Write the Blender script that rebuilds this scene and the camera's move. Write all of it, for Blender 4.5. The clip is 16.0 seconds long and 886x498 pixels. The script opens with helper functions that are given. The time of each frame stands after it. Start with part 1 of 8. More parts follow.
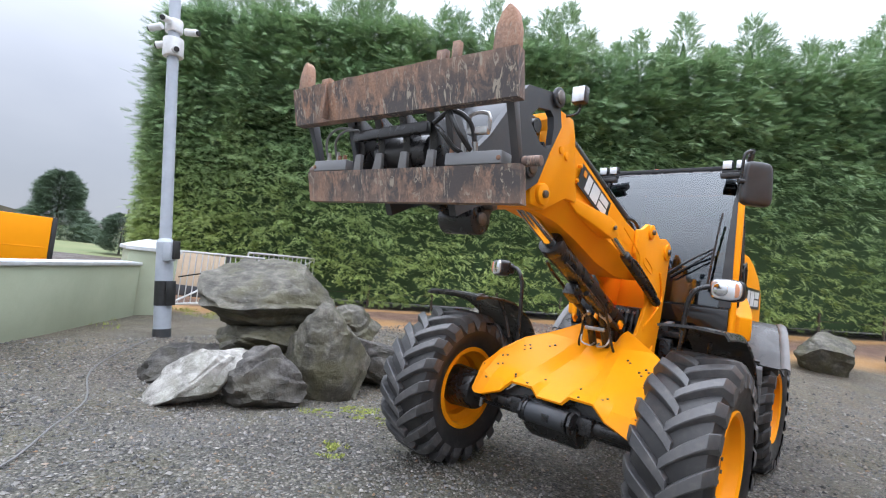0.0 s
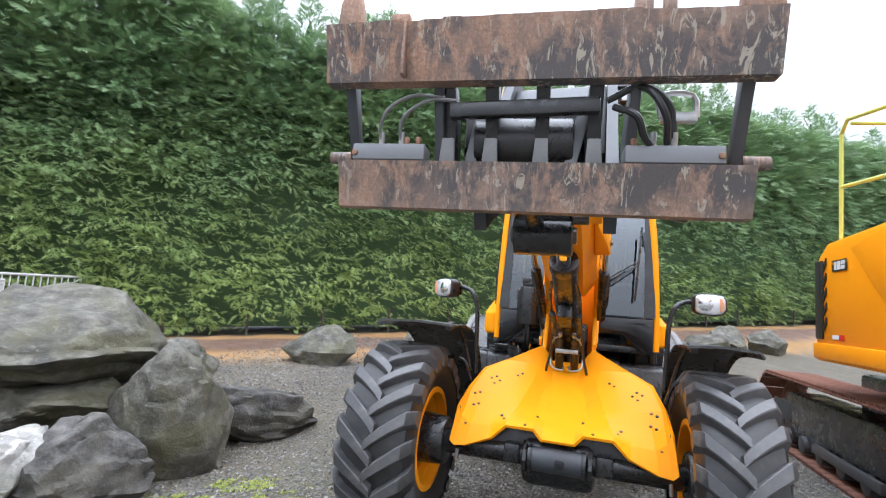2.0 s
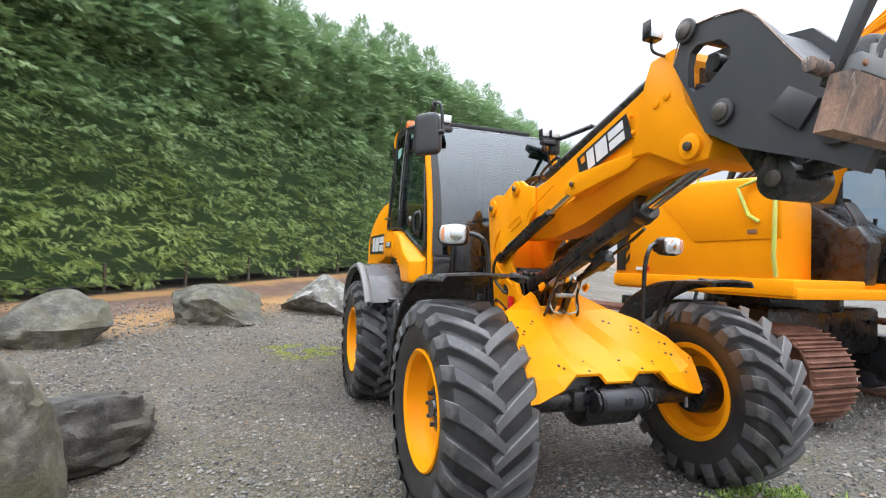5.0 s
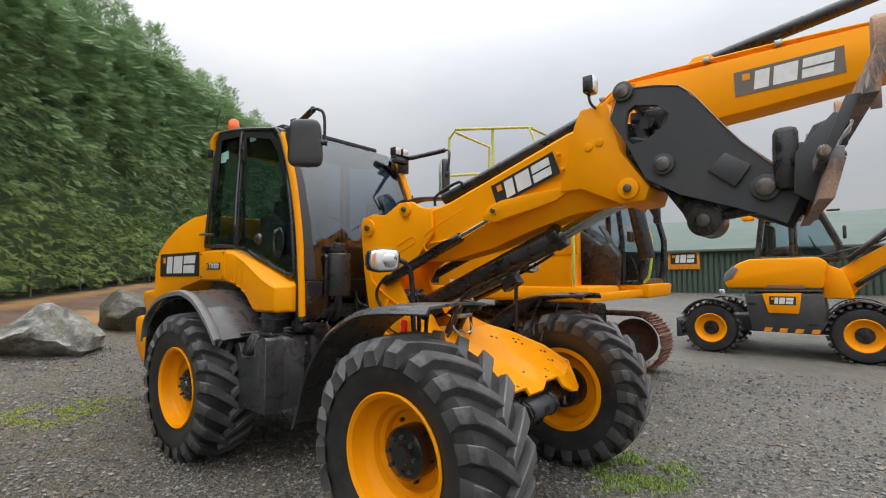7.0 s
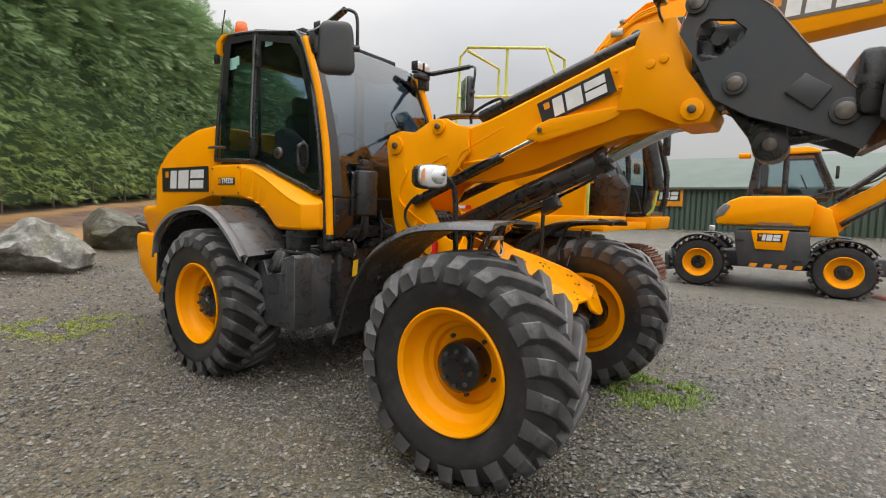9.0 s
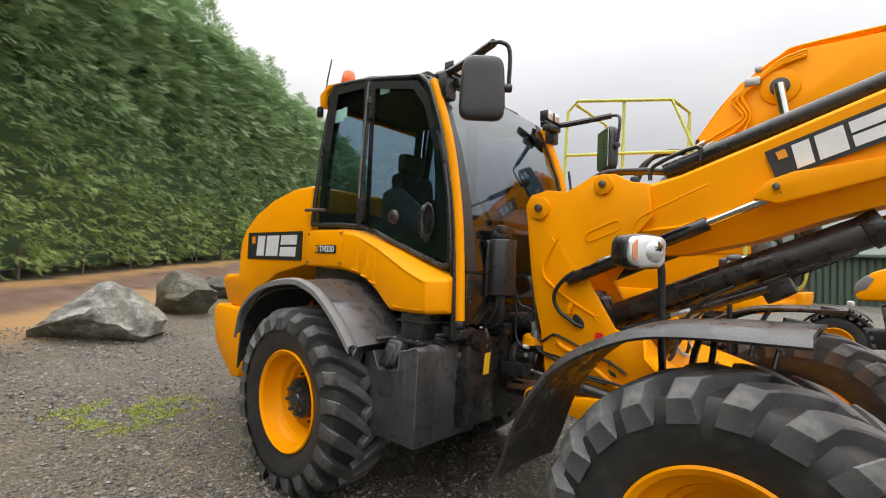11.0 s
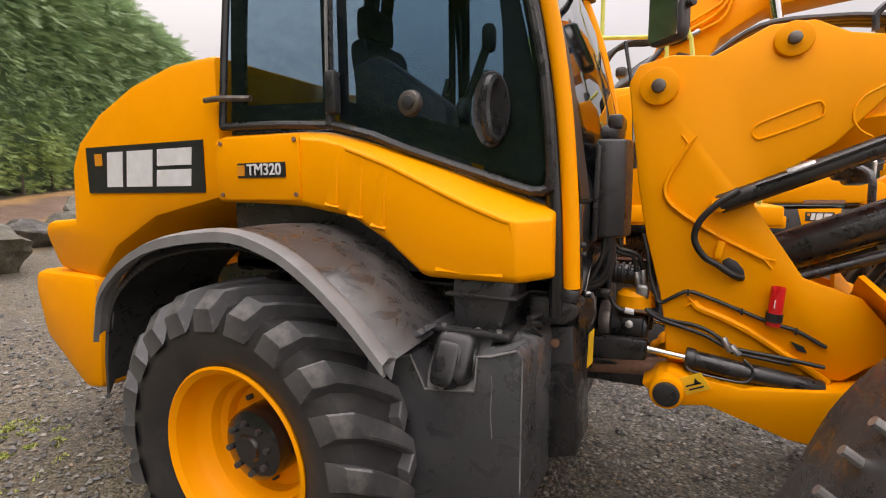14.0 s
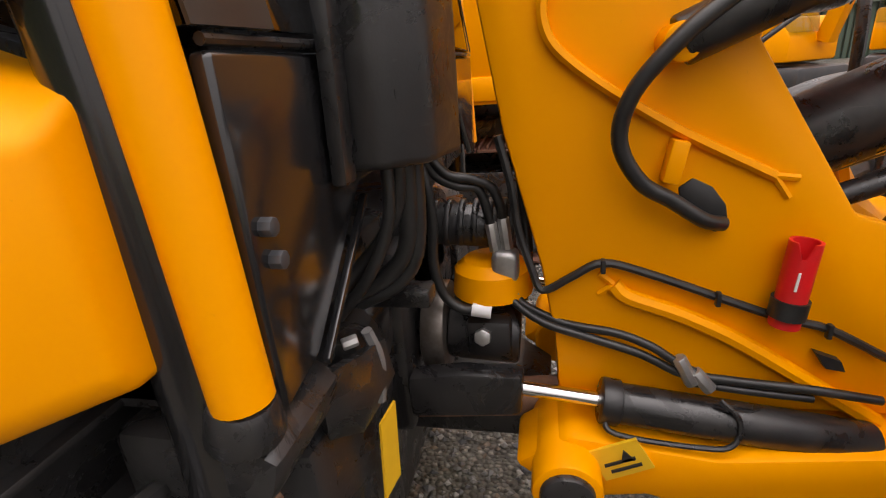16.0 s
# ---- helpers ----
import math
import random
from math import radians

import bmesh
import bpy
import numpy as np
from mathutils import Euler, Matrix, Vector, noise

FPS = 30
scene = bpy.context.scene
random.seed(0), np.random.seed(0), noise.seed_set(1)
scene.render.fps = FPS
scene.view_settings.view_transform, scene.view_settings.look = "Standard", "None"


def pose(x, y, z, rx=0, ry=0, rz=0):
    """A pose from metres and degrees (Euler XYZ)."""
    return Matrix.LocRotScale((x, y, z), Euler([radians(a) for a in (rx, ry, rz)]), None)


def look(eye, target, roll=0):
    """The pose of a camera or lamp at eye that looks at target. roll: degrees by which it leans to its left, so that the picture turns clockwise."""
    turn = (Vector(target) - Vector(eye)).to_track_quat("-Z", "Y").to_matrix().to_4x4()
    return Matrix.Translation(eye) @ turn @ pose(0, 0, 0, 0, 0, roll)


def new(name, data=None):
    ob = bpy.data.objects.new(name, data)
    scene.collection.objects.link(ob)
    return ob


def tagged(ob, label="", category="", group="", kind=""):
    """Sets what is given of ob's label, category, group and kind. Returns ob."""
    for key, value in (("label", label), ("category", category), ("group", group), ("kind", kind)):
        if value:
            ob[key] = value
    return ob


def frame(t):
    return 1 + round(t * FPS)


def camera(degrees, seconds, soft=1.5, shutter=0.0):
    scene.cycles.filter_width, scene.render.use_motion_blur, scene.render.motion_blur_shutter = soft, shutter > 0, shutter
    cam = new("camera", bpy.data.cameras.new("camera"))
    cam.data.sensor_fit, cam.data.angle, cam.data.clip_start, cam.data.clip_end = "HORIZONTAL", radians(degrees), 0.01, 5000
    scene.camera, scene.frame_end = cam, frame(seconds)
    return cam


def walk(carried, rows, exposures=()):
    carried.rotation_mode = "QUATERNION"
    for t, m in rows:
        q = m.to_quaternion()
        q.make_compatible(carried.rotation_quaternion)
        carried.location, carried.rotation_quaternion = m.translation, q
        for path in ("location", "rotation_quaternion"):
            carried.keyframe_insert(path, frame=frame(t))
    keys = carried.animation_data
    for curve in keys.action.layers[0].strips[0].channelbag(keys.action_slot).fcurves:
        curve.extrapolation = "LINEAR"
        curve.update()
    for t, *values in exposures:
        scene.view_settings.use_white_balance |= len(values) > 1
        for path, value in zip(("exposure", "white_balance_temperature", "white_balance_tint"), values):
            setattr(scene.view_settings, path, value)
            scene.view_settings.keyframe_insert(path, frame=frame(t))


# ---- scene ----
cam = camera(84.3, 16.0, soft=1.1)
PATH = [
    (0, (1.678, -3.257, 1.519), (0.329, -1.784, 1.618), 7.0),
    (0.5, (1.374, -3.255, 1.524), (0.137, -1.688, 1.655), 7.2),
    (1, (0.986, -3.414, 1.513), (-0.079, -1.729, 1.686), 6.9),
    (1.5, (0.575, -3.292, 1.531), (-0.261, -1.487, 1.743), 5.7),
    (2, (0.176, -3.277, 1.518), (-0.421, -1.381, 1.736), 4.3),
    (2.5, (-0.203, -3.277, 1.488), (-0.611, -1.331, 1.705), 3.3),
    (3, (-0.576, -3.082, 1.523), (-0.77, -1.102, 1.722), 2.7),
    (3.2, (-0.726, -3.03, 1.5), (-0.831, -1.041, 1.68), 2.7),
    (5.3, (-2.263, -2.475, 1.43), (-1.436, -0.654, 1.48), 1.5),
    (5.5, (-2.37, -2.305, 1.434), (-1.429, -0.542, 1.491), 1.1),
    (6, (-2.518, -1.974, 1.488), (-1.329, -0.367, 1.553), 0.2),
    (6.5, (-2.838, -1.762, 1.488), (-1.427, -0.35, 1.612), -0.1),
    (7, (-3.031, -1.803, 1.539), (-1.478, -0.548, 1.648), -0.3),
    (7.5, (-3.242, -1.722, 1.522), (-1.616, -0.559, 1.593), -0.2),
    (8, (-3.397, -1.564, 1.519), (-1.737, -0.448, 1.495), -0.0),
    (8.5, (-3.4, -1.517, 1.5), (-1.75, -0.393, 1.382), 0.7),
    (9, (-3.239, -1.41, 1.455), (-1.626, -0.239, 1.286), 1.5),
    (9.5, (-3.04, -1.221, 1.486), (-1.476, 0.018, 1.346), 2.0),
    (10, (-3.075, -0.911, 1.522), (-1.541, 0.369, 1.454), 2.3),
    (10.2, (-3.091, -0.818, 1.531), (-1.574, 0.485, 1.5), 2.4),
    (12.3, (-2.581, 0.364, 1.544), (-1.097, 1.697, 1.681), 2.3),
    (12.5, (-2.552, 0.442, 1.571), (-1.046, 1.754, 1.674), 2.2),
    (13, (-2.592, 0.701, 1.576), (-1.018, 1.935, 1.594), 1.9),
    (13.5, (-2.618, 0.98, 1.595), (-0.946, 2.073, 1.476), 0.8),
    (14, (-2.341, 1.183, 1.555), (-0.557, 2.053, 1.313), -0.4),
    (14.5, (-1.947, 1.35, 1.566), (-0.076, 1.931, 1.161), -1.6),
    (15, (-1.682, 1.407, 1.545), (0.206, 1.831, 1.04), -2.6),
    (15.5, (-1.362, 1.277, 1.503), (0.492, 1.726, 0.904), -4.1),
    (16, (-1.024, 1.247, 1.481), (0.809, 1.645, 0.786), -4.4),
]
EXPOSURES = ((0, 0.73, 5800, 12), (1, 0.72, 5750, 12), (2, 0.99, 5750, 11), (3.2, 1.0, 5950, 10), (5.5, 0.92, 6100, 10), (6.2, 0.66, 6300, 10), (7, 0.26, 6400, 10), (8, 0.08, 6500, 10), (9, 0.42, 6700, 10), (9.5, 0.60, 6600, 10), (10.2, 0.58, 6650, 10), (12.5, 0.46, 6850, 12), (14, 0.64, 7050, 19), (15.5, 0.67, 7100, 20), (16, 0.61, 7100, 19))
walk(cam, [(t, look(eye, target, roll)) for t, eye, target, roll in PATH], EXPOSURES)

# ---- sky and sun ----
world = bpy.data.worlds.new("overcast_sky")
scene.world = world
world.use_nodes = True
wn, wl = world.node_tree.nodes, world.node_tree.links
wn.clear()
w_out = wn.new("ShaderNodeOutputWorld")
w_bg = wn.new("ShaderNodeBackground")
w_sky = wn.new("ShaderNodeTexSky")
w_sky.sky_type = "NISHITA"
w_sky.sun_disc = False
w_sky.sun_elevation = radians(48)
w_sky.sun_rotation = radians(200)
w_co = wn.new("ShaderNodeTexCoord")
w_map = wn.new("ShaderNodeMapping")
w_map.inputs["Scale"].default_value = (1.0, 1.0, 2.2)
w_noise = wn.new("ShaderNodeTexNoise")
w_noise.inputs["Scale"].default_value = 1.6
w_noise.inputs["Detail"].default_value = 5.0
w_ramp = wn.new("ShaderNodeValToRGB")
w_ramp.color_ramp.elements[0].position = 0.3
w_ramp.color_ramp.elements[0].color = (2.78, 2.86, 3.02, 1)
w_ramp.color_ramp.elements[1].position = 0.68
w_ramp.color_ramp.elements[1].color = (3.62, 3.64, 3.68, 1)
w_mix = wn.new("ShaderNodeMix")
w_mix.data_type = "RGBA"
w_mix.inputs["Factor"].default_value = 0.95
w_bg.inputs["Strength"].default_value = 0.1
wl.new(w_co.outputs["Generated"], w_map.inputs["Vector"])
wl.new(w_map.outputs["Vector"], w_noise.inputs["Vector"])
wl.new(w_noise.outputs["Fac"], w_ramp.inputs["Fac"])
# an overcast sky is brightest overhead and falls off to the horizon
w_sep = wn.new("ShaderNodeSeparateXYZ")
w_rise = wn.new("ShaderNodeMath")
w_rise.operation, w_rise.use_clamp = "MULTIPLY_ADD", False
w_rise.inputs[1].default_value = 8.6
w_rise.inputs[2].default_value = 1.0
w_top = wn.new("ShaderNodeVectorMath")
w_top.operation = "SCALE"
wl.new(w_co.outputs["Generated"], w_sep.inputs["Vector"])
w_sq = wn.new("ShaderNodeMath")
w_sq.operation = "POWER"
w_sq.inputs[1].default_value = 2.0
wl.new(w_sep.outputs["Z"], w_sq.inputs[0])
wl.new(w_sq.outputs["Value"], w_rise.inputs[0])
wl.new(w_ramp.outputs["Color"], w_top.inputs[0])
wl.new(w_rise.outputs["Value"], w_top.inputs["Scale"])
wl.new(w_sky.outputs["Color"], w_mix.inputs["A"])
wl.new(w_top.outputs["Vector"], w_mix.inputs["B"])
wl.new(w_mix.outputs["Result"], w_bg.inputs["Color"])
wl.new(w_bg.outputs["Background"], w_out.inputs["Surface"])

sun_data = bpy.data.lights.new("sun", "SUN")
sun_data.energy = 0.5
sun_data.angle = radians(170)
sun_data.color = (1.0, 0.97, 0.92)
sun = new("sun", sun_data)
sun.matrix_world = look((-6, -9, 14), (0, 1, 0))


# ---- materials ----
def rgb(c):
    return (c[0], c[1], c[2], 1.0)


class Mat:
    """A node material with short wiring helpers."""

    def __init__(self, name):
        self.m = bpy.data.materials.new(name)
        self.m.use_nodes = True
        self.n, self.l = self.m.node_tree.nodes, self.m.node_tree.links
        self.b = self.n["Principled BSDF"]
        self.co = self.n.new("ShaderNodeTexCoord").outputs["Object"]

    def put(self, socket, value):
        if hasattr(value, "links"):
            self.l.new(value, socket)
        else:
            socket.default_value = value

    def stretch(self, scale, source=None):
        k = self.n.new("ShaderNodeMapping")
        k.inputs["Scale"].default_value = scale
        self.l.new(source or self.co, k.inputs["Vector"])
        return k.outputs["Vector"]

    def noise(self, scale, detail=4.0, rough=0.55, vec=None, distortion=0.0):
        k = self.n.new("ShaderNodeTexNoise")
        k.inputs["Scale"].default_value = scale
        k.inputs["Detail"].default_value = detail
        k.inputs["Roughness"].default_value = rough
        k.inputs["Distortion"].default_value = distortion
        self.l.new(vec or self.co, k.inputs["Vector"])
        return k.outputs["Fac"]

    def cells(self, scale, vec=None, feature="F1", out="Distance"):
        k = self.n.new("ShaderNodeTexVoronoi")
        k.feature = feature
        k.inputs["Scale"].default_value = scale
        self.l.new(vec or self.co, k.inputs["Vector"])
        return k.outputs[out]

    def ramp(self, fac, stops):
        k = self.n.new("ShaderNodeValToRGB")
        e = k.color_ramp.elements
        while len(e) < len(stops):
            e.new(0.5)
        for el, (p, c) in zip(e, stops):
            el.position = p
            el.color = rgb(c) if isinstance(c, tuple) else (c, c, c, 1)
        self.l.new(fac, k.inputs["Fac"])
        return k.outputs["Color"]

    def mix(self, fac, a, b, mode="MIX"):
        k = self.n.new("ShaderNodeMix")
        k.data_type, k.blend_type = "RGBA", mode
        self.put(k.inputs["Factor"], fac)
        for s, v in (("A", a), ("B", b)):
            self.put(k.inputs[s], rgb(v) if isinstance(v, tuple) else v)
        return k.outputs["Result"]

    def math(self, op, a, b=0.0, clamp=False):
        k = self.n.new("ShaderNodeMath")
        k.operation, k.use_clamp = op, clamp
        self.put(k.inputs[0], a)
        self.put(k.inputs[1], b)
        return k.outputs["Value"]

    def bump(self, height, strength, distance=0.01, below=None):
        k = self.n.new("ShaderNodeBump")
        k.inputs["Strength"].default_value = strength
        k.inputs["Distance"].default_value = distance
        self.l.new(height, k.inputs["Height"])
        if below is not None:
            self.l.new(below, k.inputs["Normal"])
        return k.outputs["Normal"]

    def random(self):
        return self.n.new("ShaderNodeObjectInfo").outputs["Random"]

    def island(self):
        return self.n.new("ShaderNodeNewGeometry").outputs["Random Per Island"]

    def end(self, color, rough=0.5, metal=0.0, normal=None, **more):
        self.put(self.b.inputs["Base Color"], rgb(color) if isinstance(color, tuple) else color)
        self.put(self.b.inputs["Roughness"], rough)
        self.put(self.b.inputs["Metallic"], metal)
        if normal is not None:
            self.l.new(normal, self.b.inputs["Normal"])
        for key, value in more.items():
            self.put(self.b.inputs[key.replace("_", " ")], value)
        return self.m


def enamel(name, c, dusty, rough=0.34, wear=0.25, coat=0.15, spec=0.5):
    """Machine paint with thin dust, faint waviness and small specks."""
    k = Mat(name)
    big = k.noise(2.3, 5, 0.6)
    fine = k.noise(55, 4, 0.7)
    streak = k.noise(9, 4, 0.6, k.stretch((1, 1, 0.15)))
    dust = k.math("MULTIPLY", k.ramp(big, [(0.45, 0.0), (0.75, 1.0)]), k.ramp(streak, [(0.35, 0.2), (0.7, 1.0)]))
    col = k.mix(k.math("MULTIPLY", dust, wear), c, dusty)
    col = k.mix(k.ramp(fine, [(0.70, 0.0), (0.78, 0.35)]), col, dusty)
    r = k.math("ADD", k.math("MULTIPLY", fine, 0.16), rough - 0.06)
    return k.end(col, r, 0.0, k.bump(big, 0.05, 0.02, k.bump(fine, 0.05, 0.002)), Coat_Weight=coat, Coat_Roughness=0.12, Specular_IOR_Level=spec)


def plain(name, c1, c2, rough=0.5, metal=0.0, scale=8.0, fine=90.0, bump=0.1, depth=0.003):
    k = Mat(name)
    big, small = k.noise(scale, 5, 0.6), k.noise(fine, 3, 0.6)
    col = k.mix(k.ramp(big, [(0.3, 0.0), (0.7, 1.0)]), c1, c2)
    col = k.mix(k.ramp(small, [(0.35, 0.0), (0.8, 0.3)]), col, c2)
    return k.end(col, k.math("ADD", k.math("MULTIPLY", big, 0.2), rough - 0.1), metal, k.bump(small, bump, depth))


YELLOW = enamel("yellow_paint", (0.93, 0.338, 0.001), (0.62, 0.22, 0.006), 0.38, 0.15, 0.03, 0.12)
GREYCAST = enamel("dark_grey_paint", (0.040, 0.043, 0.048), (0.13, 0.10, 0.08), 0.45, 0.5, 0.0)
MIDGREY = enamel("mid_grey_paint", (0.20, 0.205, 0.215), (0.22, 0.19, 0.16), 0.4, 0.4, 0.0)
GREYEDGE = plain("worn_grey_plastic", (0.125, 0.124, 0.124), (0.20, 0.196, 0.192), 0.45, 0, 9, 120, 0.2, 0.001)
STEEL = plain("worn_steel", (0.22, 0.20, 0.185), (0.10, 0.08, 0.065), 0.4, 0.8, 20, 120, 0.15, 0.002)
CHROME = plain("chrome", (0.75, 0.75, 0.76), (0.55, 0.55, 0.55), 0.12, 1.0, 6, 90, 0.02, 0.001)
SILVER = plain("zinc_fitting", (0.55, 0.55, 0.54), (0.35, 0.34, 0.33), 0.35, 0.8, 30, 150, 0.1, 0.001)
HOSE = plain("rubber_hose", (0.011, 0.011, 0.011), (0.027, 0.027, 0.027), 0.36, 0, 30, 200, 0.15, 0.001)
RED = plain("red_plastic", (0.78, 0.012, 0.015), (0.60, 0.015, 0.015), 0.4, 0, 14, 90, 0.05, 0.001)
ORANGE = plain("orange_lens", (0.85, 0.16, 0.01), (0.7, 0.10, 0.01), 0.2, 0, 14, 90, 0.05, 0.001)
PEACH = plain("pale_orange_lens", (0.80, 0.42, 0.26), (0.75, 0.30, 0.14), 0.15, 0.3, 30, 120, 0.2, 0.001)
WHITE = plain("white_decal", (0.78, 0.78, 0.78), (0.66, 0.66, 0.65), 0.4, 0, 12, 90, 0.02, 0.001)
INK = plain("black_decal", (0.012, 0.012, 0.013), (0.03, 0.03, 0.03), 0.4, 0, 12, 90, 0.02, 0.001)
AMBER = plain("amber_decal", (0.80, 0.30, 0.01), (0.7, 0.26, 0.02), 0.4, 0, 12, 90, 0.02, 0.001)
WARN = plain("yellow_label", (0.85, 0.50, 0.015), (0.75, 0.44, 0.02), 0.45, 0, 12, 90, 0.02, 0.001)
LIME = plain("lime_rail_paint", (0.60, 0.66, 0.10), (0.5, 0.52, 0.14), 0.45, 0, 10, 90, 0.05, 0.001)
MINT = plain("mint_sticker", (0.35, 0.62, 0.55), (0.3, 0.55, 0.5), 0.5, 0, 12, 90, 0.02, 0.001)
LENS = plain("lamp_lens", (0.86, 0.87, 0.88), (0.66, 0.67, 0.68), 0.15, 0.7, 14, 140, 0.25, 0.002)
def scuffed(name, base, pale, rough, amount):
    """Dark moulded plastic, damp and glossy in places, with pale rub marks."""
    k = Mat(name)
    big, mid, fine = k.noise(2.0, 5, 0.65, None, 0.5), k.noise(9, 6, 0.7, None, 0.8), k.noise(140, 4, 0.7)
    rub = k.math("MULTIPLY", k.ramp(big, [(0.40, 0.0), (0.64, 1.0)]), k.ramp(mid, [(0.36, 0.1), (0.62, 1.0)]))
    scratch = k.ramp(k.noise(26, 4, 0.7, k.stretch((1.0, 0.25, 2.2)), 1.0), [(0.66, 0.0), (0.70, 0.7)])
    col = k.mix(k.math("MULTIPLY", rub, amount), base, pale)
    col = k.mix(k.math("MULTIPLY", scratch, amount), col, pale)
    r = k.math("ADD", k.math("MULTIPLY", k.ramp(mid, [(0.42, 0.0), (0.55, 1.0)]), 0.26), rough)
    return k.end(col, r, 0.0, k.bump(mid, 0.06, 0.01, k.bump(fine, 0.25, 0.0012)), Specular_IOR_Level=0.6)


BLACK = scuffed("black_paint", (0.010, 0.010, 0.011), (0.11, 0.10, 0.092), 0.17, 0.28)
PLASTIC = scuffed("black_plastic", (0.014, 0.014, 0.015), (0.10, 0.097, 0.094), 0.20, 0.26)
DUSTY = scuffed("dusty_black_plastic", (0.030, 0.030, 0.031), (0.15, 0.14, 0.13), 0.22, 0.42)
TANKGREY = scuffed("scuffed_tank_plastic", (0.042, 0.043, 0.046), (0.24, 0.24, 0.24), 0.24, 0.40)
GLOSSY = enamel("glossy_black_paint", (0.012, 0.012, 0.013), (0.05, 0.045, 0.04), 0.16, 0.2, 0.5)
MIRRORBACK = plain("mirror_back_plastic", (0.026, 0.026, 0.028), (0.045, 0.044, 0.044), 0.32, 0, 6, 260, 0.25, 0.001)
SEAT = plain("dark_fabric", (0.03, 0.03, 0.032), (0.05, 0.05, 0.05), 0.9, 0, 20, 300, 0.3, 0.001)
COPPER = plain("rusty_bolt", (0.33, 0.18, 0.11), (0.22, 0.12, 0.08), 0.6, 0.4, 40, 120, 0.2, 0.001)


def tyre_rubber(name, deep, grey, dusty):
    k = Mat(name)
    big, mid, fine = k.noise(3, 5, 0.65), k.noise(16, 5, 0.6), k.noise(120, 3, 0.6)
    col = k.mix(k.ramp(big, [(0.35, 0.0), (0.72, 1.0)]), deep, grey)
    col = k.mix(k.ramp(mid, [(0.50, 0.0), (0.75, 0.55)]), col, dusty)
    return k.end(col, k.math("ADD", k.math("MULTIPLY", mid, 0.34), 0.26), 0, k.bump(mid, 0.15, 0.006, k.bump(fine, 0.2, 0.002)))


def rusty():
    """Worn implement steel: brown rust with dark scraped streaks that run down."""
    k = Mat("rusted_steel")
    v = k.stretch((1.0, 1.0, 0.22))
    streak = k.noise(16, 7, 0.72, v, 0.5)
    patch = k.noise(3.0, 6, 0.65)
    blotch = k.noise(11, 6, 0.7, None, 1.2)
    fine = k.noise(90, 4, 0.7)
    col = k.ramp(fine, [(0.25, (0.23, 0.120, 0.070)), (0.5, (0.38, 0.215, 0.135)), (0.8, (0.52, 0.35, 0.25))])
    col = k.mix(k.ramp(k.noise(1.7, 4, 0.6), [(0.4, 0.0), (0.7, 0.6)]), col, (0.33, 0.27, 0.235))
    dark = k.math("MULTIPLY", k.ramp(streak, [(0.40, 0.0), (0.49, 1.0)]), k.ramp(patch, [(0.41, 0.0), (0.49, 1.0)]))
    dark = k.math("MULTIPLY", dark, k.ramp(blotch, [(0.38, 0.25), (0.5, 1.0)]))
    sep = k.n.new("ShaderNodeSeparateXYZ")
    k.l.new(k.co, sep.inputs["Vector"])
    reach = k.math("ADD", k.math("ADD", sep.outputs["Z"], 0.25), k.math("MULTIPLY", k.noise(5, 4, 0.7, k.stretch((1, 1, 0.1))), 0.5))
    paint = k.ramp(reach, [(0.22, 0.1), (0.32, 1.0), (0.68, 1.0), (0.80, 0.1)])
    dark = k.math("ADD", k.math("MULTIPLY", dark, 0.55), k.math("MULTIPLY", k.math("MULTIPLY", paint, k.ramp(streak, [(0.40, 0.15), (0.52, 1.0)])), 0.55), True)
    col = k.mix(k.math("MULTIPLY", dark, 0.88), col, (0.066, 0.070, 0.076))
    pale = k.math("MULTIPLY", k.ramp(k.noise(30, 5, 0.7, v, 1.6), [(0.57, 0.0), (0.61, 1.0)]), 0.85)
    col = k.mix(k.math("MULTIPLY", pale, k.ramp(patch, [(0.38, 0.1), (0.5, 1.0)])), col, (0.44, 0.38, 0.30))
    return k.end(col, k.math("ADD", k.math("MULTIPLY", fine, 0.3), 0.5), 0.15, k.bump(streak, 0.25, 0.006, k.bump(fine, 0.4, 0.003)))


def track_steel():
    k = Mat("track_steel")
    big, fine = k.noise(5, 5, 0.6), k.noise(60, 4, 0.7)
    col = k.ramp(big, [(0.3, (0.10, 0.045, 0.03)), (0.55, (0.22, 0.10, 0.065)), (0.8, (0.30, 0.17, 0.12))])
    col = k.mix(k.ramp(fine, [(0.5, 0.0), (0.8, 0.6)]), col, (0.05, 0.04, 0.035))
    return k.end(col, 0.75, 0.2, k.bump(fine, 0.4, 0.004))


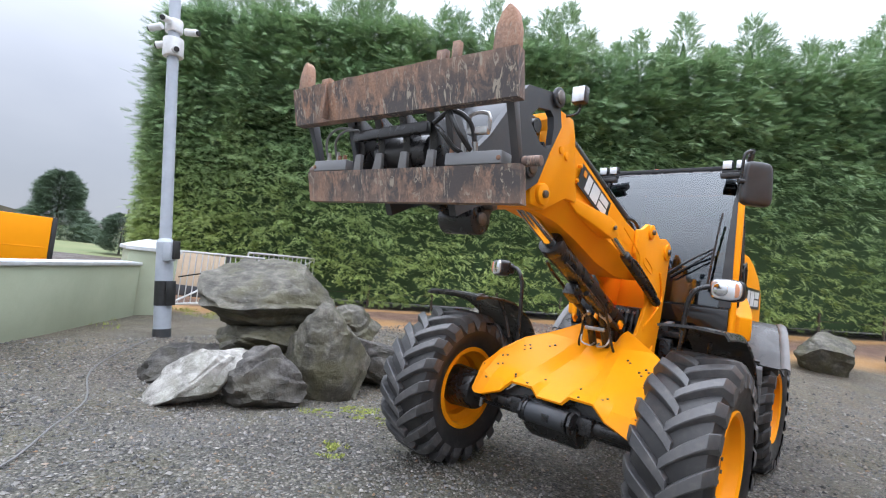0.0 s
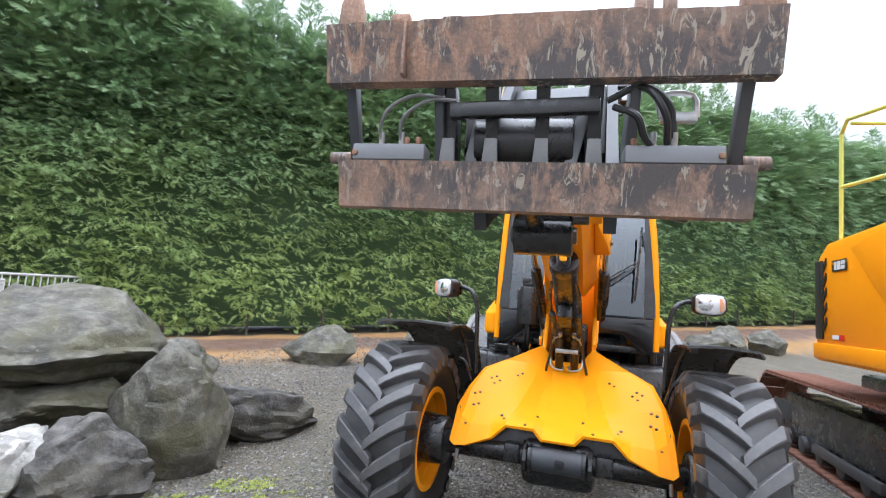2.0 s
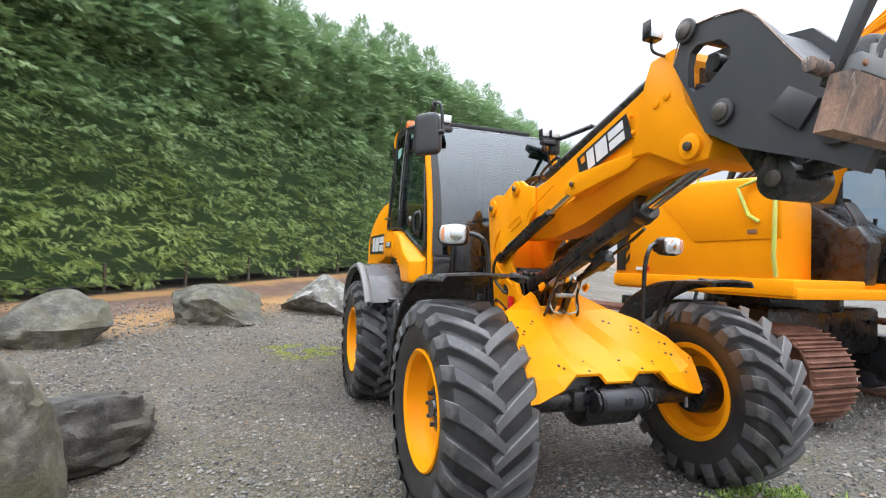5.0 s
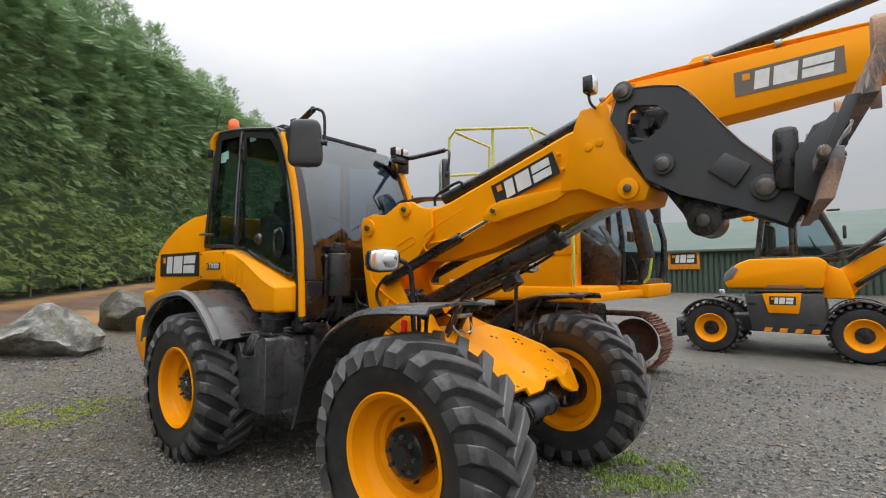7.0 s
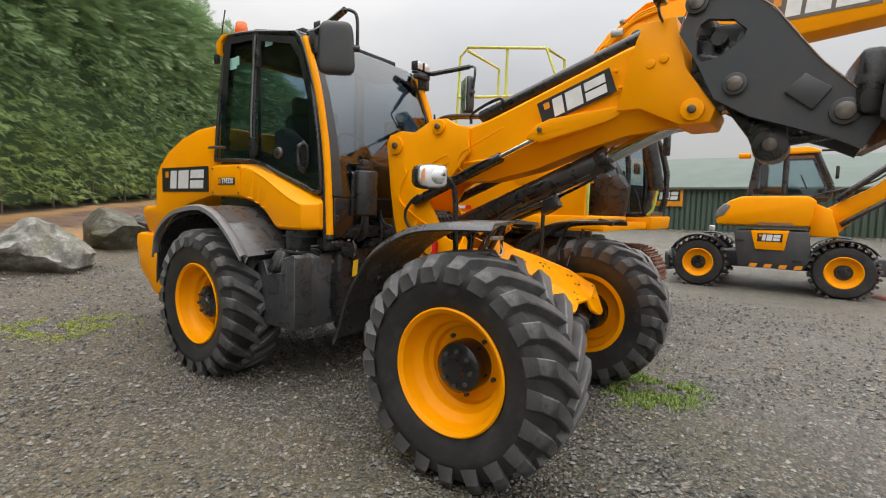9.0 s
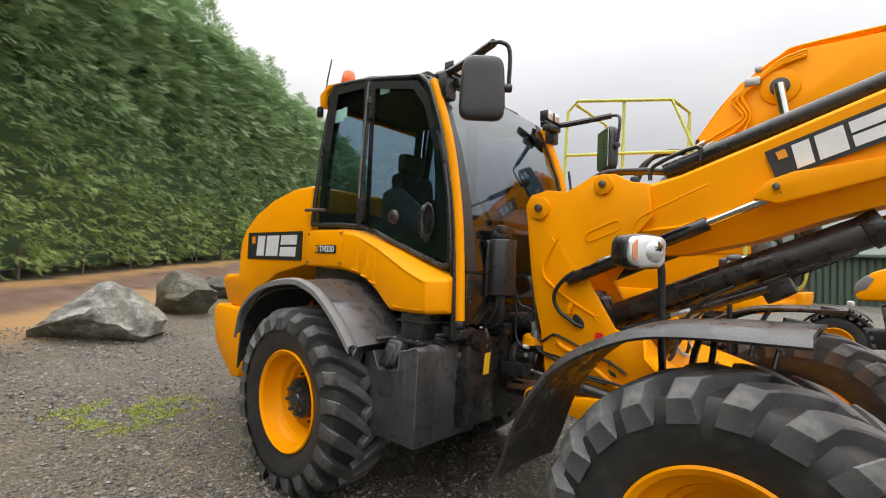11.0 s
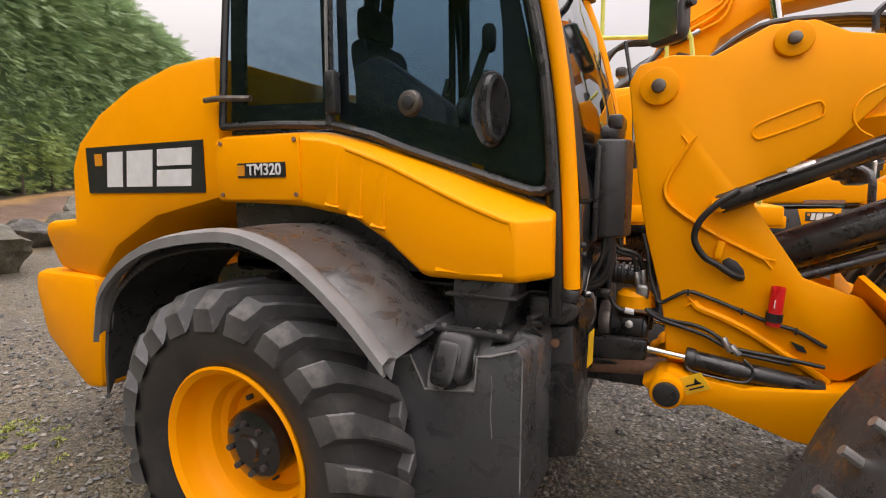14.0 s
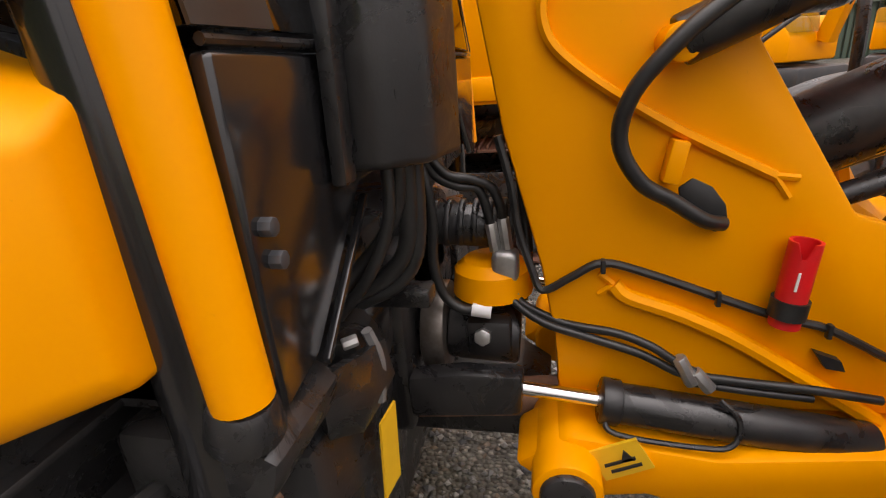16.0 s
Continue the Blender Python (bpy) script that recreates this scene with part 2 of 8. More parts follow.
def tinted(name, tint, shine_least=0.05):
    """Flat cab glass: tinted see-through with a mirror gloss that grows at a slant."""
    k = Mat(name)
    lw = k.n.new("ShaderNodeLayerWeight")
    lw.inputs["Blend"].default_value = 0.5
    gloss = k.math("ADD", k.math("MULTIPLY", k.math("POWER", lw.outputs["Facing"], 4.0), 0.75), shine_least)
    clear = k.n.new("ShaderNodeBsdfTransparent")
    clear.inputs["Color"].default_value = rgb(tint)
    shine = k.n.new("ShaderNodeBsdfGlossy")
    k.put(shine.inputs["Roughness"], k.math("MULTIPLY", k.noise(4, 4, 0.6), 0.05))
    both_ = k.n.new("ShaderNodeMixShader")
    k.l.new(gloss, both_.inputs[0])
    k.l.new(clear.outputs[0], both_.inputs[1])
    k.l.new(shine.outputs[0], both_.inputs[2])
    k.l.new(both_.outputs[0], k.n["Material Output"].inputs["Surface"])
    return k.m


def boulder(name, base, pale, moss):
    """Weathered field stone: broad tones, layered streaks, lichen and moss on it."""
    k = Mat(name)
    lay = k.stretch((1.0, 1.3, 2.4))
    big, mid, fine = k.noise(1.6, 5, 0.6, None, 0.6), k.noise(6, 7, 0.68), k.noise(60, 5, 0.7)
    bed = k.noise(2.2, 5, 0.6, lay, 0.25)
    dark = (base[0] * 0.42, base[1] * 0.42, base[2] * 0.41)
    col = k.ramp(mid, [(0.34, dark), (0.48, base), (0.66, pale)])
    col = k.mix(k.ramp(bed, [(0.36, 0.75), (0.52, 0.0)]), col, dark)
    col = k.mix(k.ramp(big, [(0.44, 0.0), (0.60, 0.75)]), col, moss)
    col = k.mix(k.ramp(k.noise(19, 5, 0.75, None, 0.4), [(0.56, 0.0), (0.68, 0.6)]), col, pale)
    col = k.mix(k.ramp(fine, [(0.52, 0.0), (0.8, 0.5)]), col, dark)
    # ridges are paled for edge wear and for the highlights along them
    edge = k.n.new("ShaderNodeNewGeometry").outputs["Pointiness"]
    col = k.mix(k.math("MULTIPLY", k.ramp(edge, [(0.52, 0.0), (0.60, 0.5)]), k.ramp(mid, [(0.4, 0.2), (0.55, 1.0)])), col, pale)
    return k.end(col, k.math("ADD", k.math("MULTIPLY", mid, 0.35), 0.5), 0, k.bump(bed, 0.2, 0.05, k.bump(mid, 0.8, 0.05, k.bump(fine, 0.5, 0.010))))


RUBBER = tyre_rubber("tread_rubber", (0.045, 0.045, 0.047), (0.12, 0.117, 0.117), (0.19, 0.178, 0.165))
SIDEWALL = tyre_rubber("sidewall_rubber", (0.016, 0.016, 0.017), (0.036, 0.034, 0.033), (0.070, 0.064, 0.058))
RUST, TRACK = rusty(), track_steel()
GLASS_DARK = tinted("tinted_glass", (0.57, 0.67, 0.73), 0.06)
GLASS = tinted("windscreen_glass", (0.80, 0.85, 0.88))
GLASS_SKY = tinted("coated_windscreen_glass", (0.34, 0.41, 0.46), 0.115)
ROCK = boulder("grey_boulder_stone", (0.088, 0.081, 0.063), (0.205, 0.190, 0.155), (0.092, 0.085, 0.040))
ROCK_DARK = boulder("dark_boulder_stone", (0.056, 0.051, 0.046), (0.155, 0.143, 0.130), (0.075, 0.068, 0.046))
ROCK_LICHEN = boulder("lichen_boulder_stone", (0.20, 0.195, 0.175), (0.48, 0.47, 0.43), (0.15, 0.145, 0.09))
ROCK_PALE = boulder("pale_boulder_stone", (0.34, 0.325, 0.295), (0.52, 0.50, 0.46), (0.22, 0.215, 0.165))

HEDGE_AZ = radians(41.5)
HC, HS = math.cos(HEDGE_AZ), math.sin(HEDGE_AZ)


def along(s, d):
    """Plan point s along the hedge and d out from the yard towards it."""
    return s * HC - d * HS, s * HS + d * HC


def ease(t):
    t = min(1.0, max(0.0, t))
    return t * t * (3 - 2 * t)


def ground_z(x, y):
    s, d = x * HC + y * HS, -x * HS + y * HC
    z = ease((d - 1.5) / 9.5) * max(0.0, 0.42 + 0.06 * max(-12, min(s, 45)))
    z -= 0.03 * ease((x - 3) / 4.5) * ease((13 - d) / 8)
    z -= 0.2 * ease((-1.9 - x) / 1.5) * ease((x + 6.4) / 1.6) * ease((4.8 - d) / 2.5) * ease((y + 3.2) / 1.8)
    z += 0.1 * max(0.0, min(x, 60) - 9.5) * ease((6 - d) / 8)
    return z


def ground_material():
    k = Mat("gravel_ground")
    pebble = k.cells(46)
    pebble_id = k.cells(46, None, "F1", "Color")
    coarse = k.cells(24)
    coarse_id = k.cells(24, None, "F1", "Color")
    grit, mid, big = k.noise(260, 3, 0.7), k.noise(3.0, 6, 0.6), k.noise(0.55, 5, 0.6, None, 0.4)
    sep = k.n.new("ShaderNodeSeparateXYZ")
    k.l.new(k.co, sep.inputs["Vector"])
    d = k.math("ADD", k.math("MULTIPLY", sep.outputs["X"], -HS), k.math("MULTIPLY", sep.outputs["Y"], HC))
    wob = k.math("MULTIPLY", k.math("SUBTRACT", k.noise(0.9, 5, 0.6), 0.5), 1.6)
    dd = k.math("DIVIDE", k.math("ADD", d, wob), 20.0)
    hue = k.n.new("ShaderNodeSeparateColor")
    k.l.new(pebble_id, hue.inputs["Color"])
    hue2 = k.n.new("ShaderNodeSeparateColor")
    k.l.new(coarse_id, hue2.inputs["Color"])
    stone = k.ramp(hue.outputs["Red"], [(0.0, (0.022, 0.021, 0.020)), (0.4, (0.090, 0.085, 0.072)), (0.8, (0.190, 0.177, 0.148)), (1.0, (0.40, 0.375, 0.325))])
    stone = k.mix(k.ramp(pebble, [(0.25, 0.0), (0.75, 0.8)]), stone, (0.04, 0.038, 0.034))
    lump = k.math("MULTIPLY", k.ramp(hue2.outputs["Red"], [(0.70, 0.0), (0.74, 1.0)]), k.ramp(coarse, [(0.30, 1.0), (0.42, 0.0)]))
    stone = k.mix(lump, stone, k.ramp(hue2.outputs["Green"], [(0.0, (0.055, 0.054, 0.05)), (0.5, (0.145, 0.14, 0.13)), (1.0, (0.38, 0.36, 0.32))]))
    stone = k.mix(k.ramp(mid, [(0.45, 0.0), (0.8, 0.35)]), stone, (0.11, 0.10, 0.082))
    stone = k.mix(k.ramp(k.noise(0.8, 6, 0.65, None, 0.8), [(0.42, 0.0), (0.66, 0.6)]), stone, k.mix(k.noise(6, 4, 0.6), (0.075, 0.078, 0.036), (0.15, 0.130, 0.075)))
    away = k.math("MULTIPLY", k.math("SUBTRACT", k.math("ADD", sep.outputs["X"], wob), k.math("MULTIPLY", sep.outputs["Y"], 0.7)), 0.1)
    stone = k.mix(k.ramp(away, [(0.02, 0.0), (0.34, 0.42)]), stone, k.mix(k.noise(34, 5, 0.75), (0.105, 0.10, 0.088), (0.26, 0.245, 0.21)))
    leaf = k.math("MULTIPLY", k.ramp(hue.outputs["Green"], [(0.955, 0.0), (0.975, 0.8)]), k.ramp(big, [(0.45, 0.2), (0.6, 1.0)]))
    stone = k.mix(leaf, stone, (0.23, 0.145, 0.08))
    worn = k.math("MULTIPLY", k.ramp(dd, [(0.0, 0.0), (0.20, 1.0)]), k.ramp(k.noise(1.9, 5, 0.65), [(0.30, 0.25), (0.60, 0.75)]))
    chips = k.ramp(hue.outputs["Blue"], [(0.0, (0.035, 0.028, 0.018)), (0.45, (0.105, 0.080, 0.050)), (0.8, (0.215, 0.155, 0.092)), (1.0, (0.40, 0.33, 0.23))])
    stone = k.mix(k.math("MULTIPLY", worn, 0.72), stone, k.mix(k.ramp(k.noise(40, 4, 0.7), [(0.35, 0.0), (0.65, 0.7)]), chips, (0.16, 0.115, 0.068)))
    mud = k.ramp(mid, [(0.3, (0.11, 0.062, 0.042)), (0.7, (0.20, 0.12, 0.085))])
    bark = k.ramp(k.noise(30, 5, 0.7), [(0.3, (0.25, 0.125, 0.05)), (0.7, (0.42, 0.25, 0.10))])
    m1 = k.ramp(dd, [(0.335, 0.0), (0.375, 1.0)])
    m2 = k.ramp(dd, [(0.400, 0.0), (0.430, 1.0)])
    m3 = k.ramp(dd, [(0.485, 0.0), (0.505, 1.0)])
    col = k.mix(m1, stone, bark)
    col = k.mix(m2, col, mud)
    col = k.mix(m3, col, bark)
    # soil under the hedge, darkened to hold the shadow at its foot
    col = k.mix(k.ramp(dd, [(0.525, 0.0), (0.545, 1.0)]), col, k.mix(k.noise(18, 4, 0.7), (0.030, 0.022, 0.015), (0.075, 0.05, 0.032)))
    h = k.mix(m1, k.math("SUBTRACT", 1.0, pebble), k.noise(25, 4, 0.6))
    damp = k.ramp(big, [(0.35, 0.35), (0.65, 0.75)])
    return k.end(col, damp, 0, k.bump(h, 1.0, 0.024, k.bump(grit, 0.4, 0.004)))


GRAVEL = ground_material()


# ---- mesh helpers ----
def part(name, bm, material, parent=None, label="", smooth=35):
    """Links a bmesh as one mesh object under a thing or a part."""
    me = bpy.data.meshes.new(name)
    bmesh.ops.recalc_face_normals(bm, faces=bm.faces[:])
    bm.to_mesh(me)
    bm.free()
    if smooth:
        me.polygons.foreach_set("use_smooth", [True] * len(me.polygons))
        me.set_sharp_from_angle(angle=radians(smooth))
    me.materials.append(material)
    ob = new(name, me)
    if parent is not None:
        ob.parent = parent
    return tagged(ob, label)


def again(ob, m, parent=None):
    """The same mesh once more, at another pose."""
    o = new(ob.name.split(".")[0], ob.data)
    o.matrix_basis = m
    o.parent = parent if parent is not None else ob.parent
    if "label" in ob:
        o["label"] = ob["label"]
    return o


def thing(name, label, category, group="", kind=""):
    return tagged(new(name), label, category, group, kind)


def bevel(bm, size, faces=None, segments=2, angle=25):
    if size <= 0:
        return
    edges = [e for e in (bm.edges if faces is None else {e for f in faces for e in f.edges}) if len(e.link_faces) == 2 and e.calc_face_angle(0) > radians(angle)]
    bmesh.ops.bevel(bm, geom=edges, offset=size, segments=segments, profile=0.5, affect="EDGES", clamp_overlap=True)


def box(size, at=(0, 0, 0), bev=0.01, turn=None, bm=None):
    b = bmesh.new()
    bmesh.ops.create_cube(b, size=1.0)
    bmesh.ops.scale(b, vec=size, verts=b.verts)
    bevel(b, bev)
    m = Matrix.Translation(at) @ (turn or Matrix())
    bmesh.ops.transform(b, matrix=m, verts=b.verts)
    return join(bm, b)


def join(bm, b):
    """Adds bmesh b to bm, and returns the sum."""
    if bm is None:
        return b
    me = bpy.data.meshes.new("tmp")
    b.to_mesh(me)
    b.free()
    bm.from_mesh(me)
    bpy.data.meshes.remove(me)
    return bm


def prism(poly, x0, x1, bev=0.008, bm=None, axis="x"):
    """A plate or block: the outline poly, in (y, z) for axis x or (x, z) for axis y or (x, y) for axis z, from x0 to x1."""
    b = bmesh.new()

    def place(v, w):
        return {"x": (w, v[0], v[1]), "y": (v[0], w, v[1]), "z": (v[0], v[1], w)}[axis]

    low = [b.verts.new(place(v, x0)) for v in poly]
    top = [b.verts.new(place(v, x1)) for v in poly]
    b.faces.new(low)
    b.faces.new(top[::-1])
    for i in range(len(poly)):
        j = (i + 1) % len(poly)
        b.faces.new((low[i], top[i], top[j], low[j]))
    bmesh.ops.recalc_face_normals(b, faces=b.faces[:])
    bevel(b, bev)
    return join(bm, b)


def rod(p0, p1, r0, r1=None, seg=20, bev=0.0, bm=None):
    """A round bar from p0 to p1."""
    p0, p1 = Vector(p0), Vector(p1)
    b = bmesh.new()
    bmesh.ops.create_cone(b, cap_ends=True, segments=seg, radius1=r0, radius2=r0 if r1 is None else r1, depth=(p1 - p0).length)
    if bev:
        bevel(b, bev, None, 2, 60)
    q = (p1 - p0).to_track_quat("Z", "Y").to_matrix().to_4x4()
    bmesh.ops.transform(b, matrix=Matrix.Translation((p0 + p1) / 2) @ q, verts=b.verts)
    return join(bm, b)


def curve_points(pts, steps=6):
    pts = [Vector(p) for p in pts]
    if len(pts) < 3:
        return pts
    ext = [2 * pts[0] - pts[1], *pts, 2 * pts[-1] - pts[-2]]
    out = []
    for i in range(1, len(ext) - 2):
        a, b, c, d = ext[i - 1 : i + 3]
        for k in range(steps):
            t = k / steps
            out.append(0.5 * (2 * b + (c - a) * t + (2 * a - 5 * b + 4 * c - d) * t * t + (3 * b - a - 3 * c + d) * t**3))
    return out + [pts[-1]]


def tube(pts, r, seg=8, steps=6, bm=None, sharp=False):
    """A hose or bent bar of radius r along smooth points."""
    path = [Vector(p) for p in pts] if sharp else curve_points(pts, steps)
    b = bmesh.new()
    rings, side = [], None
    for i, p in enumerate(path):
        ahead = (path[min(i + 1, len(path) - 1)] - path[max(i - 1, 0)]).normalized()
        if side is None:
            side = ahead.orthogonal().normalized()
        side = (side - ahead * side.dot(ahead)).normalized()
        up = ahead.cross(side)
        rings.append([b.verts.new(p + r * (math.cos(a) * side + math.sin(a) * up)) for a in [2 * math.pi * k / seg for k in range(seg)]])
    for a, c in zip(rings, rings[1:]):
        for k in range(seg):
            b.faces.new((a[k], a[(k + 1) % seg], c[(k + 1) % seg], c[k]))
    b.faces.new(rings[0][::-1])
    b.faces.new(rings[-1])
    return join(bm, b)


def lathe(profile, seg=48, bm=None, closed=False, axis="x"):
    """Turns (radius, offset) pairs round the axle."""
    b = bmesh.new()
    rings = []
    for r, o in profile:
        ring = []
        for k in range(seg):
            a = 2 * math.pi * k / seg
            c, s = r * math.cos(a), r * math.sin(a)
            ring.append(b.verts.new((o, c, s) if axis == "x" else (c, s, o)))
        rings.append(ring)
    pairs = list(zip(rings, rings[1:])) + ([(rings[-1], rings[0])] if closed else [])
    for a, c in pairs:
        for k in range(seg):
            b.faces.new((a[k], a[(k + 1) % seg], c[(k + 1) % seg], c[k]))
    if not closed:
        for ring in (rings[0], rings[-1]):
            if (ring[0].co - ring[seg // 2].co).length > 1e-4:
                b.faces.new(ring)
    return join(bm, b)


def holed_plate(outer, inner, x0, x1, bm=None):
    """A plate in (y, z) with one opening right through it."""
    b = bmesh.new()
    loops = [[b.verts.new((x0, *p)) for p in poly] for poly in (outer, inner)]
    edges = [b.edges.new((lp[i], lp[(i + 1) % len(lp)])) for lp in loops for i in range(len(lp))]
    bmesh.ops.triangle_fill(b, use_beauty=True, edges=edges)
    r = bmesh.ops.extrude_face_region(b, geom=b.faces[:])
    bmesh.ops.translate(b, vec=(x1 - x0, 0, 0), verts=[v for v in r["geom"] if isinstance(v, bmesh.types.BMVert)])
    bmesh.ops.recalc_face_normals(b, faces=b.faces[:])
    return join(bm, b)


def pebble(size, at, power=0.5, bm=None):
    """A rounded block: a ball pushed out towards its box."""
    b = bmesh.new()
    bmesh.ops.create_uvsphere(b, u_segments=20, v_segments=12, radius=1.0)
    for v in b.verts:
        v.co = Vector([math.copysign(abs(c) ** power, c) * s / 2 for c, s in zip(v.co, size)]) + Vector(at)
    return join(bm, b)


def sheet(rows, thick, bm=None):
    """A bent sheet through a grid of points, with thickness."""
    b = bmesh.new()
    g = [[b.verts.new(p) for p in row] for row in rows]
    for r0, r1 in zip(g, g[1:]):
        for k in range(len(r0) - 1):
            b.faces.new((r0[k], r0[k + 1], r1[k + 1], r1[k]))
    bmesh.ops.recalc_face_normals(b, faces=b.faces[:])
    bmesh.ops.solidify(b, geom=b.faces[:], thickness=thick)
    return join(bm, b)


def decal(name, parent, at, u, v, w, h, material, bm=None, lift=0.004):
    """A thin plate of size w x h with its centre at a point, along u (right) and v (up)."""
    u, v = Vector(u).normalized(), Vector(v).normalized()
    n = u.cross(v)
    b = bmesh.new()
    bmesh.ops.create_cube(b, size=1.0)
    bmesh.ops.scale(b, vec=(w, h, 0.003), verts=b.verts)
    m = Matrix((u, v, n)).transposed().to_4x4()
    m.translation = Vector(at) + n * lift
    bmesh.ops.transform(b, matrix=m, verts=b.verts)
    return part(name, b, material, parent, smooth=0)


def badge(parent, at, u, v, w, h, slant=0.12, ground=None, amber=True):
    """A maker's badge drawn as plain shapes: dark plate, white blocks, small amber square."""
    u, v = Vector(u).normalized(), Vector(v).normalized()
    n = u.cross(v)
    plate = decal("badge", parent, at, u, v, w, h, ground or INK)
    b = None

    def blk(x0, y0, x1, y1):
        ring = []
        for lift in (0.0062, 0.009):
            ring.append([b.verts.new(Vector(at) + u * (w * (dx - 0.5) + slant * (dy - 0.5) * h) + v * (h * (dy - 0.5)) + n * lift) for dx, dy in ((x0, y0), (x1, y0), (x1, y1), (x0, y1))])
        b.faces.new(ring[1])
        for i in range(4):
            b.faces.new((ring[0][i], ring[0][(i + 1) % 4], ring[1][(i + 1) % 4], ring[1][i]))

    # plain white blocks, each a piece of its own
    for x0, y0, x1, y1 in ((0.20, 0.13, 0.34, 0.87), (0.38, 0.13, 0.60, 0.87), (0.64, 0.13, 0.91, 0.46), (0.64, 0.54, 0.91, 0.87)):
        b = bmesh.new()
        blk(x0, y0, x1, y1)
        part("badge_block", b, WHITE, parent, smooth=0)
    if amber:
        q = Vector(at) + u * (w * (0.12 - 0.5)) + v * (h * 0.22)
        decal("badge_square", parent, q, u, v, h * 0.26, h * 0.26, AMBER, lift=0.007)
    return plate


def stone_mesh(seed, size, rough=0.075, facets=13, detail=4, cut=(0.55, 0.84)):
    """An angular boulder: a ball cut by random planes, then roughened along its layers."""
    rnd = random.Random(seed)
    b = bmesh.new()
    bmesh.ops.create_icosphere(b, subdivisions=detail, radius=1.0)
    planes = []
    for _ in range(facets):
        n = Vector((rnd.uniform(-1, 1), rnd.uniform(-1, 1), rnd.uniform(-0.9, 1))).normalized()
        planes.append((n, rnd.uniform(*cut)))
    off = Vector((rnd.uniform(0, 50), rnd.uniform(0, 50), rnd.uniform(0, 50)))
    lie = Vector((rnd.uniform(-0.5, 0.5), rnd.uniform(-0.5, 0.5), 1)).normalized()
    for v in b.verts:
        p = v.co * (1.18 + 0.22 * noise.noise(v.co * 1.1 + off))
        for n, lim in planes:
            over = p.dot(n) - lim
            if over > 0:
                p -= n * over * 0.96
        q = Vector((p.x, p.y, p.z * 1.5))
        ridge = abs(noise.noise(q * 1.6 + off)) * 1.4 - 0.25
        bed = p.dot(lie) * 2.3 + 1.3 * noise.noise(p * 1.1 + off)
        step = bed - math.floor(bed)
        k = (ease(step / 0.86) - ease((step - 0.86) / 0.14)) * rough * 0.95 - rough * 0.4 + noise.noise(p * 1.3 + off) * rough * 1.3 + ridge * rough * 0.8 + noise.noise(q * 5 + off) * rough * 0.45 + noise.noise(p * 12 + off) * rough * 0.22
        v.co = p * (1 + k)
    bmesh.ops.scale(b, vec=size, verts=b.verts)
    return b


# ---- ground ----
def axis_steps(lo, hi, fine_lo, fine_hi, step):
    xs, x = [], fine_lo
    while x < fine_hi:
        xs.append(x)
        x += step
    g, x = step, fine_hi
    while x < hi:
        xs.append(x)
        g *= 1.25
        x += g
    xs.append(hi)
    g, x, left = step, fine_lo, []
    while x > lo:
        g *= 1.25
        x -= g
        left.append(max(x, lo))
    return left[::-1] + xs


def build_ground():
    xs, ys = axis_steps(-400, 400, -14, 20, 0.35), axis_steps(-300, 400, -8, 24, 0.35)
    verts = [(x, y, ground_z(x, y) + (0.015 * noise.noise((x * 0.9, y * 0.9, 3)) if abs(x) < 30 and abs(y) < 40 else 0)) for y in ys for x in xs]
    nx = len(xs)
    faces = [(j * nx + i, j * nx + i + 1, (j + 1) * nx + i + 1, (j + 1) * nx + i) for j in range(len(ys) - 1) for i in range(nx - 1)]
    me = bpy.data.meshes.new("ground")
    me.from_pydata(verts, [], faces)
    me.polygons.foreach_set("use_smooth", [True] * len(me.polygons))
    me.materials.append(GRAVEL)
    tagged(new("ground", me), "damp grey gravel yard with a muddy track along the hedge", "ground", kind="structure")


build_ground()


# ---- wheeled loader: wheels ----


def tyre_mesh(radius=0.625, half=0.235, rim=0.325):
    """A tractor tyre with two rows of slanting lugs; the lugs meet low on the front."""
    base = radius - 0.05
    prof = [(rim, -0.19), (rim + 0.05, -half + 0.02), (rim + 0.12, -half), (base - 0.075, -half + 0.004), (base - 0.02, -half + 0.035), (base - 0.002, -half * 0.6),
            (base + 0.006, 0), (base - 0.002, half * 0.6), (base - 0.02, half - 0.035), (base - 0.075, half - 0.004), (rim + 0.12, half), (rim + 0.05, half - 0.02), (rim, 0.19)]
    return lathe(prof, 72, None, True)


def lug_mesh(side, radius=0.625, half=0.235):
    """One slanting tread lug, from the middle of the tread over the shoulder."""
    base = radius - 0.05
    b = bmesh.new()
    n = 6
    rows = []
    for j in range(n + 1):
        t = j / n
        ax = side * (-0.025 + (half + 0.012 + 0.025) * t)
        drop = 0.0 if t < 0.8 else (t - 0.8) / 0.2
        r_top = radius - 0.012 * t * t - 0.06 * drop**1.5
        r_low = base - 0.03 - 0.07 * drop
        ang = 0.34 * t**0.85
        wide = (0.032 + 0.013 * t) / radius
        rows.append([(ax, ang - wide * 1.4, r_low), (ax, ang - wide, r_top - 0.006), (ax, ang - wide * 0.8, r_top), (ax, ang + wide * 0.8, r_top), (ax, ang + wide, r_top - 0.006), (ax, ang + wide * 1.4, r_low)])
    vs = [[b.verts.new((x, -r * math.cos(a), r * math.sin(a))) for x, a, r in row] for row in rows]
    for p, q in zip(vs, vs[1:]):
        for k in range(5):
            b.faces.new((p[k], p[k + 1], q[k + 1], q[k]))
    b.faces.new(vs[0])
    b.faces.new(vs[-1][::-1])
    return b


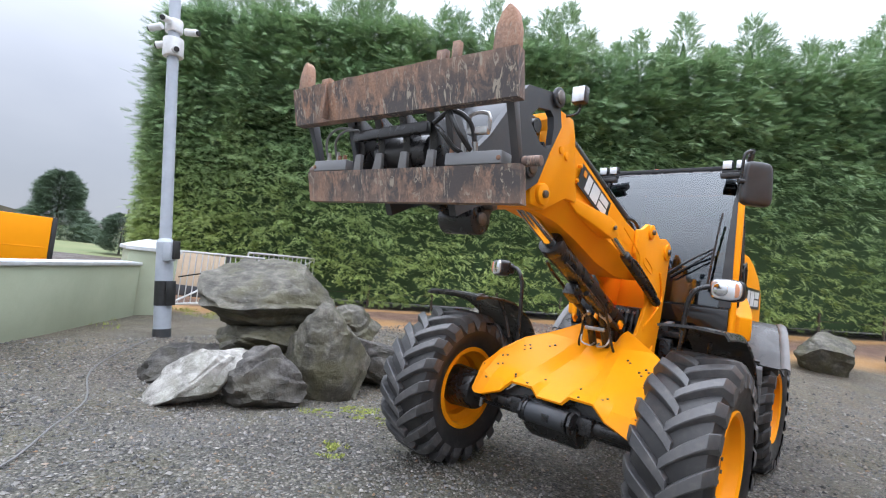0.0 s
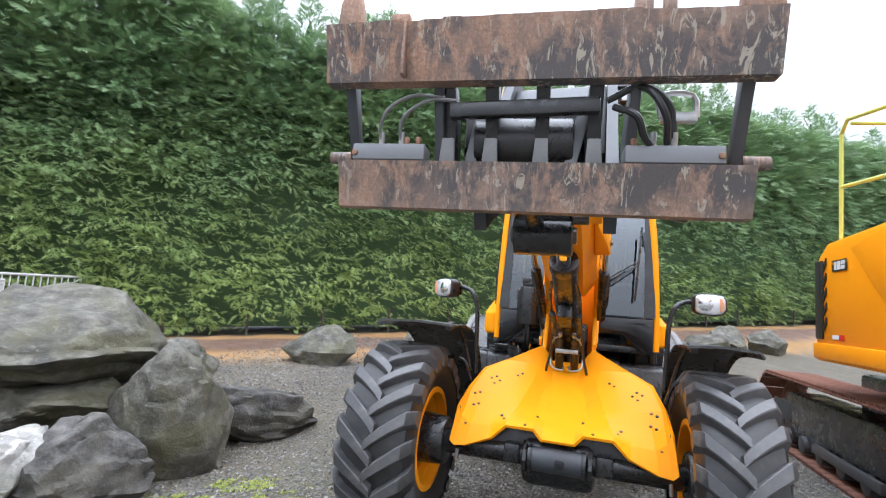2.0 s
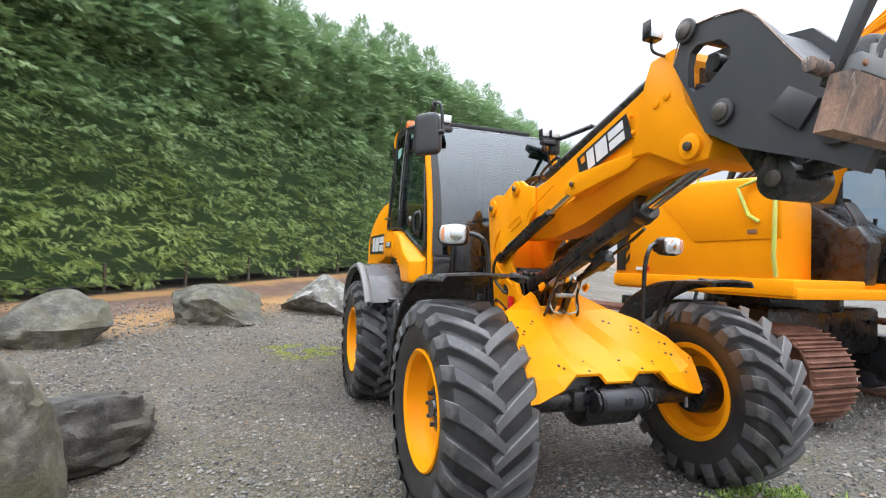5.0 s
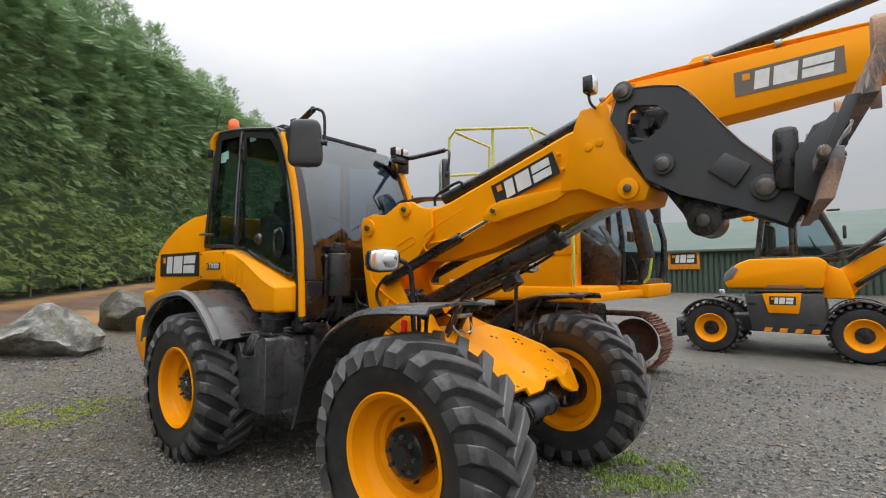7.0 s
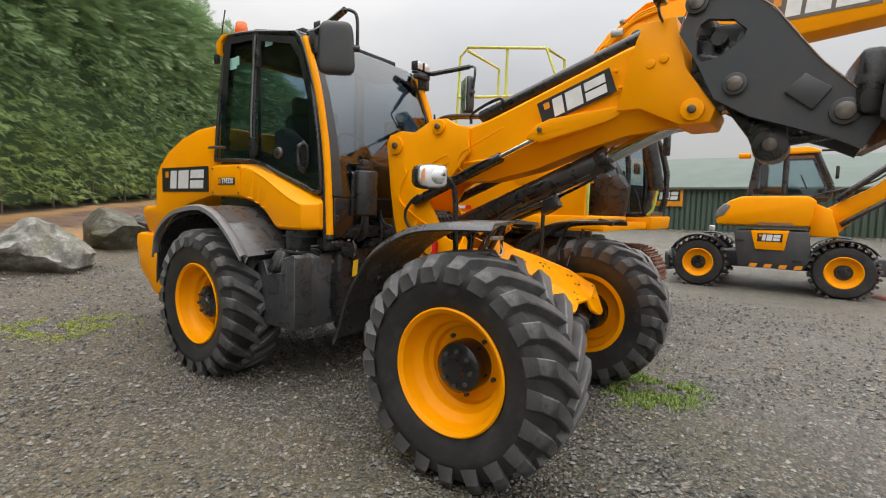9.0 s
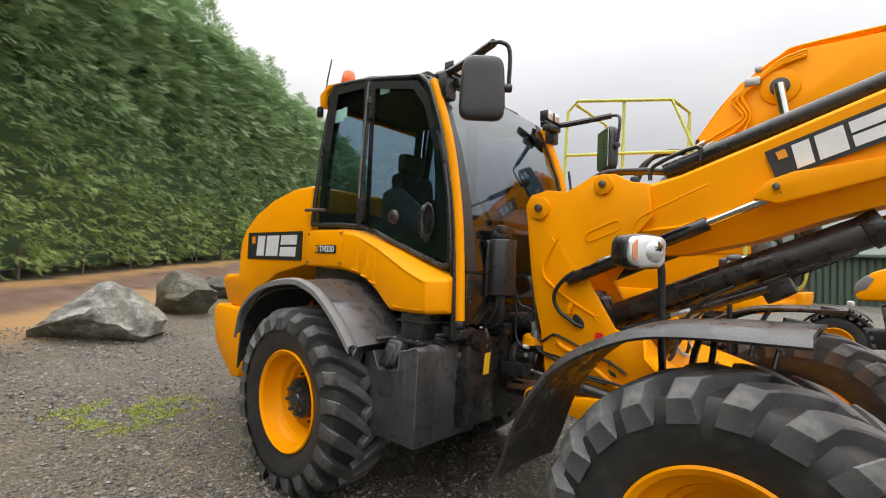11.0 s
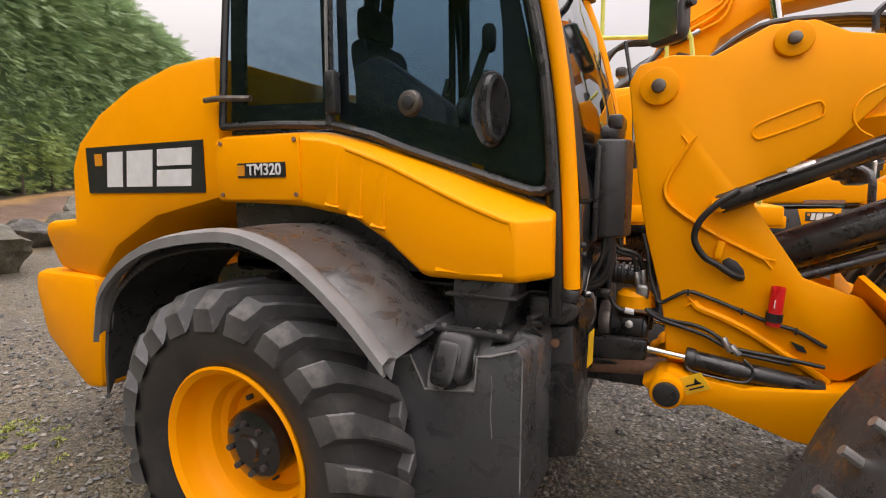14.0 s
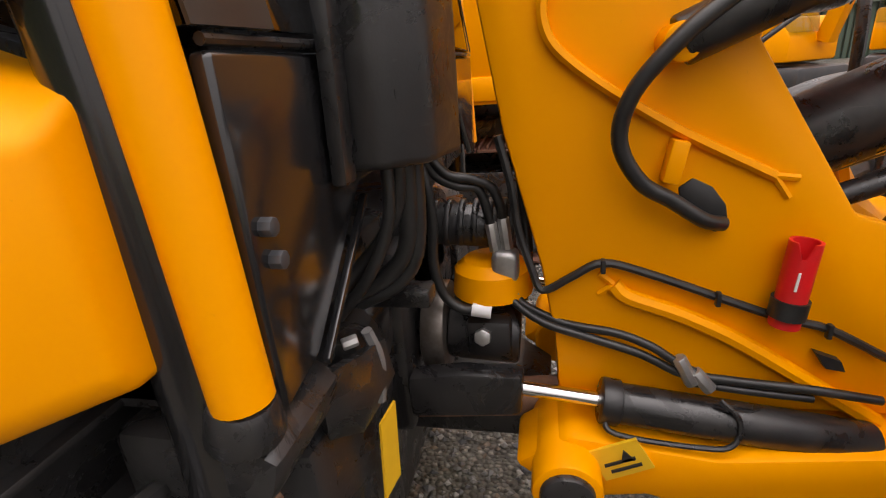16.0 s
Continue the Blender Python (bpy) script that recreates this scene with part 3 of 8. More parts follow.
def wheel_set(parent):
    """Builds the right front wheel and sets the same meshes at the other three."""
    places = [(-1.03, 0.0, 0.61, 0), (0.90, 0.0, 0.61, 180), (-1.0, 2.58, 0.61, 0), (0.73, 2.58, 0.61, 180)]
    wheel = thing("wheel", "", "")
    wheel.parent = parent
    tyre = part("tyre", tyre_mesh(), SIDEWALL, wheel, "black rubber tyre with deep slanting lugs", 40)
    prof = [(0.300, 0.20), (0.333, 0.20), (0.336, 0.185), (0.318, 0.175), (0.312, 0.12), (0.27, 0.09), (0.262, 0.0), (0.262, -0.06), (0.305, -0.10), (0.316, -0.17),
            (0.333, -0.19), (0.338, -0.205), (0.328, -0.212), (0.306, -0.195), (0.296, -0.13), (0.285, -0.11), (0.25, -0.085), (0.238, -0.05), (0.215, -0.035), (0.205, 0.0), (0.13, 0.01), (0.10, 0.01), (0.10, 0.03), (0.24, 0.03), (0.25, 0.09), (0.29, 0.13)]
    rim = part("rim", lathe(prof, 64, None, True), YELLOW, wheel, "yellow steel rim", 30)
    hub = part("hub", lathe([(0.0, -0.138), (0.05, -0.138), (0.056, -0.126), (0.108, -0.121), (0.134, -0.106), (0.140, -0.085), (0.140, 0.05), (0.15, 0.06), (0.15, 0.1)], 32), GLOSSY, wheel, "black planetary hub", 30)
    nut = part("wheel_nut", rod((0.0, 0, 0), (-0.022, 0, 0), 0.012, None, 6), GREYCAST, wheel)
    nut_at = [(-0.116, 0.094, 2 * math.pi * i / 8 + 0.2) for i in range(8)] + [(0.0, 0.172, 2 * math.pi * i / 5 + 0.3) for i in range(5)]
    nut_at = [Matrix.Translation((x, r * math.cos(a), r * math.sin(a))) for x, r, a in nut_at]
    nut.matrix_basis = nut_at[0]
    lugs = [part("tread_lug", lug_mesh(side), RUBBER, wheel, "", 28) for side in (-1, 1)]
    LUGS = 21
    def dress(w, turn):
        for m in nut_at if w is not wheel else nut_at[1:]:
            again(nut, pose(0, 0, 0, 0, 0, turn) @ m, w)
        for k in range(2):
            for i in range(LUGS):
                if w is wheel and i == 0:
                    lugs[k].matrix_basis = pose(0, 0, 0, -180 * k / LUGS)
                    continue
                again(lugs[k], pose(0, 0, 0, -360 * (i + 0.5 * k) / LUGS, 0, 0), w)

    dress(wheel, 0)
    wheel.matrix_basis = pose(*places[0][:3], 37)
    for i, (x, y, z, turn) in enumerate(places[1:]):
        w = thing("wheel", "", "")
        w.parent = parent
        w.matrix_basis = pose(x, y, z, (120, 250, 10)[i]) @ Matrix.Diagonal((0.88 if i == 0 else 1.0, 1, 1, 1))
        dress(w, turn)
        for o in (tyre, rim, hub):
            again(o, pose(0, 0, 0, 0, 0, turn) if o is not tyre else Matrix(), w)


loader = thing("wheeled_loader", "yellow and black articulated wheeled loader with a raised rusty carriage", "loader")
wheel_set(loader)
MIRROR = Matrix.Diagonal((-1, 1, 1, 1))


def tuck(y):
    """How far the left side of the rear body stands in, as the machine is steered."""
    return min(0.28, 0.23 * max(0.0, y - 1.5))


def both(name, build, material, parent, label="", smooth=35):
    """A part on the machine's right side and its mirror image on the left."""
    a = part(name, build(), material, parent, label, smooth)
    b = build()
    bmesh.ops.transform(b, matrix=MIRROR, verts=b.verts)
    for v in b.verts:
        v.co.x -= tuck(v.co.y)
        if v.co.y < 0.95 and v.co.x > 0.68:
            v.co.x = 0.68 + (v.co.x - 0.68) * 0.72
    bmesh.ops.reverse_faces(b, faces=b.faces[:])
    return a, part(name, b, material, parent, label, smooth)


# ---- loader: boom and tower ----
def boom_mesh():
    """A box boom, hexagonal in section: upright sides that fold in below."""
    rows = []
    for y, top, low in ((1.02, 2.03, 1.66), (0.68, 2.04, 1.655), (0.45, 2.09, 1.66), (0.1, 2.215, 1.735), (-0.2, 2.325, 1.84), (-0.5, 2.435, 1.925), (-0.80, 2.50, 1.96)):
        h = top - low
        rows.append([(-0.15, y, top), (-0.17, y, top - 0.02), (-0.17, y, low + 0.36 * h), (-0.185, y, low + 0.33 * h), (-0.10, y, low), (0.10, y, low), (0.185, y, low + 0.33 * h), (0.17, y, low + 0.36 * h), (0.17, y, top - 0.02), (0.15, y, top)])
    b = bmesh.new()
    g = [[b.verts.new(p) for p in r] for r in rows]
    n = len(rows[0])
    for p, q in zip(g, g[1:]):
        for k in range(n):
            b.faces.new((p[k], p[(k + 1) % n], q[(k + 1) % n], q[k]))
    b.faces.new(g[0][::-1])
    b.faces.new(g[-1])
    return b


boom = part("boom", boom_mesh(), YELLOW, loader, "yellow box-section boom", 25)
NOSE = [(-0.46, 2.06), (-0.56, 2.46), (-0.60, 2.55), (-0.77, 2.56), (-0.84, 2.26), (-1.0, 2.03), (-0.975, 1.955), (-0.83, 1.95), (-0.60, 2.06)]
part("boom_nose_plate", prism(NOSE, -0.200, 0.200, 0.012), YELLOW, boom)
TOWER = [(1.395, 1.97), (1.36, 2.035), (1.24, 2.06), (1.10, 2.04), (0.93, 2.125), (0.80, 2.125), (0.70, 2.07), (0.60, 2.05), (0.58, 1.86), (0.72, 1.70), (0.87, 1.60), (0.945, 1.49), (0.775, 1.225), (0.60, 1.165), (0.47, 1.0), (0.64, 0.86), (1.215, 0.86), (1.225, 1.0), (1.25, 1.14), (1.31, 1.37), (1.345, 1.57)]
tower, _ = both("tower_plate", lambda: prism(TOWER, -0.205, -0.172, 0.008), YELLOW, loader, "yellow welded boom tower plate", 30)
part("tower_web", prism([(1.36, 1.85), (1.29, 1.40), (1.20, 0.98), (1.20, 0.86), (1.14, 0.86), (1.22, 1.40), (1.29, 1.85)], -0.172, 0.172, 0.004), YELLOW, loader)


# black block and hoses added so the gap between the plates looks shadowed
shade_block = part("valve_block", box((0.27, 0.14, 0.46), (0, 1.03, 1.20), 0.02), BLACK, loader, "black hydraulic block with hoses, added to darken the gap between the tower plates")
for i in range(5):
    part("valve_hose", tube([(-0.10 + 0.05 * i, 0.955, 1.40), (-0.105 + 0.052 * i, 0.90, 1.30 - 0.02 * (i % 2)), (-0.09 + 0.045 * i, 0.89, 1.15), (-0.08 + 0.04 * i, 0.93, 1.0)], 0.012, 8, 4), HOSE, shade_block)
    part("valve_union", rod((-0.10 + 0.05 * i, 0.962, 1.395), (-0.10 + 0.05 * i, 0.935, 1.375), 0.016, None, 6, 0.002), SILVER, shade_block)


def gusset():
    b = bmesh.new()
    # raised rolled edge round the ram pivot, and the long rib below it
    tube([(-0.208, 1.17, 1.72), (-0.212, 1.235, 1.60), (-0.214, 1.245, 1.53), (-0.214, 1.20, 1.47), (-0.212, 1.06, 1.375), (-0.208, 0.90, 1.29)], 0.009, 6, 5, b)
    tube([(-0.207, 1.126, 1.105), (-0.210, 1.102, 1.083), (-0.212, 1.016, 1.052), (-0.212, 0.921, 1.005), (-0.212, 0.805, 0.931), (-0.21, 0.68, 0.85)], 0.015, 8, 5, b)
    for p, q in (((1.17, 1.72), (1.195, 1.755)), ((1.17, 1.72), (1.145, 1.75)), ((0.90, 1.29), (0.865, 1.285)), ((0.90, 1.29), (0.875, 1.255)), ((1.126, 1.105), (1.15, 1.125)), ((1.126, 1.105), (1.15, 1.085))):
        tube([(-0.207, *p), (-0.205, *q)], 0.006, 6, 1, b, True)
    return b


both("tower_gusset", gusset, YELLOW, tower)


def boss(y, z, x=-0.205, r=0.075):
    return lambda: rod((x + 0.01, y, z), (x - 0.02, y, z), r, None, 28, 0.006)


for y, z, r in ((1.285, 1.945, 0.072), (0.86, 2.065, 0.06), (-0.885, 2.03, 0.062)):
    plate = tower if y > 0 else boom
    both("pivot_boss", boss(y, z, -0.203, r), YELLOW, plate)
    both("pivot_pin", boss(y, z, -0.222, r * 0.36), STEEL, plate)


def recess():
    b = tube([(-0.2065, y, z) for y, z in ((0.930, 1.790), (0.790, 1.845), (0.762, 1.838), (0.757, 1.815), (0.775, 1.790), (0.925, 1.732), (0.955, 1.735), (0.965, 1.755), (0.950, 1.780), (0.930, 1.790))], 0.0045, 6, 4)
    return tube([(-0.2065, y, z) for y, z in ((0.30, 2.02), (0.60, 1.885), (0.66, 1.84), (0.675, 1.79), (0.655, 1.745), (0.62, 1.72))], 0.0045, 6, 5, b)


both("pressed_slot", recess, YELLOW, tower)
part("hose_cover", tube([(-0.09, 0.55, 2.13), (-0.09, 0.2, 2.245), (-0.09, -0.57, 2.505)], 0.045, 12, 3), BLACK, boom, "black hose cover")
part("hose_cover", tube([(0.09, 0.55, 2.13), (0.09, 0.2, 2.245), (0.09, -0.57, 2.505)], 0.045, 12, 3), BLACK, boom, "black hose cover")
for dx in (-0.06, -0.02, 0.03):
    part("boom_hose", tube([(dx, 1.15, 2.03), (dx, 0.95, 2.16), (dx, 0.7, 2.16), (dx, 0.5, 2.14), (dx, 0.3, 2.21)], 0.014, 8, 5), HOSE, boom)
part("hose_guide", tube([(-0.13, 0.62, 2.08), (-0.13, 0.60, 2.16), (-0.13, 0.38, 2.24), (-0.13, 0.36, 2.16)], 0.012, 6, 4), BLACK, boom)
for dy, dz in ((-0.72, 2.33), (-0.65, 2.31), (-0.45, 2.30), (-0.48, 2.20)):
    both("boom_bolt", boss(dy, dz, -0.190, 0.012 if dz < 2.305 else 0.026), YELLOW, boom)
for side in (-1, 1):
    badge(boom, (side * 0.186, -0.20, 2.17), (0, side, -0.36 * side), (0, 0.36, 1), 0.50, 0.155)

# inner boom stage, tilt linkage and worn head
part("inner_boom", prism([(-0.85, 2.44), (-1.05, 2.36), (-1.05, 2.06), (-0.85, 2.0)], -0.13, 0.13, 0.01), BLACK, boom)
HEAD = [(-0.80, 2.44), (-0.85, 2.59), (-0.93, 2.60), (-1.17, 2.555), (-1.29, 2.42), (-1.45, 2.20), (-1.70, 1.95), (-1.62, 1.78), (-1.50, 1.84), (-1.16, 1.965), (-0.99, 2.07), (-0.90, 2.26)]
WINDOW = [(-0.885, 2.41), (-0.90, 2.47), (-0.94, 2.495), (-1.06, 2.47), (-1.12, 2.41), (-1.11, 2.365), (-1.0, 2.285), (-0.92, 2.275), (-0.89, 2.31)]
head = part("boom_head", holed_plate(HEAD, WINDOW, -0.235, -0.195), GREYCAST, loader, "dark grey tilting head worn at the edges", 30)
part("head_cheek", holed_plate(HEAD, WINDOW, 0.195, 0.235), GREYCAST, head)
part("head_cross_box", prism([(-1.08, 2.40), (-1.16, 2.50), (-1.30, 2.34), (-1.40, 2.12), (-1.20, 2.05), (-1.02, 2.15)], -0.195, 0.195, 0.01), GREYCAST, head)
part("head_shelf", prism([(-0.88, 2.30), (-1.08, 2.24), (-1.10, 2.27), (-0.90, 2.33)], -0.195, 0.195, 0.004), BLACK, head)
part("head_rim", tube([(-0.238, -0.80, 2.44), (-0.238, -0.84, 2.575), (-0.238, -0.93, 2.595), (-0.238, -1.17, 2.55), (-0.238, -1.29, 2.415), (-0.238, -1.45, 2.195), (-0.238, -1.69, 1.95)], 0.004, 5, 2), RUST, head, "rusty worn edge")
part("head_cross_tube", rod((-0.195, -0.99, 2.40), (0.195, -0.99, 2.40), 0.04, None, 18), BLACK, head)
part("head_core", prism([(-0.87, 2.27), (-0.87, 2.50), (-1.12, 2.49), (-1.12, 2.27)], -0.10, 0.10, 0.008), BLACK, head)
part("patch_plate", prism([(-1.30, 2.07), (-1.38, 2.15), (-1.49, 2.07), (-1.42, 1.97)], -0.255, -0.235, 0.004), GREYCAST, head, "square patch plate with scraped edge")
for y, z, r in ((-1.085, 2.135, 0.05), (-1.545, 1.955, 0.055), (-0.88, 2.585, 0.05)):
    part("head_pin", rod((-0.265, y, z), (0.265, y, z), r * 0.78, None, 24, 0.006), STEEL, head)
    both("pin_collar", lambda: rod((-0.255, y, z), (-0.235, y, z), r * 1.15, None, 24, 0.004), GREYCAST, head)
link = part("tilt_link", prism([(-1.02, 2.06), (-1.16, 1.99), (-1.32, 1.95), (-1.33, 1.80), (-1.27, 1.745), (-1.19, 1.77), (-1.15, 1.87)], -0.135, 0.072, 0.012), BLACK, head, "black tilt link with thick roller")
part("tilt_roller", rod((-0.15, -1.255, 1.825), (0.085, -1.255, 1.825), 0.085, None, 28, 0.01), BLACK, head)
part("tilt_pin", rod((-0.165, -1.255, 1.825), (0.10, -1.255, 1.825), 0.035, None, 20, 0.004), STEEL, head)
part("tilt_pin", rod((-0.145, -1.225, 1.90), (0.145, -1.225, 1.90), 0.024, None, 16, 0.004), STEEL, head)
part("tilt_ram", rod((-0.06, -1.33, 1.86), (-0.06, -1.62, 1.90), 0.035, None, 16), BLACK, head)

# boom work lamps
for side in (-1, 1):
    wl_ = part("work_lamp", box((0.085, 0.06, 0.10), (side * 0.28, -0.70, 2.655), 0.01), BLACK, boom, "square LED work lamp on a wire bracket")
    part("lamp_glass", box((0.075, 0.006, 0.088), (side * 0.28, -0.733, 2.655), 0.002), LENS, wl_)
    part("lamp_bracket", tube([(side * 0.28, -0.69, 2.61), (side * 0.27, -0.70, 2.55), (side * 0.17, -0.70, 2.54)], 0.008, 6, 4), BLACK, wl_)

# ---- loader: rusty fork carriage ----
carriage = thing("carriage", "", "")
carriage.parent = loader
CY = pose(-0.035, -1.74, 2.1, 0, 0, 5.5)
carriage.matrix_basis = CY
HALF = 0.645


def beam(z0, z1, y0, y1, deep, half, worn=()):
    """A thick plate, leaning forwards, with flame-cut notches along its top edge."""
    b = bmesh.new()
    rnd = random.Random(int(half * 1000))
    cuts = [-half]
    while cuts[-1] < half - 0.12:
        cuts.append(cuts[-1] + rnd.uniform(0.05, 0.13))
    cuts[-1] = half
    steps = [(x, rnd.uniform(0.0, 0.016) if worn else 0.0) for p, q in zip(cuts, cuts[1:]) for x in (p + 0.0015, q - 0.0015)]
    for i in range(0, len(steps) - 1, 2):
        steps[i + 1] = (steps[i + 1][0], steps[i][1])
    n = len(steps) - 1
    front, back = [], []
    for x, dip in steps:
        front.append([b.verts.new((x, y0, z0)), b.verts.new((x, y1, z1 - dip))])
        back.append([b.verts.new((x, y0 + deep, z0)), b.verts.new((x, y1 + deep, z1 - dip))])
    for i in range(n):
        f0, f1, k0, k1 = front[i], front[i + 1], back[i], back[i + 1]
        b.faces.new((f0[0], f1[0], f1[1], f0[1]))
        b.faces.new((k0[0], k0[1], k1[1], k1[0]))
        b.faces.new((f0[1], f1[1], k1[1], k0[1]))
        b.faces.new((f0[0], k0[0], k1[0], f1[0]))
    for i in (0, n):
        b.faces.new((front[i][0], front[i][1], back[i][1], back[i][0]))
    bmesh.ops.recalc_face_normals(b, faces=b.faces[:])
    return b


low = part("lower_beam", beam(-0.275, -0.125, 0.0, -0.04, 0.05, HALF), RUST, carriage, "rusty lower carriage beam with scraped black streaks")
up = part("upper_beam", beam(0.10, 0.285, -0.14, -0.185, 0.05, HALF + 0.02, (2, 3)), RUST, carriage, "rusty upper carriage beam with scraped black streaks")
for x, w, h in ((0.30, 0.05, 0.03), (0.37, 0.035, 0.055), (-0.42, 0.06, 0.012)):
    part("beam_tab", box((w, 0.03, h + 0.02), (x, -0.16, 0.285 + h / 2), 0.004), RUST, carriage)
for sx in (-1, 1):
    part("side_post", prism([(-0.10, 0.12), (0.02, -0.14), (0.05, -0.14), (-0.05, 0.12)], sx * 0.60 - 0.018, sx * 0.60 + 0.018, 0.004), GREYCAST, carriage)
    part("pivot_stub", rod((sx * 0.62, 0.03, -0.10), (sx * 0.70, 0.03, -0.10), 0.022, None, 14, 0.003), RUST, carriage)
    part("top_hook", prism([(-0.055, 0.27), (-0.05, 0.36), (-0.03, 0.42), (0.0, 0.45), (0.03, 0.42), (0.05, 0.35), (0.055, 0.27)], -0.185, -0.135, 0.01, None, "y"), RUST, carriage).matrix_basis = Matrix.Translation((sx * 0.585 + (0.02 if sx > 0 else 0), 0, 0 if sx > 0 else 0.045)) @ Matrix.Diagonal((1 if sx > 0 else 0.72, 1, 1 if sx > 0 else 0.83, 1))
    part("end_cheek", prism([(0.02, -0.26), (-0.03, -0.05), (-0.10, 0.12), (-0.04, 0.14), (0.10, -0.02), (0.11, -0.2)], sx * 0.30 - 0.015, sx * 0.30 + 0.015, 0.004), GREYCAST, carriage)
for x in (-0.27, -0.13, 0.03, 0.19):
    part("carriage_rib", prism([(-0.05, 0.13), (-0.075, 0.11), (-0.02, 0.0), (0.0, -0.16), (0.10, -0.16), (0.09, -0.02), (0.03, 0.10)], x - 0.022, x + 0.022, 0.005), BLACK, carriage, "black upright rib")
part("lock_bar", box((0.46, 0.035, 0.05), (-0.03, -0.075, 0.035), 0.006, pose(0, 0, 0, 0, -2, 0)), BLACK, carriage, "black lock bar")
# lock boxes: the sky's reflection is put into a lighter grey
for x, w in ((-0.47, 0.25), (0.42, 0.28)):
    ram_ = part("lock_box", box((w, 0.085, 0.055), (x, 0.0, -0.095), 0.006), MIDGREY, carriage, "grey lock cylinder box")
part("centre_casting", box((0.42, 0.10, 0.30), (-0.03, 0.13, -0.02), 0.03), BLACK, carriage)
for x0, x1 in ((-0.225, -0.175), (0.10, 0.155)):
    part("wedge_plate", prism([(x0, -0.13), (x0 + 0.04, -0.13), (x1 + 0.03, 0.09), (x1 - 0.01, 0.09)], 0.02, 0.05, 0.004, None, "y"), MIDGREY, carriage, "pale grey slanting plate")
for x in (-0.27, -0.13, 0.03, 0.19):
    part("rib_foot", prism([(x - 0.026, -0.135), (x + 0.026, -0.135), (x + 0.020, -0.045), (x - 0.020, -0.045)], -0.035, -0.012, 0.004, None, "y"), GREYEDGE, carriage, "worn pale foot of the rib")
for x in (-0.41, -0.37, 0.305):
    part("box_stud", rod((x, -0.03, -0.068), (x, -0.03, -0.045), 0.010, None, 8, 0.002), COPPER, carriage)
for sx, x in ((-1, -0.585), (1, 0.548)):
    part("box_bolt", rod((x, -0.04, -0.10), (x, -0.048, -0.10), 0.010, None, 10, 0.002), COPPER, carriage)
part("beam_seam", prism([(-0.405, 0.105), (-0.393, 0.105), (-0.395, 0.282), (-0.403, 0.282)], -0.186, -0.15, 0.001, None, "y"), RUST, carriage)
part("centre_drum", rod((-0.19, 0.07, -0.03), (0.13, 0.07, -0.03), 0.085, None, 26, 0.01), BLACK, carriage)
for pts in ([(-0.50, -0.02, -0.07), (-0.50, -0.05, -0.01), (-0.46, -0.08, 0.04), (-0.38, -0.09, 0.075), (-0.28, -0.08, 0.07)], [(-0.43, -0.02, -0.07), (-0.43, -0.05, -0.01), (-0.39, -0.08, 0.03), (-0.32, -0.09, 0.06), (-0.24, -0.08, 0.06)],
            [(0.22, -0.07, 0.06), (0.32, -0.08, 0.10), (0.40, -0.05, 0.05), (0.42, -0.02, -0.06)], [(0.24, -0.07, 0.04), (0.30, -0.1, 0.0), (0.33, -0.06, -0.05), (0.36, -0.02, -0.07)], [(0.26, -0.03, 0.12), (0.33, -0.1, 0.08), (0.38, -0.1, 0.0), (0.40, -0.03, -0.06)]):
    pale_ = pts[0][0] < -0.3
    part("carriage_hose", tube(pts, 0.006 if pale_ else 0.011, 8, 5), GREYEDGE if pale_ else HOSE, carriage)
for x in (-0.50, -0.43, 0.36, 0.42):
    part("hose_fitting", rod((x, -0.02, -0.07), (x, -0.03, -0.025), 0.011, None, 8), SILVER, carriage)
part("hose_manifold", box((0.10, 0.03, 0.03), (0.43, -0.03, 0.02), 0.004), SILVER, carriage)
part("manifold_pipe", tube([(0.38, -0.03, 0.02), (0.38, -0.03, 0.09), (0.47, -0.03, 0.09), (0.48, -0.03, 0.02)], 0.009, 6, 3), SILVER, carriage)

# ---- loader: rams ----
lift = part("lift_ram", rod((0, 0.84, 1.285), (0, -0.36, 1.80), 0.078, None, 28, 0.006), BLACK, loader, "black lift ram under the boom")
part("ram_rod", rod((0, -0.36, 1.80), (0, -0.86, 2.03), 0.042, None, 24), CHROME, lift)
part("ram_gland", rod((0, -0.31, 1.772), (0, -0.38, 1.812), 0.085, None, 24, 0.006), BLACK, lift)
for dx in (-0.07, 0.07):
    part("ram_pipe", tube([(dx, 0.70, 1.245), (dx * 1.3, 0.3, 1.42), (dx * 1.3, -0.1, 1.60), (dx, -0.28, 1.69)], 0.011, 6, 4), BLACK, lift)
    part("side_pipe", tube([(dx * 1.2, 0.80, 1.20), (dx * 1.2, 0.45, 1.335), (dx * 1.2, 0.05, 1.50)], 0.021, 12, 2), BLACK, lift)
    part("pipe_sleeve", rod((dx * 1.2, 0.50, 1.316), (dx * 1.2, 0.40, 1.356), 0.024, None, 12, 0.003), SILVER, lift)
part("ram_valve", box((0.09, 0.14, 0.09), (0, 0.02, 1.49), 0.01, pose(0, 0, 0, -30)), BLACK, lift)
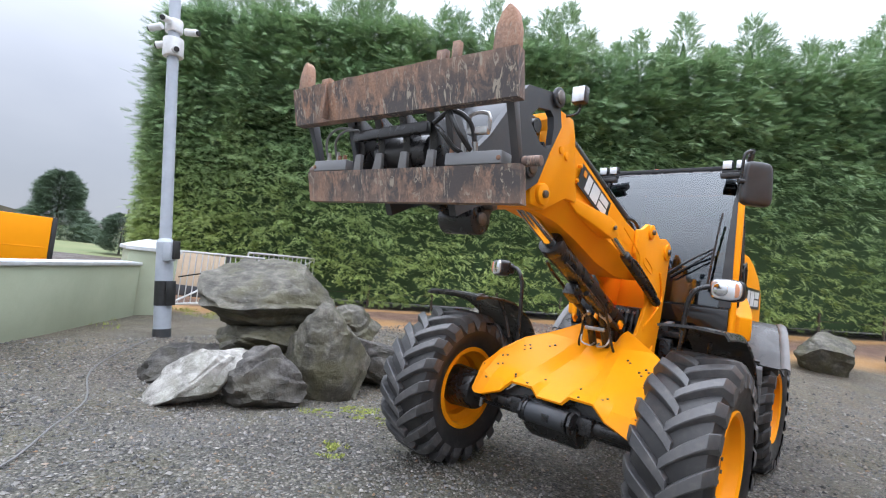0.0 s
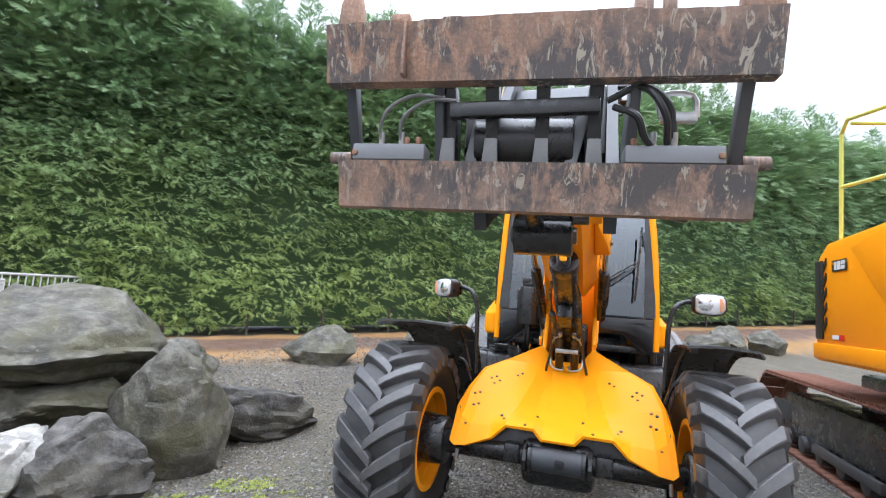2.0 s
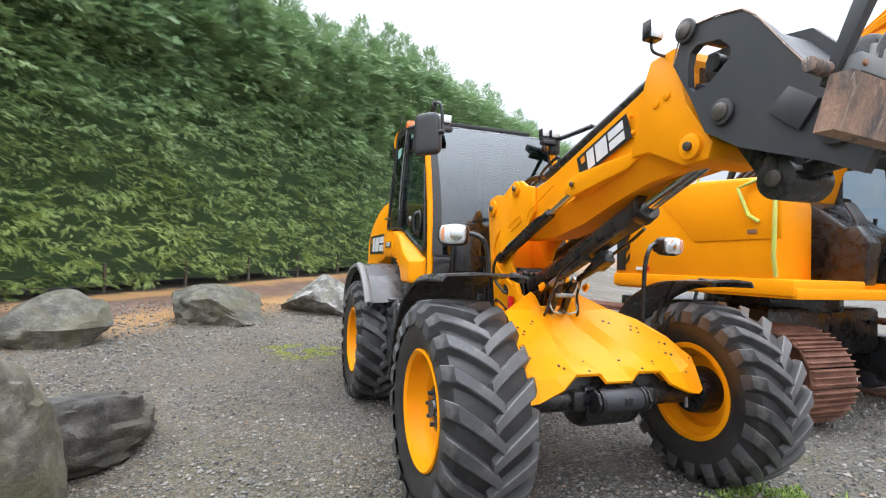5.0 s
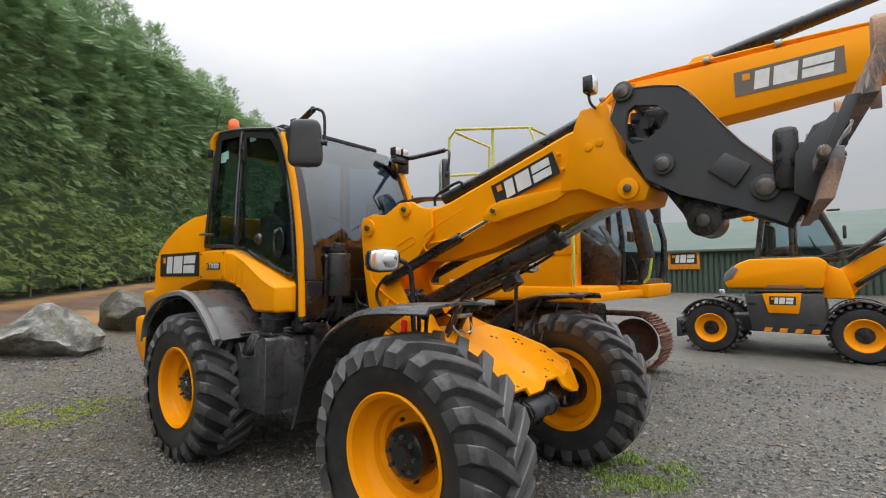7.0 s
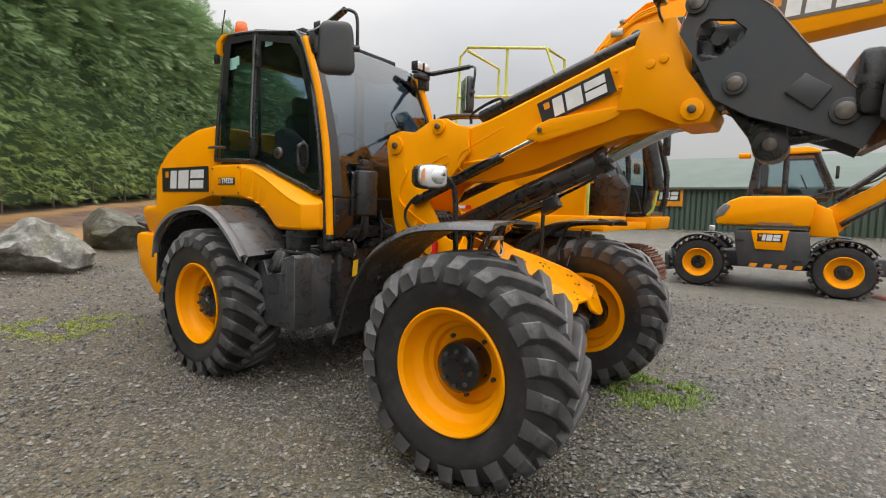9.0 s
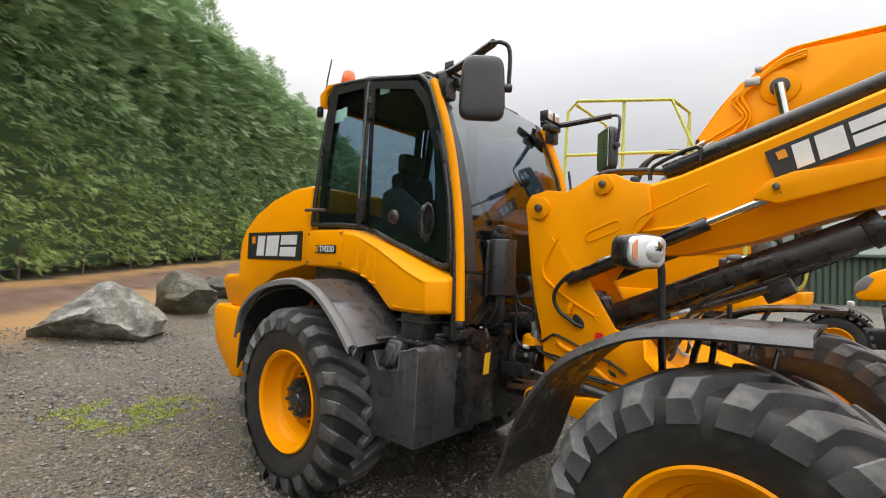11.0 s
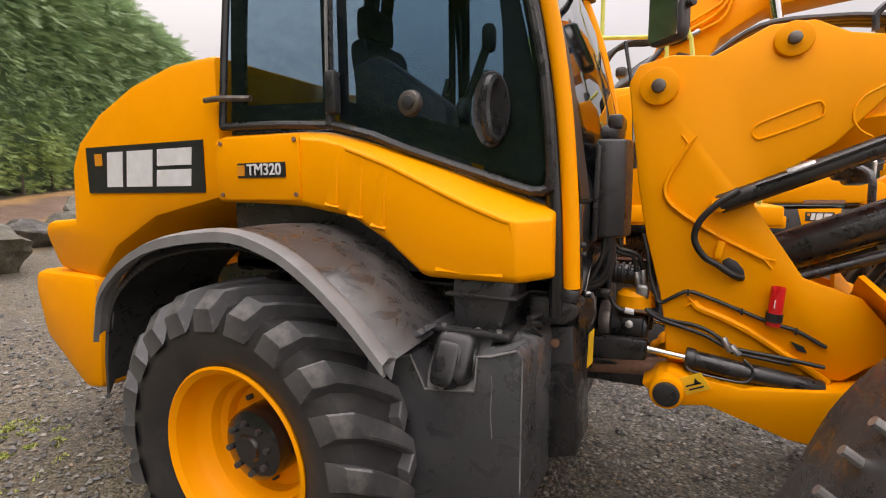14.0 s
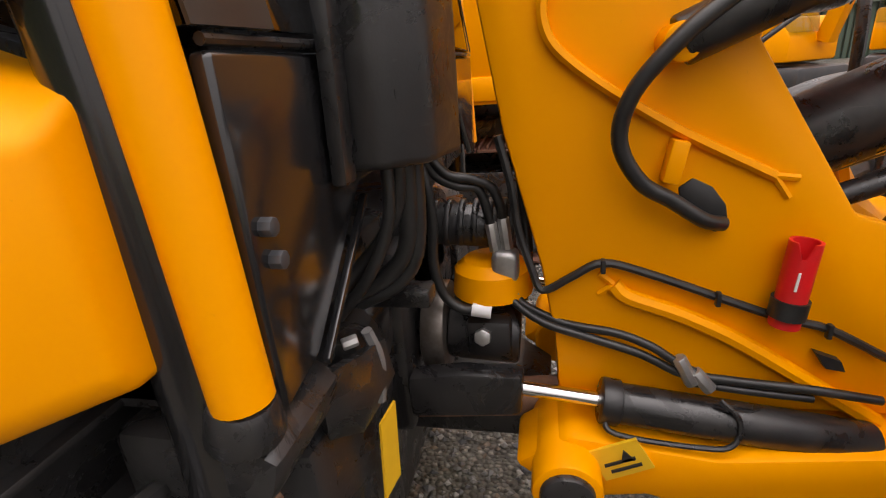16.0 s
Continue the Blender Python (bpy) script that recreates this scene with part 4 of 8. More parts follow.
for sx in (-1, 1):
    part("valve_body", rod((sx * 0.055, 0.56, 1.10), (sx * 0.055, 0.42, 1.34), 0.030, None, 16, 0.006), BLACK, lift, "black valve body")
    part("valve_cap", rod((sx * 0.055, 0.43, 1.325), (sx * 0.055, 0.405, 1.365), 0.022, None, 8, 0.003), SILVER, lift)
    part("zinc_pipe", tube([(sx * 0.02, 0.50, 1.12), (sx * 0.03, 0.44, 1.10), (sx * 0.10, 0.44, 1.12), (sx * 0.115, 0.47, 1.2), (sx * 0.10, 0.42, 1.30), (sx * 0.06, 0.38, 1.34)], 0.007, 8, 5), SILVER, lift)
    part("ram_hose", tube([(sx * 0.15, 0.58, 1.02), (sx * 0.14, 0.48, 1.10), (sx * 0.11, 0.45, 1.24), (sx * 0.10, 0.36, 1.40), (sx * 0.085, 0.2, 1.5)], 0.010, 8, 5), HOSE, lift)
    part("bracket_tab", prism([(0.50, 1.30), (0.44, 1.33), (0.42, 1.30), (0.47, 1.26)], sx * 0.19 - 0.01, sx * 0.19 + 0.01, 0.003), YELLOW, lift)
part("pipe_clamp", box((0.16, 0.03, 0.03), (0, 0.44, 1.235), 0.006), SILVER, lift)
for sx in (-1, 1):
    c = part("levelling_ram", rod((sx * 0.235, 1.06, 1.49), (sx * 0.235, 0.29, 1.815), 0.036, None, 20, 0.005), BLACK, loader, "slim black levelling ram beside the boom")
    part("ram_rod", rod((sx * 0.235, 0.30, 1.812), (sx * 0.235, -0.02, 1.945), 0.02, None, 16), CHROME, c)
    part("ram_eye", rod((sx * 0.20, 1.06, 1.49), (sx * 0.265, 1.06, 1.49), 0.027, None, 20, 0.005), YELLOW, c)
    wing = prism([(0.10, 1.925), (0.04, 2.005), (-0.06, 2.04), (-0.30, 2.075), (-0.58, 2.10), (-0.42, 2.01), (-0.16, 1.935), (-0.01, 1.895)], sx * 0.165, sx * 0.265, 0.010)
    for v in wing.verts:
        v.co.x = sx * (0.165 + (abs(v.co.x) - 0.165) * (1 - 0.85 * ease((0.0 - v.co.y) / 0.5)))
    part("ram_clevis", wing, YELLOW, c)
    part("clevis_bolt", rod((sx * 0.262, 0.0, 1.975), (sx * 0.278, 0.0, 1.975), 0.016, None, 12, 0.003), STEEL, c)
    part("ram_pipe", tube([(sx * 0.265, 0.95, 1.56), (sx * 0.275, 0.8, 1.62), (sx * 0.275, 0.45, 1.77), (sx * 0.262, 0.36, 1.80)], 0.008, 6, 4), BLACK, c)


# ---- loader: front frame ----
# half sections from the front edge back to the neck: (y, ((x, z), ...)) from the middle outwards
APRON = (
    (-0.165, ((0.0, 0.732), (0.10, 0.732), (0.15, 0.785), (0.31, 0.785), (0.40, 0.700), (0.56, 0.640), (0.635, 0.632), (0.668, 0.660))),
    (-0.10, ((0.0, 0.770), (0.10, 0.770), (0.15, 0.800), (0.31, 0.802), (0.41, 0.760), (0.55, 0.755), (0.62, 0.800), (0.645, 0.862))),
    (0.10, ((0.0, 0.835), (0.10, 0.835), (0.17, 0.840), (0.27, 0.885), (0.40, 0.905), (0.53, 0.925), (0.61, 0.945), (0.628, 0.962))),
    (0.38, ((0.0, 0.945), (0.10, 0.945), (0.14, 0.952), (0.22, 1.005), (0.36, 1.030), (0.47, 1.040), (0.565, 1.045), (0.585, 1.055))),
    (0.52, ((0.0, 1.040), (0.10, 1.045), (0.14, 1.075), (0.20, 1.095), (0.28, 1.105), (0.36, 1.110), (0.42, 1.112), (0.44, 1.118))),
    (0.62, ((0.0, 1.090), (0.10, 1.100), (0.13, 1.150), (0.15, 1.190), (0.165, 1.215), (0.18, 1.228), (0.19, 1.236), (0.198, 1.244))),
)


def apron():
    """The folded plate over the front axle: flat floor, two creases and wings that rise to the sides."""
    rows = []
    for (y0, p0), (y1, p1) in zip(APRON, APRON[1:]):
        for j in range(3):
            v = j / 3
            rows.append([(xa + (xb - xa) * v, y0 + (y1 - y0) * v, za + (zb - za) * v) for (xa, za), (xb, zb) in zip(p0, p1)])
    rows.append([(x, APRON[-1][0], z) for x, z in APRON[-1][1]])
    return sheet([[(-x, y, z) for x, y, z in r[::-1]] + r[1:] for r in rows], 0.018)


def apron_z(x, y):
    """Height of the plate at a point of the plan."""
    for (y0, p0), (y1, p1) in zip(APRON, APRON[1:]):
        if y <= y1:
            break
    v = (y - y0) / (y1 - y0)
    pts = [(xa + (xb - xa) * v, za + (zb - za) * v) for (xa, za), (xb, zb) in zip(p0, p1)]
    for (xa, za), (xb, zb) in zip(pts, pts[1:]):
        if x <= xb:
            break
    return za + (zb - za) * min(1.0, max(0.0, (x - xa) / (xb - xa)))


ff = part("front_frame", apron(), YELLOW, loader, "yellow folded front frame apron with bolt holes", 14)
for i, (x, y) in enumerate(((0.47, 0.30), (0.50, 0.27), (0.44, 0.26), (0.47, 0.22), (0.57, 0.07), (0.54, 0.09), (0.56, 0.0), (0.53, 0.02), (0.36, -0.04), (0.34, -0.07), (0.20, -0.13), (0.58, -0.11), (0.30, 0.40), (0.33, 0.37), (0.14, 0.02))):
    for sx in (-1, 1):
        z = apron_z(x, y)
        part("frame_bolt", rod((sx * x, y + 0.004, z - 0.03), (sx * x, y - 0.010, z + 0.022), 0.0095, None, 8), COPPER if i % 2 else GREYCAST, ff)
for sx in (-1, 1):
    part("tab_slot", box((0.012, 0.05, 0.022), (sx * 0.628, -0.085, apron_z(0.628, -0.085) + 0.012), 0.004, pose(0, 0, 0, -38, 0, 0)), INK, ff)
part("frame_side", prism([(0.62, 1.06), (0.68, 1.14), (1.22, 0.88), (1.20, 0.80), (0.7, 0.80), (0.62, 0.95)], -0.17, 0.17, 0.01), YELLOW, ff)
both("lower_arm", lambda: prism([(1.30, 0.775), (1.20, 0.845), (0.95, 0.815), (0.60, 0.86), (0.45, 0.86), (0.45, 0.62), (0.80, 0.645), (1.06, 0.725), (1.20, 0.70)], -0.30, -0.16, 0.012), YELLOW, ff, "yellow lower hinge arm")
both("hinge_boss", lambda: rod((-0.36, 1.205, 0.772), (-0.14, 1.205, 0.772), 0.062, None, 28, 0.008), YELLOW, ff)
both("hinge_pin_cap", lambda: rod((-0.375, 1.205, 0.772), (-0.35, 1.205, 0.772), 0.048, None, 28, 0.008), PLASTIC, ff, "black pin cap")
part("axle_beam", rod((-0.88, 0, 0.61), (0.88, 0, 0.61), 0.075, None, 24), BLACK, loader, "black front axle with hydraulic motor")
mt_ = part("axle_motor", rod((-0.15, -0.165, 0.632), (0.15, -0.165, 0.632), 0.070, None, 28, 0.008), GREYCAST, loader, "grey cylindrical axle motor")
for x in (-0.185, -0.155, 0.155, 0.19):
    part("motor_flange", rod((x - 0.012, -0.165, 0.632), (x + 0.012, -0.165, 0.632), 0.078, None, 8 if abs(x) > 0.17 else 28, 0.005), BLACK, mt_)
part("motor_plate", box((0.055, 0.012, 0.05), (0.02, -0.234, 0.635), 0.004), BLACK, mt_)
for sx in (-1, 1):
    part("axle_arm", rod((sx * 0.19, -0.10, 0.635), (sx * 0.74, -0.02, 0.625), 0.05, 0.06, 20, 0.006), BLACK, loader)
    part("arm_block", box((0.10, 0.12, 0.12), (sx * 0.27, -0.10, 0.635), 0.02), BLACK, loader)
part("axle_differential", rod((-0.22, 0.02, 0.60), (0.22, 0.02, 0.60), 0.17, None, 28, 0.05), BLACK, loader)
for sx in (-1, 1):
    part("axle_hub", rod((sx * 0.72, 0, 0.61), (sx * 0.98, 0, 0.61), 0.15, 0.17, 28, 0.02), BLACK, loader)
    part("apron_guard", prism([(0.05, 0.60), (0.08, 0.79), (0.30, 0.80), (0.44, 0.68), (0.5, 0.60)] if sx > 0 else [(-0.05, 0.60), (-0.08, 0.77), (-0.30, 0.78), (-0.46, 0.66), (-0.5, 0.60)], -0.09, -0.07, 0.004, None, "y"), BLACK, loader)
    part("drain_stub", rod((sx * 0.63, -0.07, 0.66), (sx * 0.64, -0.07, 0.52), 0.012, None, 8), SILVER, ff)
part("frame_lock_lever", tube([(-0.09, 0.56, 1.03), (-0.05, 0.66, 1.06), (0.0, 0.76, 1.085)], 0.009, 8, 3), BLACK, ff)
part("lever_knob", rod((-0.01, 0.74, 1.08), (0.015, 0.79, 1.10), 0.024, None, 12, 0.004), BLACK, ff)

# front mudguards
FGUARD = [(0.90, 0.62), (0.855, 0.72), (0.78, 0.93), (0.68, 1.09), (0.55, 1.22), (0.32, 1.335), (0.10, 1.37), (-0.22, 1.38)]


def mudguard(prof, x0, x1, lip=0.03, thick=0.014):
    rows = []
    pts = curve_points([(0, y, z) for y, z in prof], 4)
    for p in pts:
        rows.append([(x0, p.y, p.z), (x0 + (x1 - x0) * 0.06, p.y, p.z + 0.006), (x0 + (x1 - x0) * 0.5, p.y, p.z + 0.016), (x1 - (x1 - x0) * 0.06, p.y, p.z + 0.004), (x1, p.y - 0.003, p.z - lip)])
    return sheet(rows, thick)


fg, fg2 = both("front_mudguard", lambda: mudguard(FGUARD, -0.68, -1.215), DUSTY, loader, "black plastic front mudguard", 50)
for g_, sx in ((fg, -1), (fg2, 1)):
    part("guard_stay", tube([(sx * 0.66, 0.25, 1.05), (sx * 0.70, 0.22, 1.22), (sx * 0.74, 0.16, 1.36)], 0.014, 6, 4), BLACK, g_)
    part("guard_stay", tube([(sx * 0.62, 0.12, 1.0), (sx * 0.68, 0.10, 1.14), (sx * 0.86, 0.12, 1.15), (sx * 0.9, 0.10, 1.30)], 0.012, 6, 4), BLACK, g_)
    part("guard_tip", prism([(-0.22, 1.38), (-0.10, 1.40), (-0.08, 1.36), (-0.20, 1.34)], sx * 0.72 - 0.02, sx * 0.72 + 0.02, 0.004), PLASTIC, g_)
    for dy, dz in ((0.79, 0.93), (0.74, 1.01), (0.70, 1.09), (0.83, 0.82)):
        part("guard_bolt", rod((sx * 0.98, dy - 0.012, dz - 0.01), (sx * 0.98, dy + 0.035, dz + 0.022), 0.014, None, 8), SILVER, g_)
    # headlamp on a bent stalk
    LAMP = [(-0.098, 0.030), (-0.085, 0.058), (-0.02, 0.067), (0.065, 0.064), (0.088, 0.045), (0.083, -0.045), (0.06, -0.062), (-0.03, -0.068), (-0.085, -0.055), (-0.1, -0.025)]
    face = lambda k, dx: [(sx * (0.90 + dx - p * k), 1.635 + q * k) for p, q in LAMP]
    hl = part("headlamp", prism(face(1.10, 0.0), 0.335, 0.43, 0.02, None, "y"), BLACK, loader, "rounded headlamp with clear glass on a bent black stalk", 60)
    part("headlamp_back", pebble((0.15, 0.10, 0.10), (sx * 0.895, 0.435, 1.635)), BLACK, hl, "", 60)
    part("headlamp_lens", prism(face(0.98, 0.0), 0.318, 0.345, 0.012, None, "y"), LENS, hl, "clear ribbed lamp glass over a chrome bowl", 50)
    part("headlamp_bowl", rod((sx * 0.875, 0.3185, 1.635), (sx * 0.875, 0.3145, 1.635), 0.046, 0.040, 24), CHROME, hl)
    part("indicator_lens", prism([(sx * p, q) for p, q in ((0.958, 1.590), (0.975, 1.594), (0.984, 1.610), (0.984, 1.652), (0.972, 1.680), (0.958, 1.684))], 0.3135, 0.325, 0.004, None, "y"), PEACH, hl, "pale orange indicator lens", 50)
    part("headlamp_stalk", tube([(sx * 0.645, 0.36, 1.02), (sx * 0.655, 0.37, 1.25), (sx * 0.665, 0.37, 1.48), (sx * 0.70, 0.37, 1.60), (sx * 0.77, 0.40, 1.645), (sx * 0.85, 0.42, 1.645)], 0.017, 10, 5), BLACK, loader)
    if sx < 0:
        hl.matrix_basis = Matrix.Translation((-0.90, 0.40, 1.635)) @ pose(0, 0, 0, 0, 0, -32) @ Matrix.Translation((0.90, -0.40, -1.635))

# ---- loader: rear body ----
HOOD = [(3.10, 1.52), (3.10, 2.17), (3.40, 2.16), (3.72, 2.09), (4.02, 1.97), (4.22, 1.83), (4.31, 1.70), (4.335, 1.40), (4.64, 1.38), (4.66, 1.30), (4.53, 1.10), (4.15, 1.05), (3.95, 1.25), (3.6, 1.42)]


def tucked(b):
    for v in b.verts:
        if v.co.x > 0:
            v.co.x -= tuck(v.co.y)
    return b


hood = part("hood", tucked(prism(HOOD, -0.74, 0.74, 0.045)), YELLOW, loader, "yellow engine hood", 40)
REAR = [(4.12, 1.085), (4.74, 1.085), (4.755, 0.95), (4.68, 0.68), (4.30, 0.40), (4.14, 0.42), (4.10, 0.8)]
part("rear_bumper", tucked(prism(REAR, -0.78, 0.78, 0.05)), YELLOW, loader, "yellow rear bumper block", 40)
badge(hood, (-0.742, 3.665, 1.67), (0, -1, 0.0), (0, 0, 1), 0.96 * 0.97, 0.245)
badge(hood, (0.464, 3.665, 1.67), (0, 1, 0.0), (0, 0, 1), 0.93, 0.245)


def side_panel():
    """A pressed panel: flat at the rear, swelling out towards the front below a fold."""
    b = bmesh.new()
    cols = [(3.06, 1.80, 1.505), (2.80, 1.798, 1.50), (2.58, 1.795, 1.49), (2.46, 1.785, 1.47), (2.33, 1.752, 1.45), (2.15, 1.697, 1.36), (2.0, 1.648, 1.255), (1.97, 1.638, 1.248), (1.82, 1.582, 1.250), (1.67, 1.528, 1.252), (1.645, 1.518, 1.252), (1.552, 1.484, 1.262)]
    rows = []
    for y, top, low in cols:
        swell = 0.075 * ease((2.5 - y) / 0.75)
        nose = 0.095 if y < 1.6 else 0.0
        fold = top - 0.035 - 0.032 * ease((2.3 - y) / 0.5) + (0.04 if y < 1.6 else 0)
        out = -0.795 - swell + nose
        rows.append([(-0.62, y, top), (-0.735, y, top), (-0.755 + nose * 0.1, y, top - 0.008), (out, y, fold), (out - 0.004 * (nose == 0), y, (fold + low) / 2), (out, y, low + 0.02), (out + 0.02, y, low), (-0.62, y, low)])
    g = [[b.verts.new(p) for p in r] for r in rows]
    for p, q in zip(g, g[1:]):
        for k in range(len(p)):
            b.faces.new((p[k], p[(k + 1) % len(p)], q[(k + 1) % len(p)], q[k]))
    b.faces.new(g[0][::-1])
    b.faces.new(g[-1])
    bmesh.ops.recalc_face_normals(b, faces=b.faces[:])
    bevel(b, 0.010, None, 3, 22)
    return b


panel, panel_l = both("side_panel", side_panel, YELLOW, loader, "yellow pressed side panel", 50)
def panel_bead():
    """The rounded pressing that runs along the fold and turns down before the nose."""
    pts = []
    for y, top in ((2.34, 1.755), (2.15, 1.697), (2.0, 1.648), (1.82, 1.582), (1.69, 1.532)):
        pts.append((-0.789 - 0.075 * ease((2.5 - y) / 0.75), y, top - 0.045 - 0.032 * ease((2.3 - y) / 0.5)))
    return tube(pts + [(-0.862, 1.665, 1.44), (-0.862, 1.657, 1.35), (-0.862, 1.66, 1.305)], 0.011, 10, 4)


both("panel_bead", panel_bead, YELLOW, panel)
both("access_plate", lambda: box((0.012, 0.46, 0.265), (-0.800, 2.80, 1.648), 0.005), YELLOW, panel)
for dy in (0.21, -0.21):
    for dz in (0.11, -0.11):
        both("plate_bolt", lambda: rod((-0.80, 2.80 + dy, 1.648 + dz), (-0.812, 2.80 + dy, 1.648 + dz), 0.010, None, 8), COPPER, panel)
def panel_face(y):
    return -0.795 - 0.075 * ease((2.5 - y) / 0.75)


def flute(y0, top, low):
    """A pressed step in the panel that deepens towards its foot."""
    rows = []
    for k in range(7):
        f = k / 6
        d, lean = 0.010 * ease(f * 2.2), 0.022 * f
        rows.append([(panel_face(y) + off, y, top + (low - top) * f) for y, off in ((y0 + lean + 0.078, 0.003), (y0 + lean + 0.018, -d), (y0 + lean + 0.004, -d), (y0 + lean - 0.008, 0.004))])
    return sheet(rows, 0.004)


def wedge(p, q, deep, up, down):
    """A ledge from p to q, each (y, z) on the panel face, with a sloping top."""
    b = bmesh.new()
    ends = [[b.verts.new((panel_face(y) + o, y, z + dz)) for o, dz in ((0.004, up), (-deep, 0.0), (0.004, -down))] for y, z in (p, q)]
    for k in range(3):
        b.faces.new((ends[0][k], ends[0][(k + 1) % 3], ends[1][(k + 1) % 3], ends[1][k]))
    b.faces.new(ends[0][::-1])
    b.faces.new(ends[1])
    bmesh.ops.recalc_face_normals(b, faces=b.faces[:])
    return b


for y0, top, low in ((2.369, 1.728, 1.50), (2.25, 1.69, 1.462), (2.139, 1.648, 1.425)):
    both("panel_flute", lambda: flute(y0, top, low), YELLOW, panel, "", 50)
    both("flute_foot", lambda: wedge((y0 + 0.082, low - 0.002), (y0 + 0.012, low - 0.012), 0.014, 0.014, 0.010), YELLOW, panel, "", 0)
both("panel_ledge", lambda: wedge((1.935, 1.278), (1.69, 1.274), 0.004, 0.026, 0.004), YELLOW, panel, "", 0)

# model plate
mp = decal("model_plate", panel, (-0.806, 2.775, 1.64), (0, -1, 0), (0, 0, 1), 0.27, 0.062, INK)
txt = bpy.data.curves.new("model_text", "FONT")
txt.body = "TM320"
txt.size = 0.066
txt.extrude = 0.0015
txt.offset = 0.0012
txt.align_x, txt.align_y = "CENTER", "CENTER"
t_ob = new("model_text", txt)
bpy.context.view_layer.update()
t_me = bpy.data.meshes.new_from_object(t_ob.evaluated_get(bpy.context.evaluated_depsgraph_get()))
bpy.data.objects.remove(t_ob)
t_me.materials.clear()
t_me.materials.append(WHITE)
letters = new("model_letters", t_me)
letters.parent = mp
letters.matrix_basis = Matrix(((0, 0, -1, -0.8145), (-1, 0, 0, 2.755), (0, 1, 0, 1.64), (0, 0, 0, 1)))
decal("model_square", mp, (-0.807, 2.885, 1.64), (0, -1, 0), (0, 0, 1), 0.04, 0.045, AMBER, lift=0.007)

# rear mudguard, tank, step boxes
RGUARD = [(3.38, 0.74), (3.36, 0.96), (3.28, 1.17), (3.0, 1.345), (2.60, 1.41), (2.38, 1.375), (2.22, 1.295), (2.06, 1.17), (1.935, 1.045)]
rg, rg2 = both("rear_mudguard", lambda: mudguard(RGUARD, -0.62, -1.16, 0.05), DUSTY, loader, "black plastic rear mudguard with worn grey edge", 50)
both("guard_edge", lambda: mudguard([(y, z + 0.004) for y, z in RGUARD[1:]], -1.13, -1.205, 0.03, 0.02), GREYEDGE, rg, "scuffed grey mudguard edge", 50)
TANK_BACK = [(2.05, 0.985), (1.93, 1.072), (1.62, 1.080), (1.585, 1.05), (1.59, 0.50), (1.98, 0.50), (2.07, 0.78)]
TANK_FACE = [(2.052, 0.989), (1.975, 1.012), (1.919, 0.899), (1.745, 0.920), (1.733, 1.040), (1.690, 1.045), (1.606, 1.076), (1.585, 1.05), (1.59, 0.50), (1.98, 0.50), (2.07, 0.78)]
tank, _ = both("fuel_tank", lambda: prism(TANK_BACK, -0.82, -0.42, 0.018), TANKGREY, loader, "dark grey moulded side tank, scuffed and damp", 40)
both("tank_face", lambda: prism(TANK_FACE, -0.972, -0.815, 0.009), TANKGREY, tank, "moulded tank front with a filler recess", 40)
both("tank_filler_recess", lambda: sheet([[(-0.962, 1.935, 0.893), (-0.962, 1.735, 0.918)], [(-0.90, 1.94, 0.955), (-0.90, 1.735, 0.985)], [(-0.81, 1.945, 1.045), (-0.81, 1.735, 1.07)]], 0.02), GREYEDGE, tank, "worn pale grey filler recess")
both("tank_wing", lambda: prism([(2.058, 0.985), (2.066, 1.004), (1.945, 1.098), (1.925, 1.085)], -0.978, -0.70, 0.006), TANKGREY, tank, "raised wing of the tank")
both("scuffed_edge", lambda: tube([(-0.9715, y, z) for y, z in ((2.05, 0.984), (1.977, 1.008), (1.921, 0.899), (1.745, 0.921), (1.735, 1.037), (1.692, 1.042), (1.608, 1.072))], 0.0042, 6, 1, None, True), GREYEDGE, tank, "pale rubbed edge")
both("scuffed_edge", lambda: tube([(-0.970, 1.590, 1.045), (-0.9715, 1.591, 0.93), (-0.970, 1.593, 0.80), (-0.9705, 1.594, 0.62)], 0.0028, 5, 3), GREYEDGE, tank)
both("scuffed_edge", lambda: tube([(-0.9725, 1.688, 0.985), (-0.973, 1.686, 0.94), (-0.9725, 1.690, 0.86), (-0.973, 1.685, 0.78)], 0.0022, 5, 3), GREYEDGE, tank)
TILT = pose(0, 0, 0, 4, 26, 0)


def cap_part(size, at, power):
    def build():
        b_ = pebble(size, (0, 0, 0), power)
        bmesh.ops.transform(b_, matrix=Matrix.Translation(at) @ TILT, verts=b_.verts)
        return b_
    return build


both("filler_cap", cap_part((0.085, 0.135, 0.165), (-0.925, 1.832, 1.005), 0.42), PLASTIC, tank, "black lockable filler cover", 50)
both("cap_hood", cap_part((0.05, 0.085, 0.15), (-0.958, 1.846, 0.992), 0.36), BLACK, tank, "", 50)
for k in range(4):
    both("cap_rib", lambda: tube([(-0.915 + 0.004 * k, 1.812 - 0.014 * k, 1.085 - 0.012 * k), (-0.962 + 0.008 * k, 1.800 - 0.014 * k, 1.02 - 0.006 * k), (-0.978 + 0.012 * k, 1.806 - 0.014 * k, 0.955 + 0.004 * k), (-0.955 + 0.01 * k, 1.822 - 0.012 * k, 0.918 + 0.006 * k)], 0.0065, 6, 5), PLASTIC, tank)
both("cap_lock", lambda: rod((-0.975, 1.852, 0.935), (-0.994, 1.853, 0.926), 0.013, None, 14, 0.002), SILVER, tank)
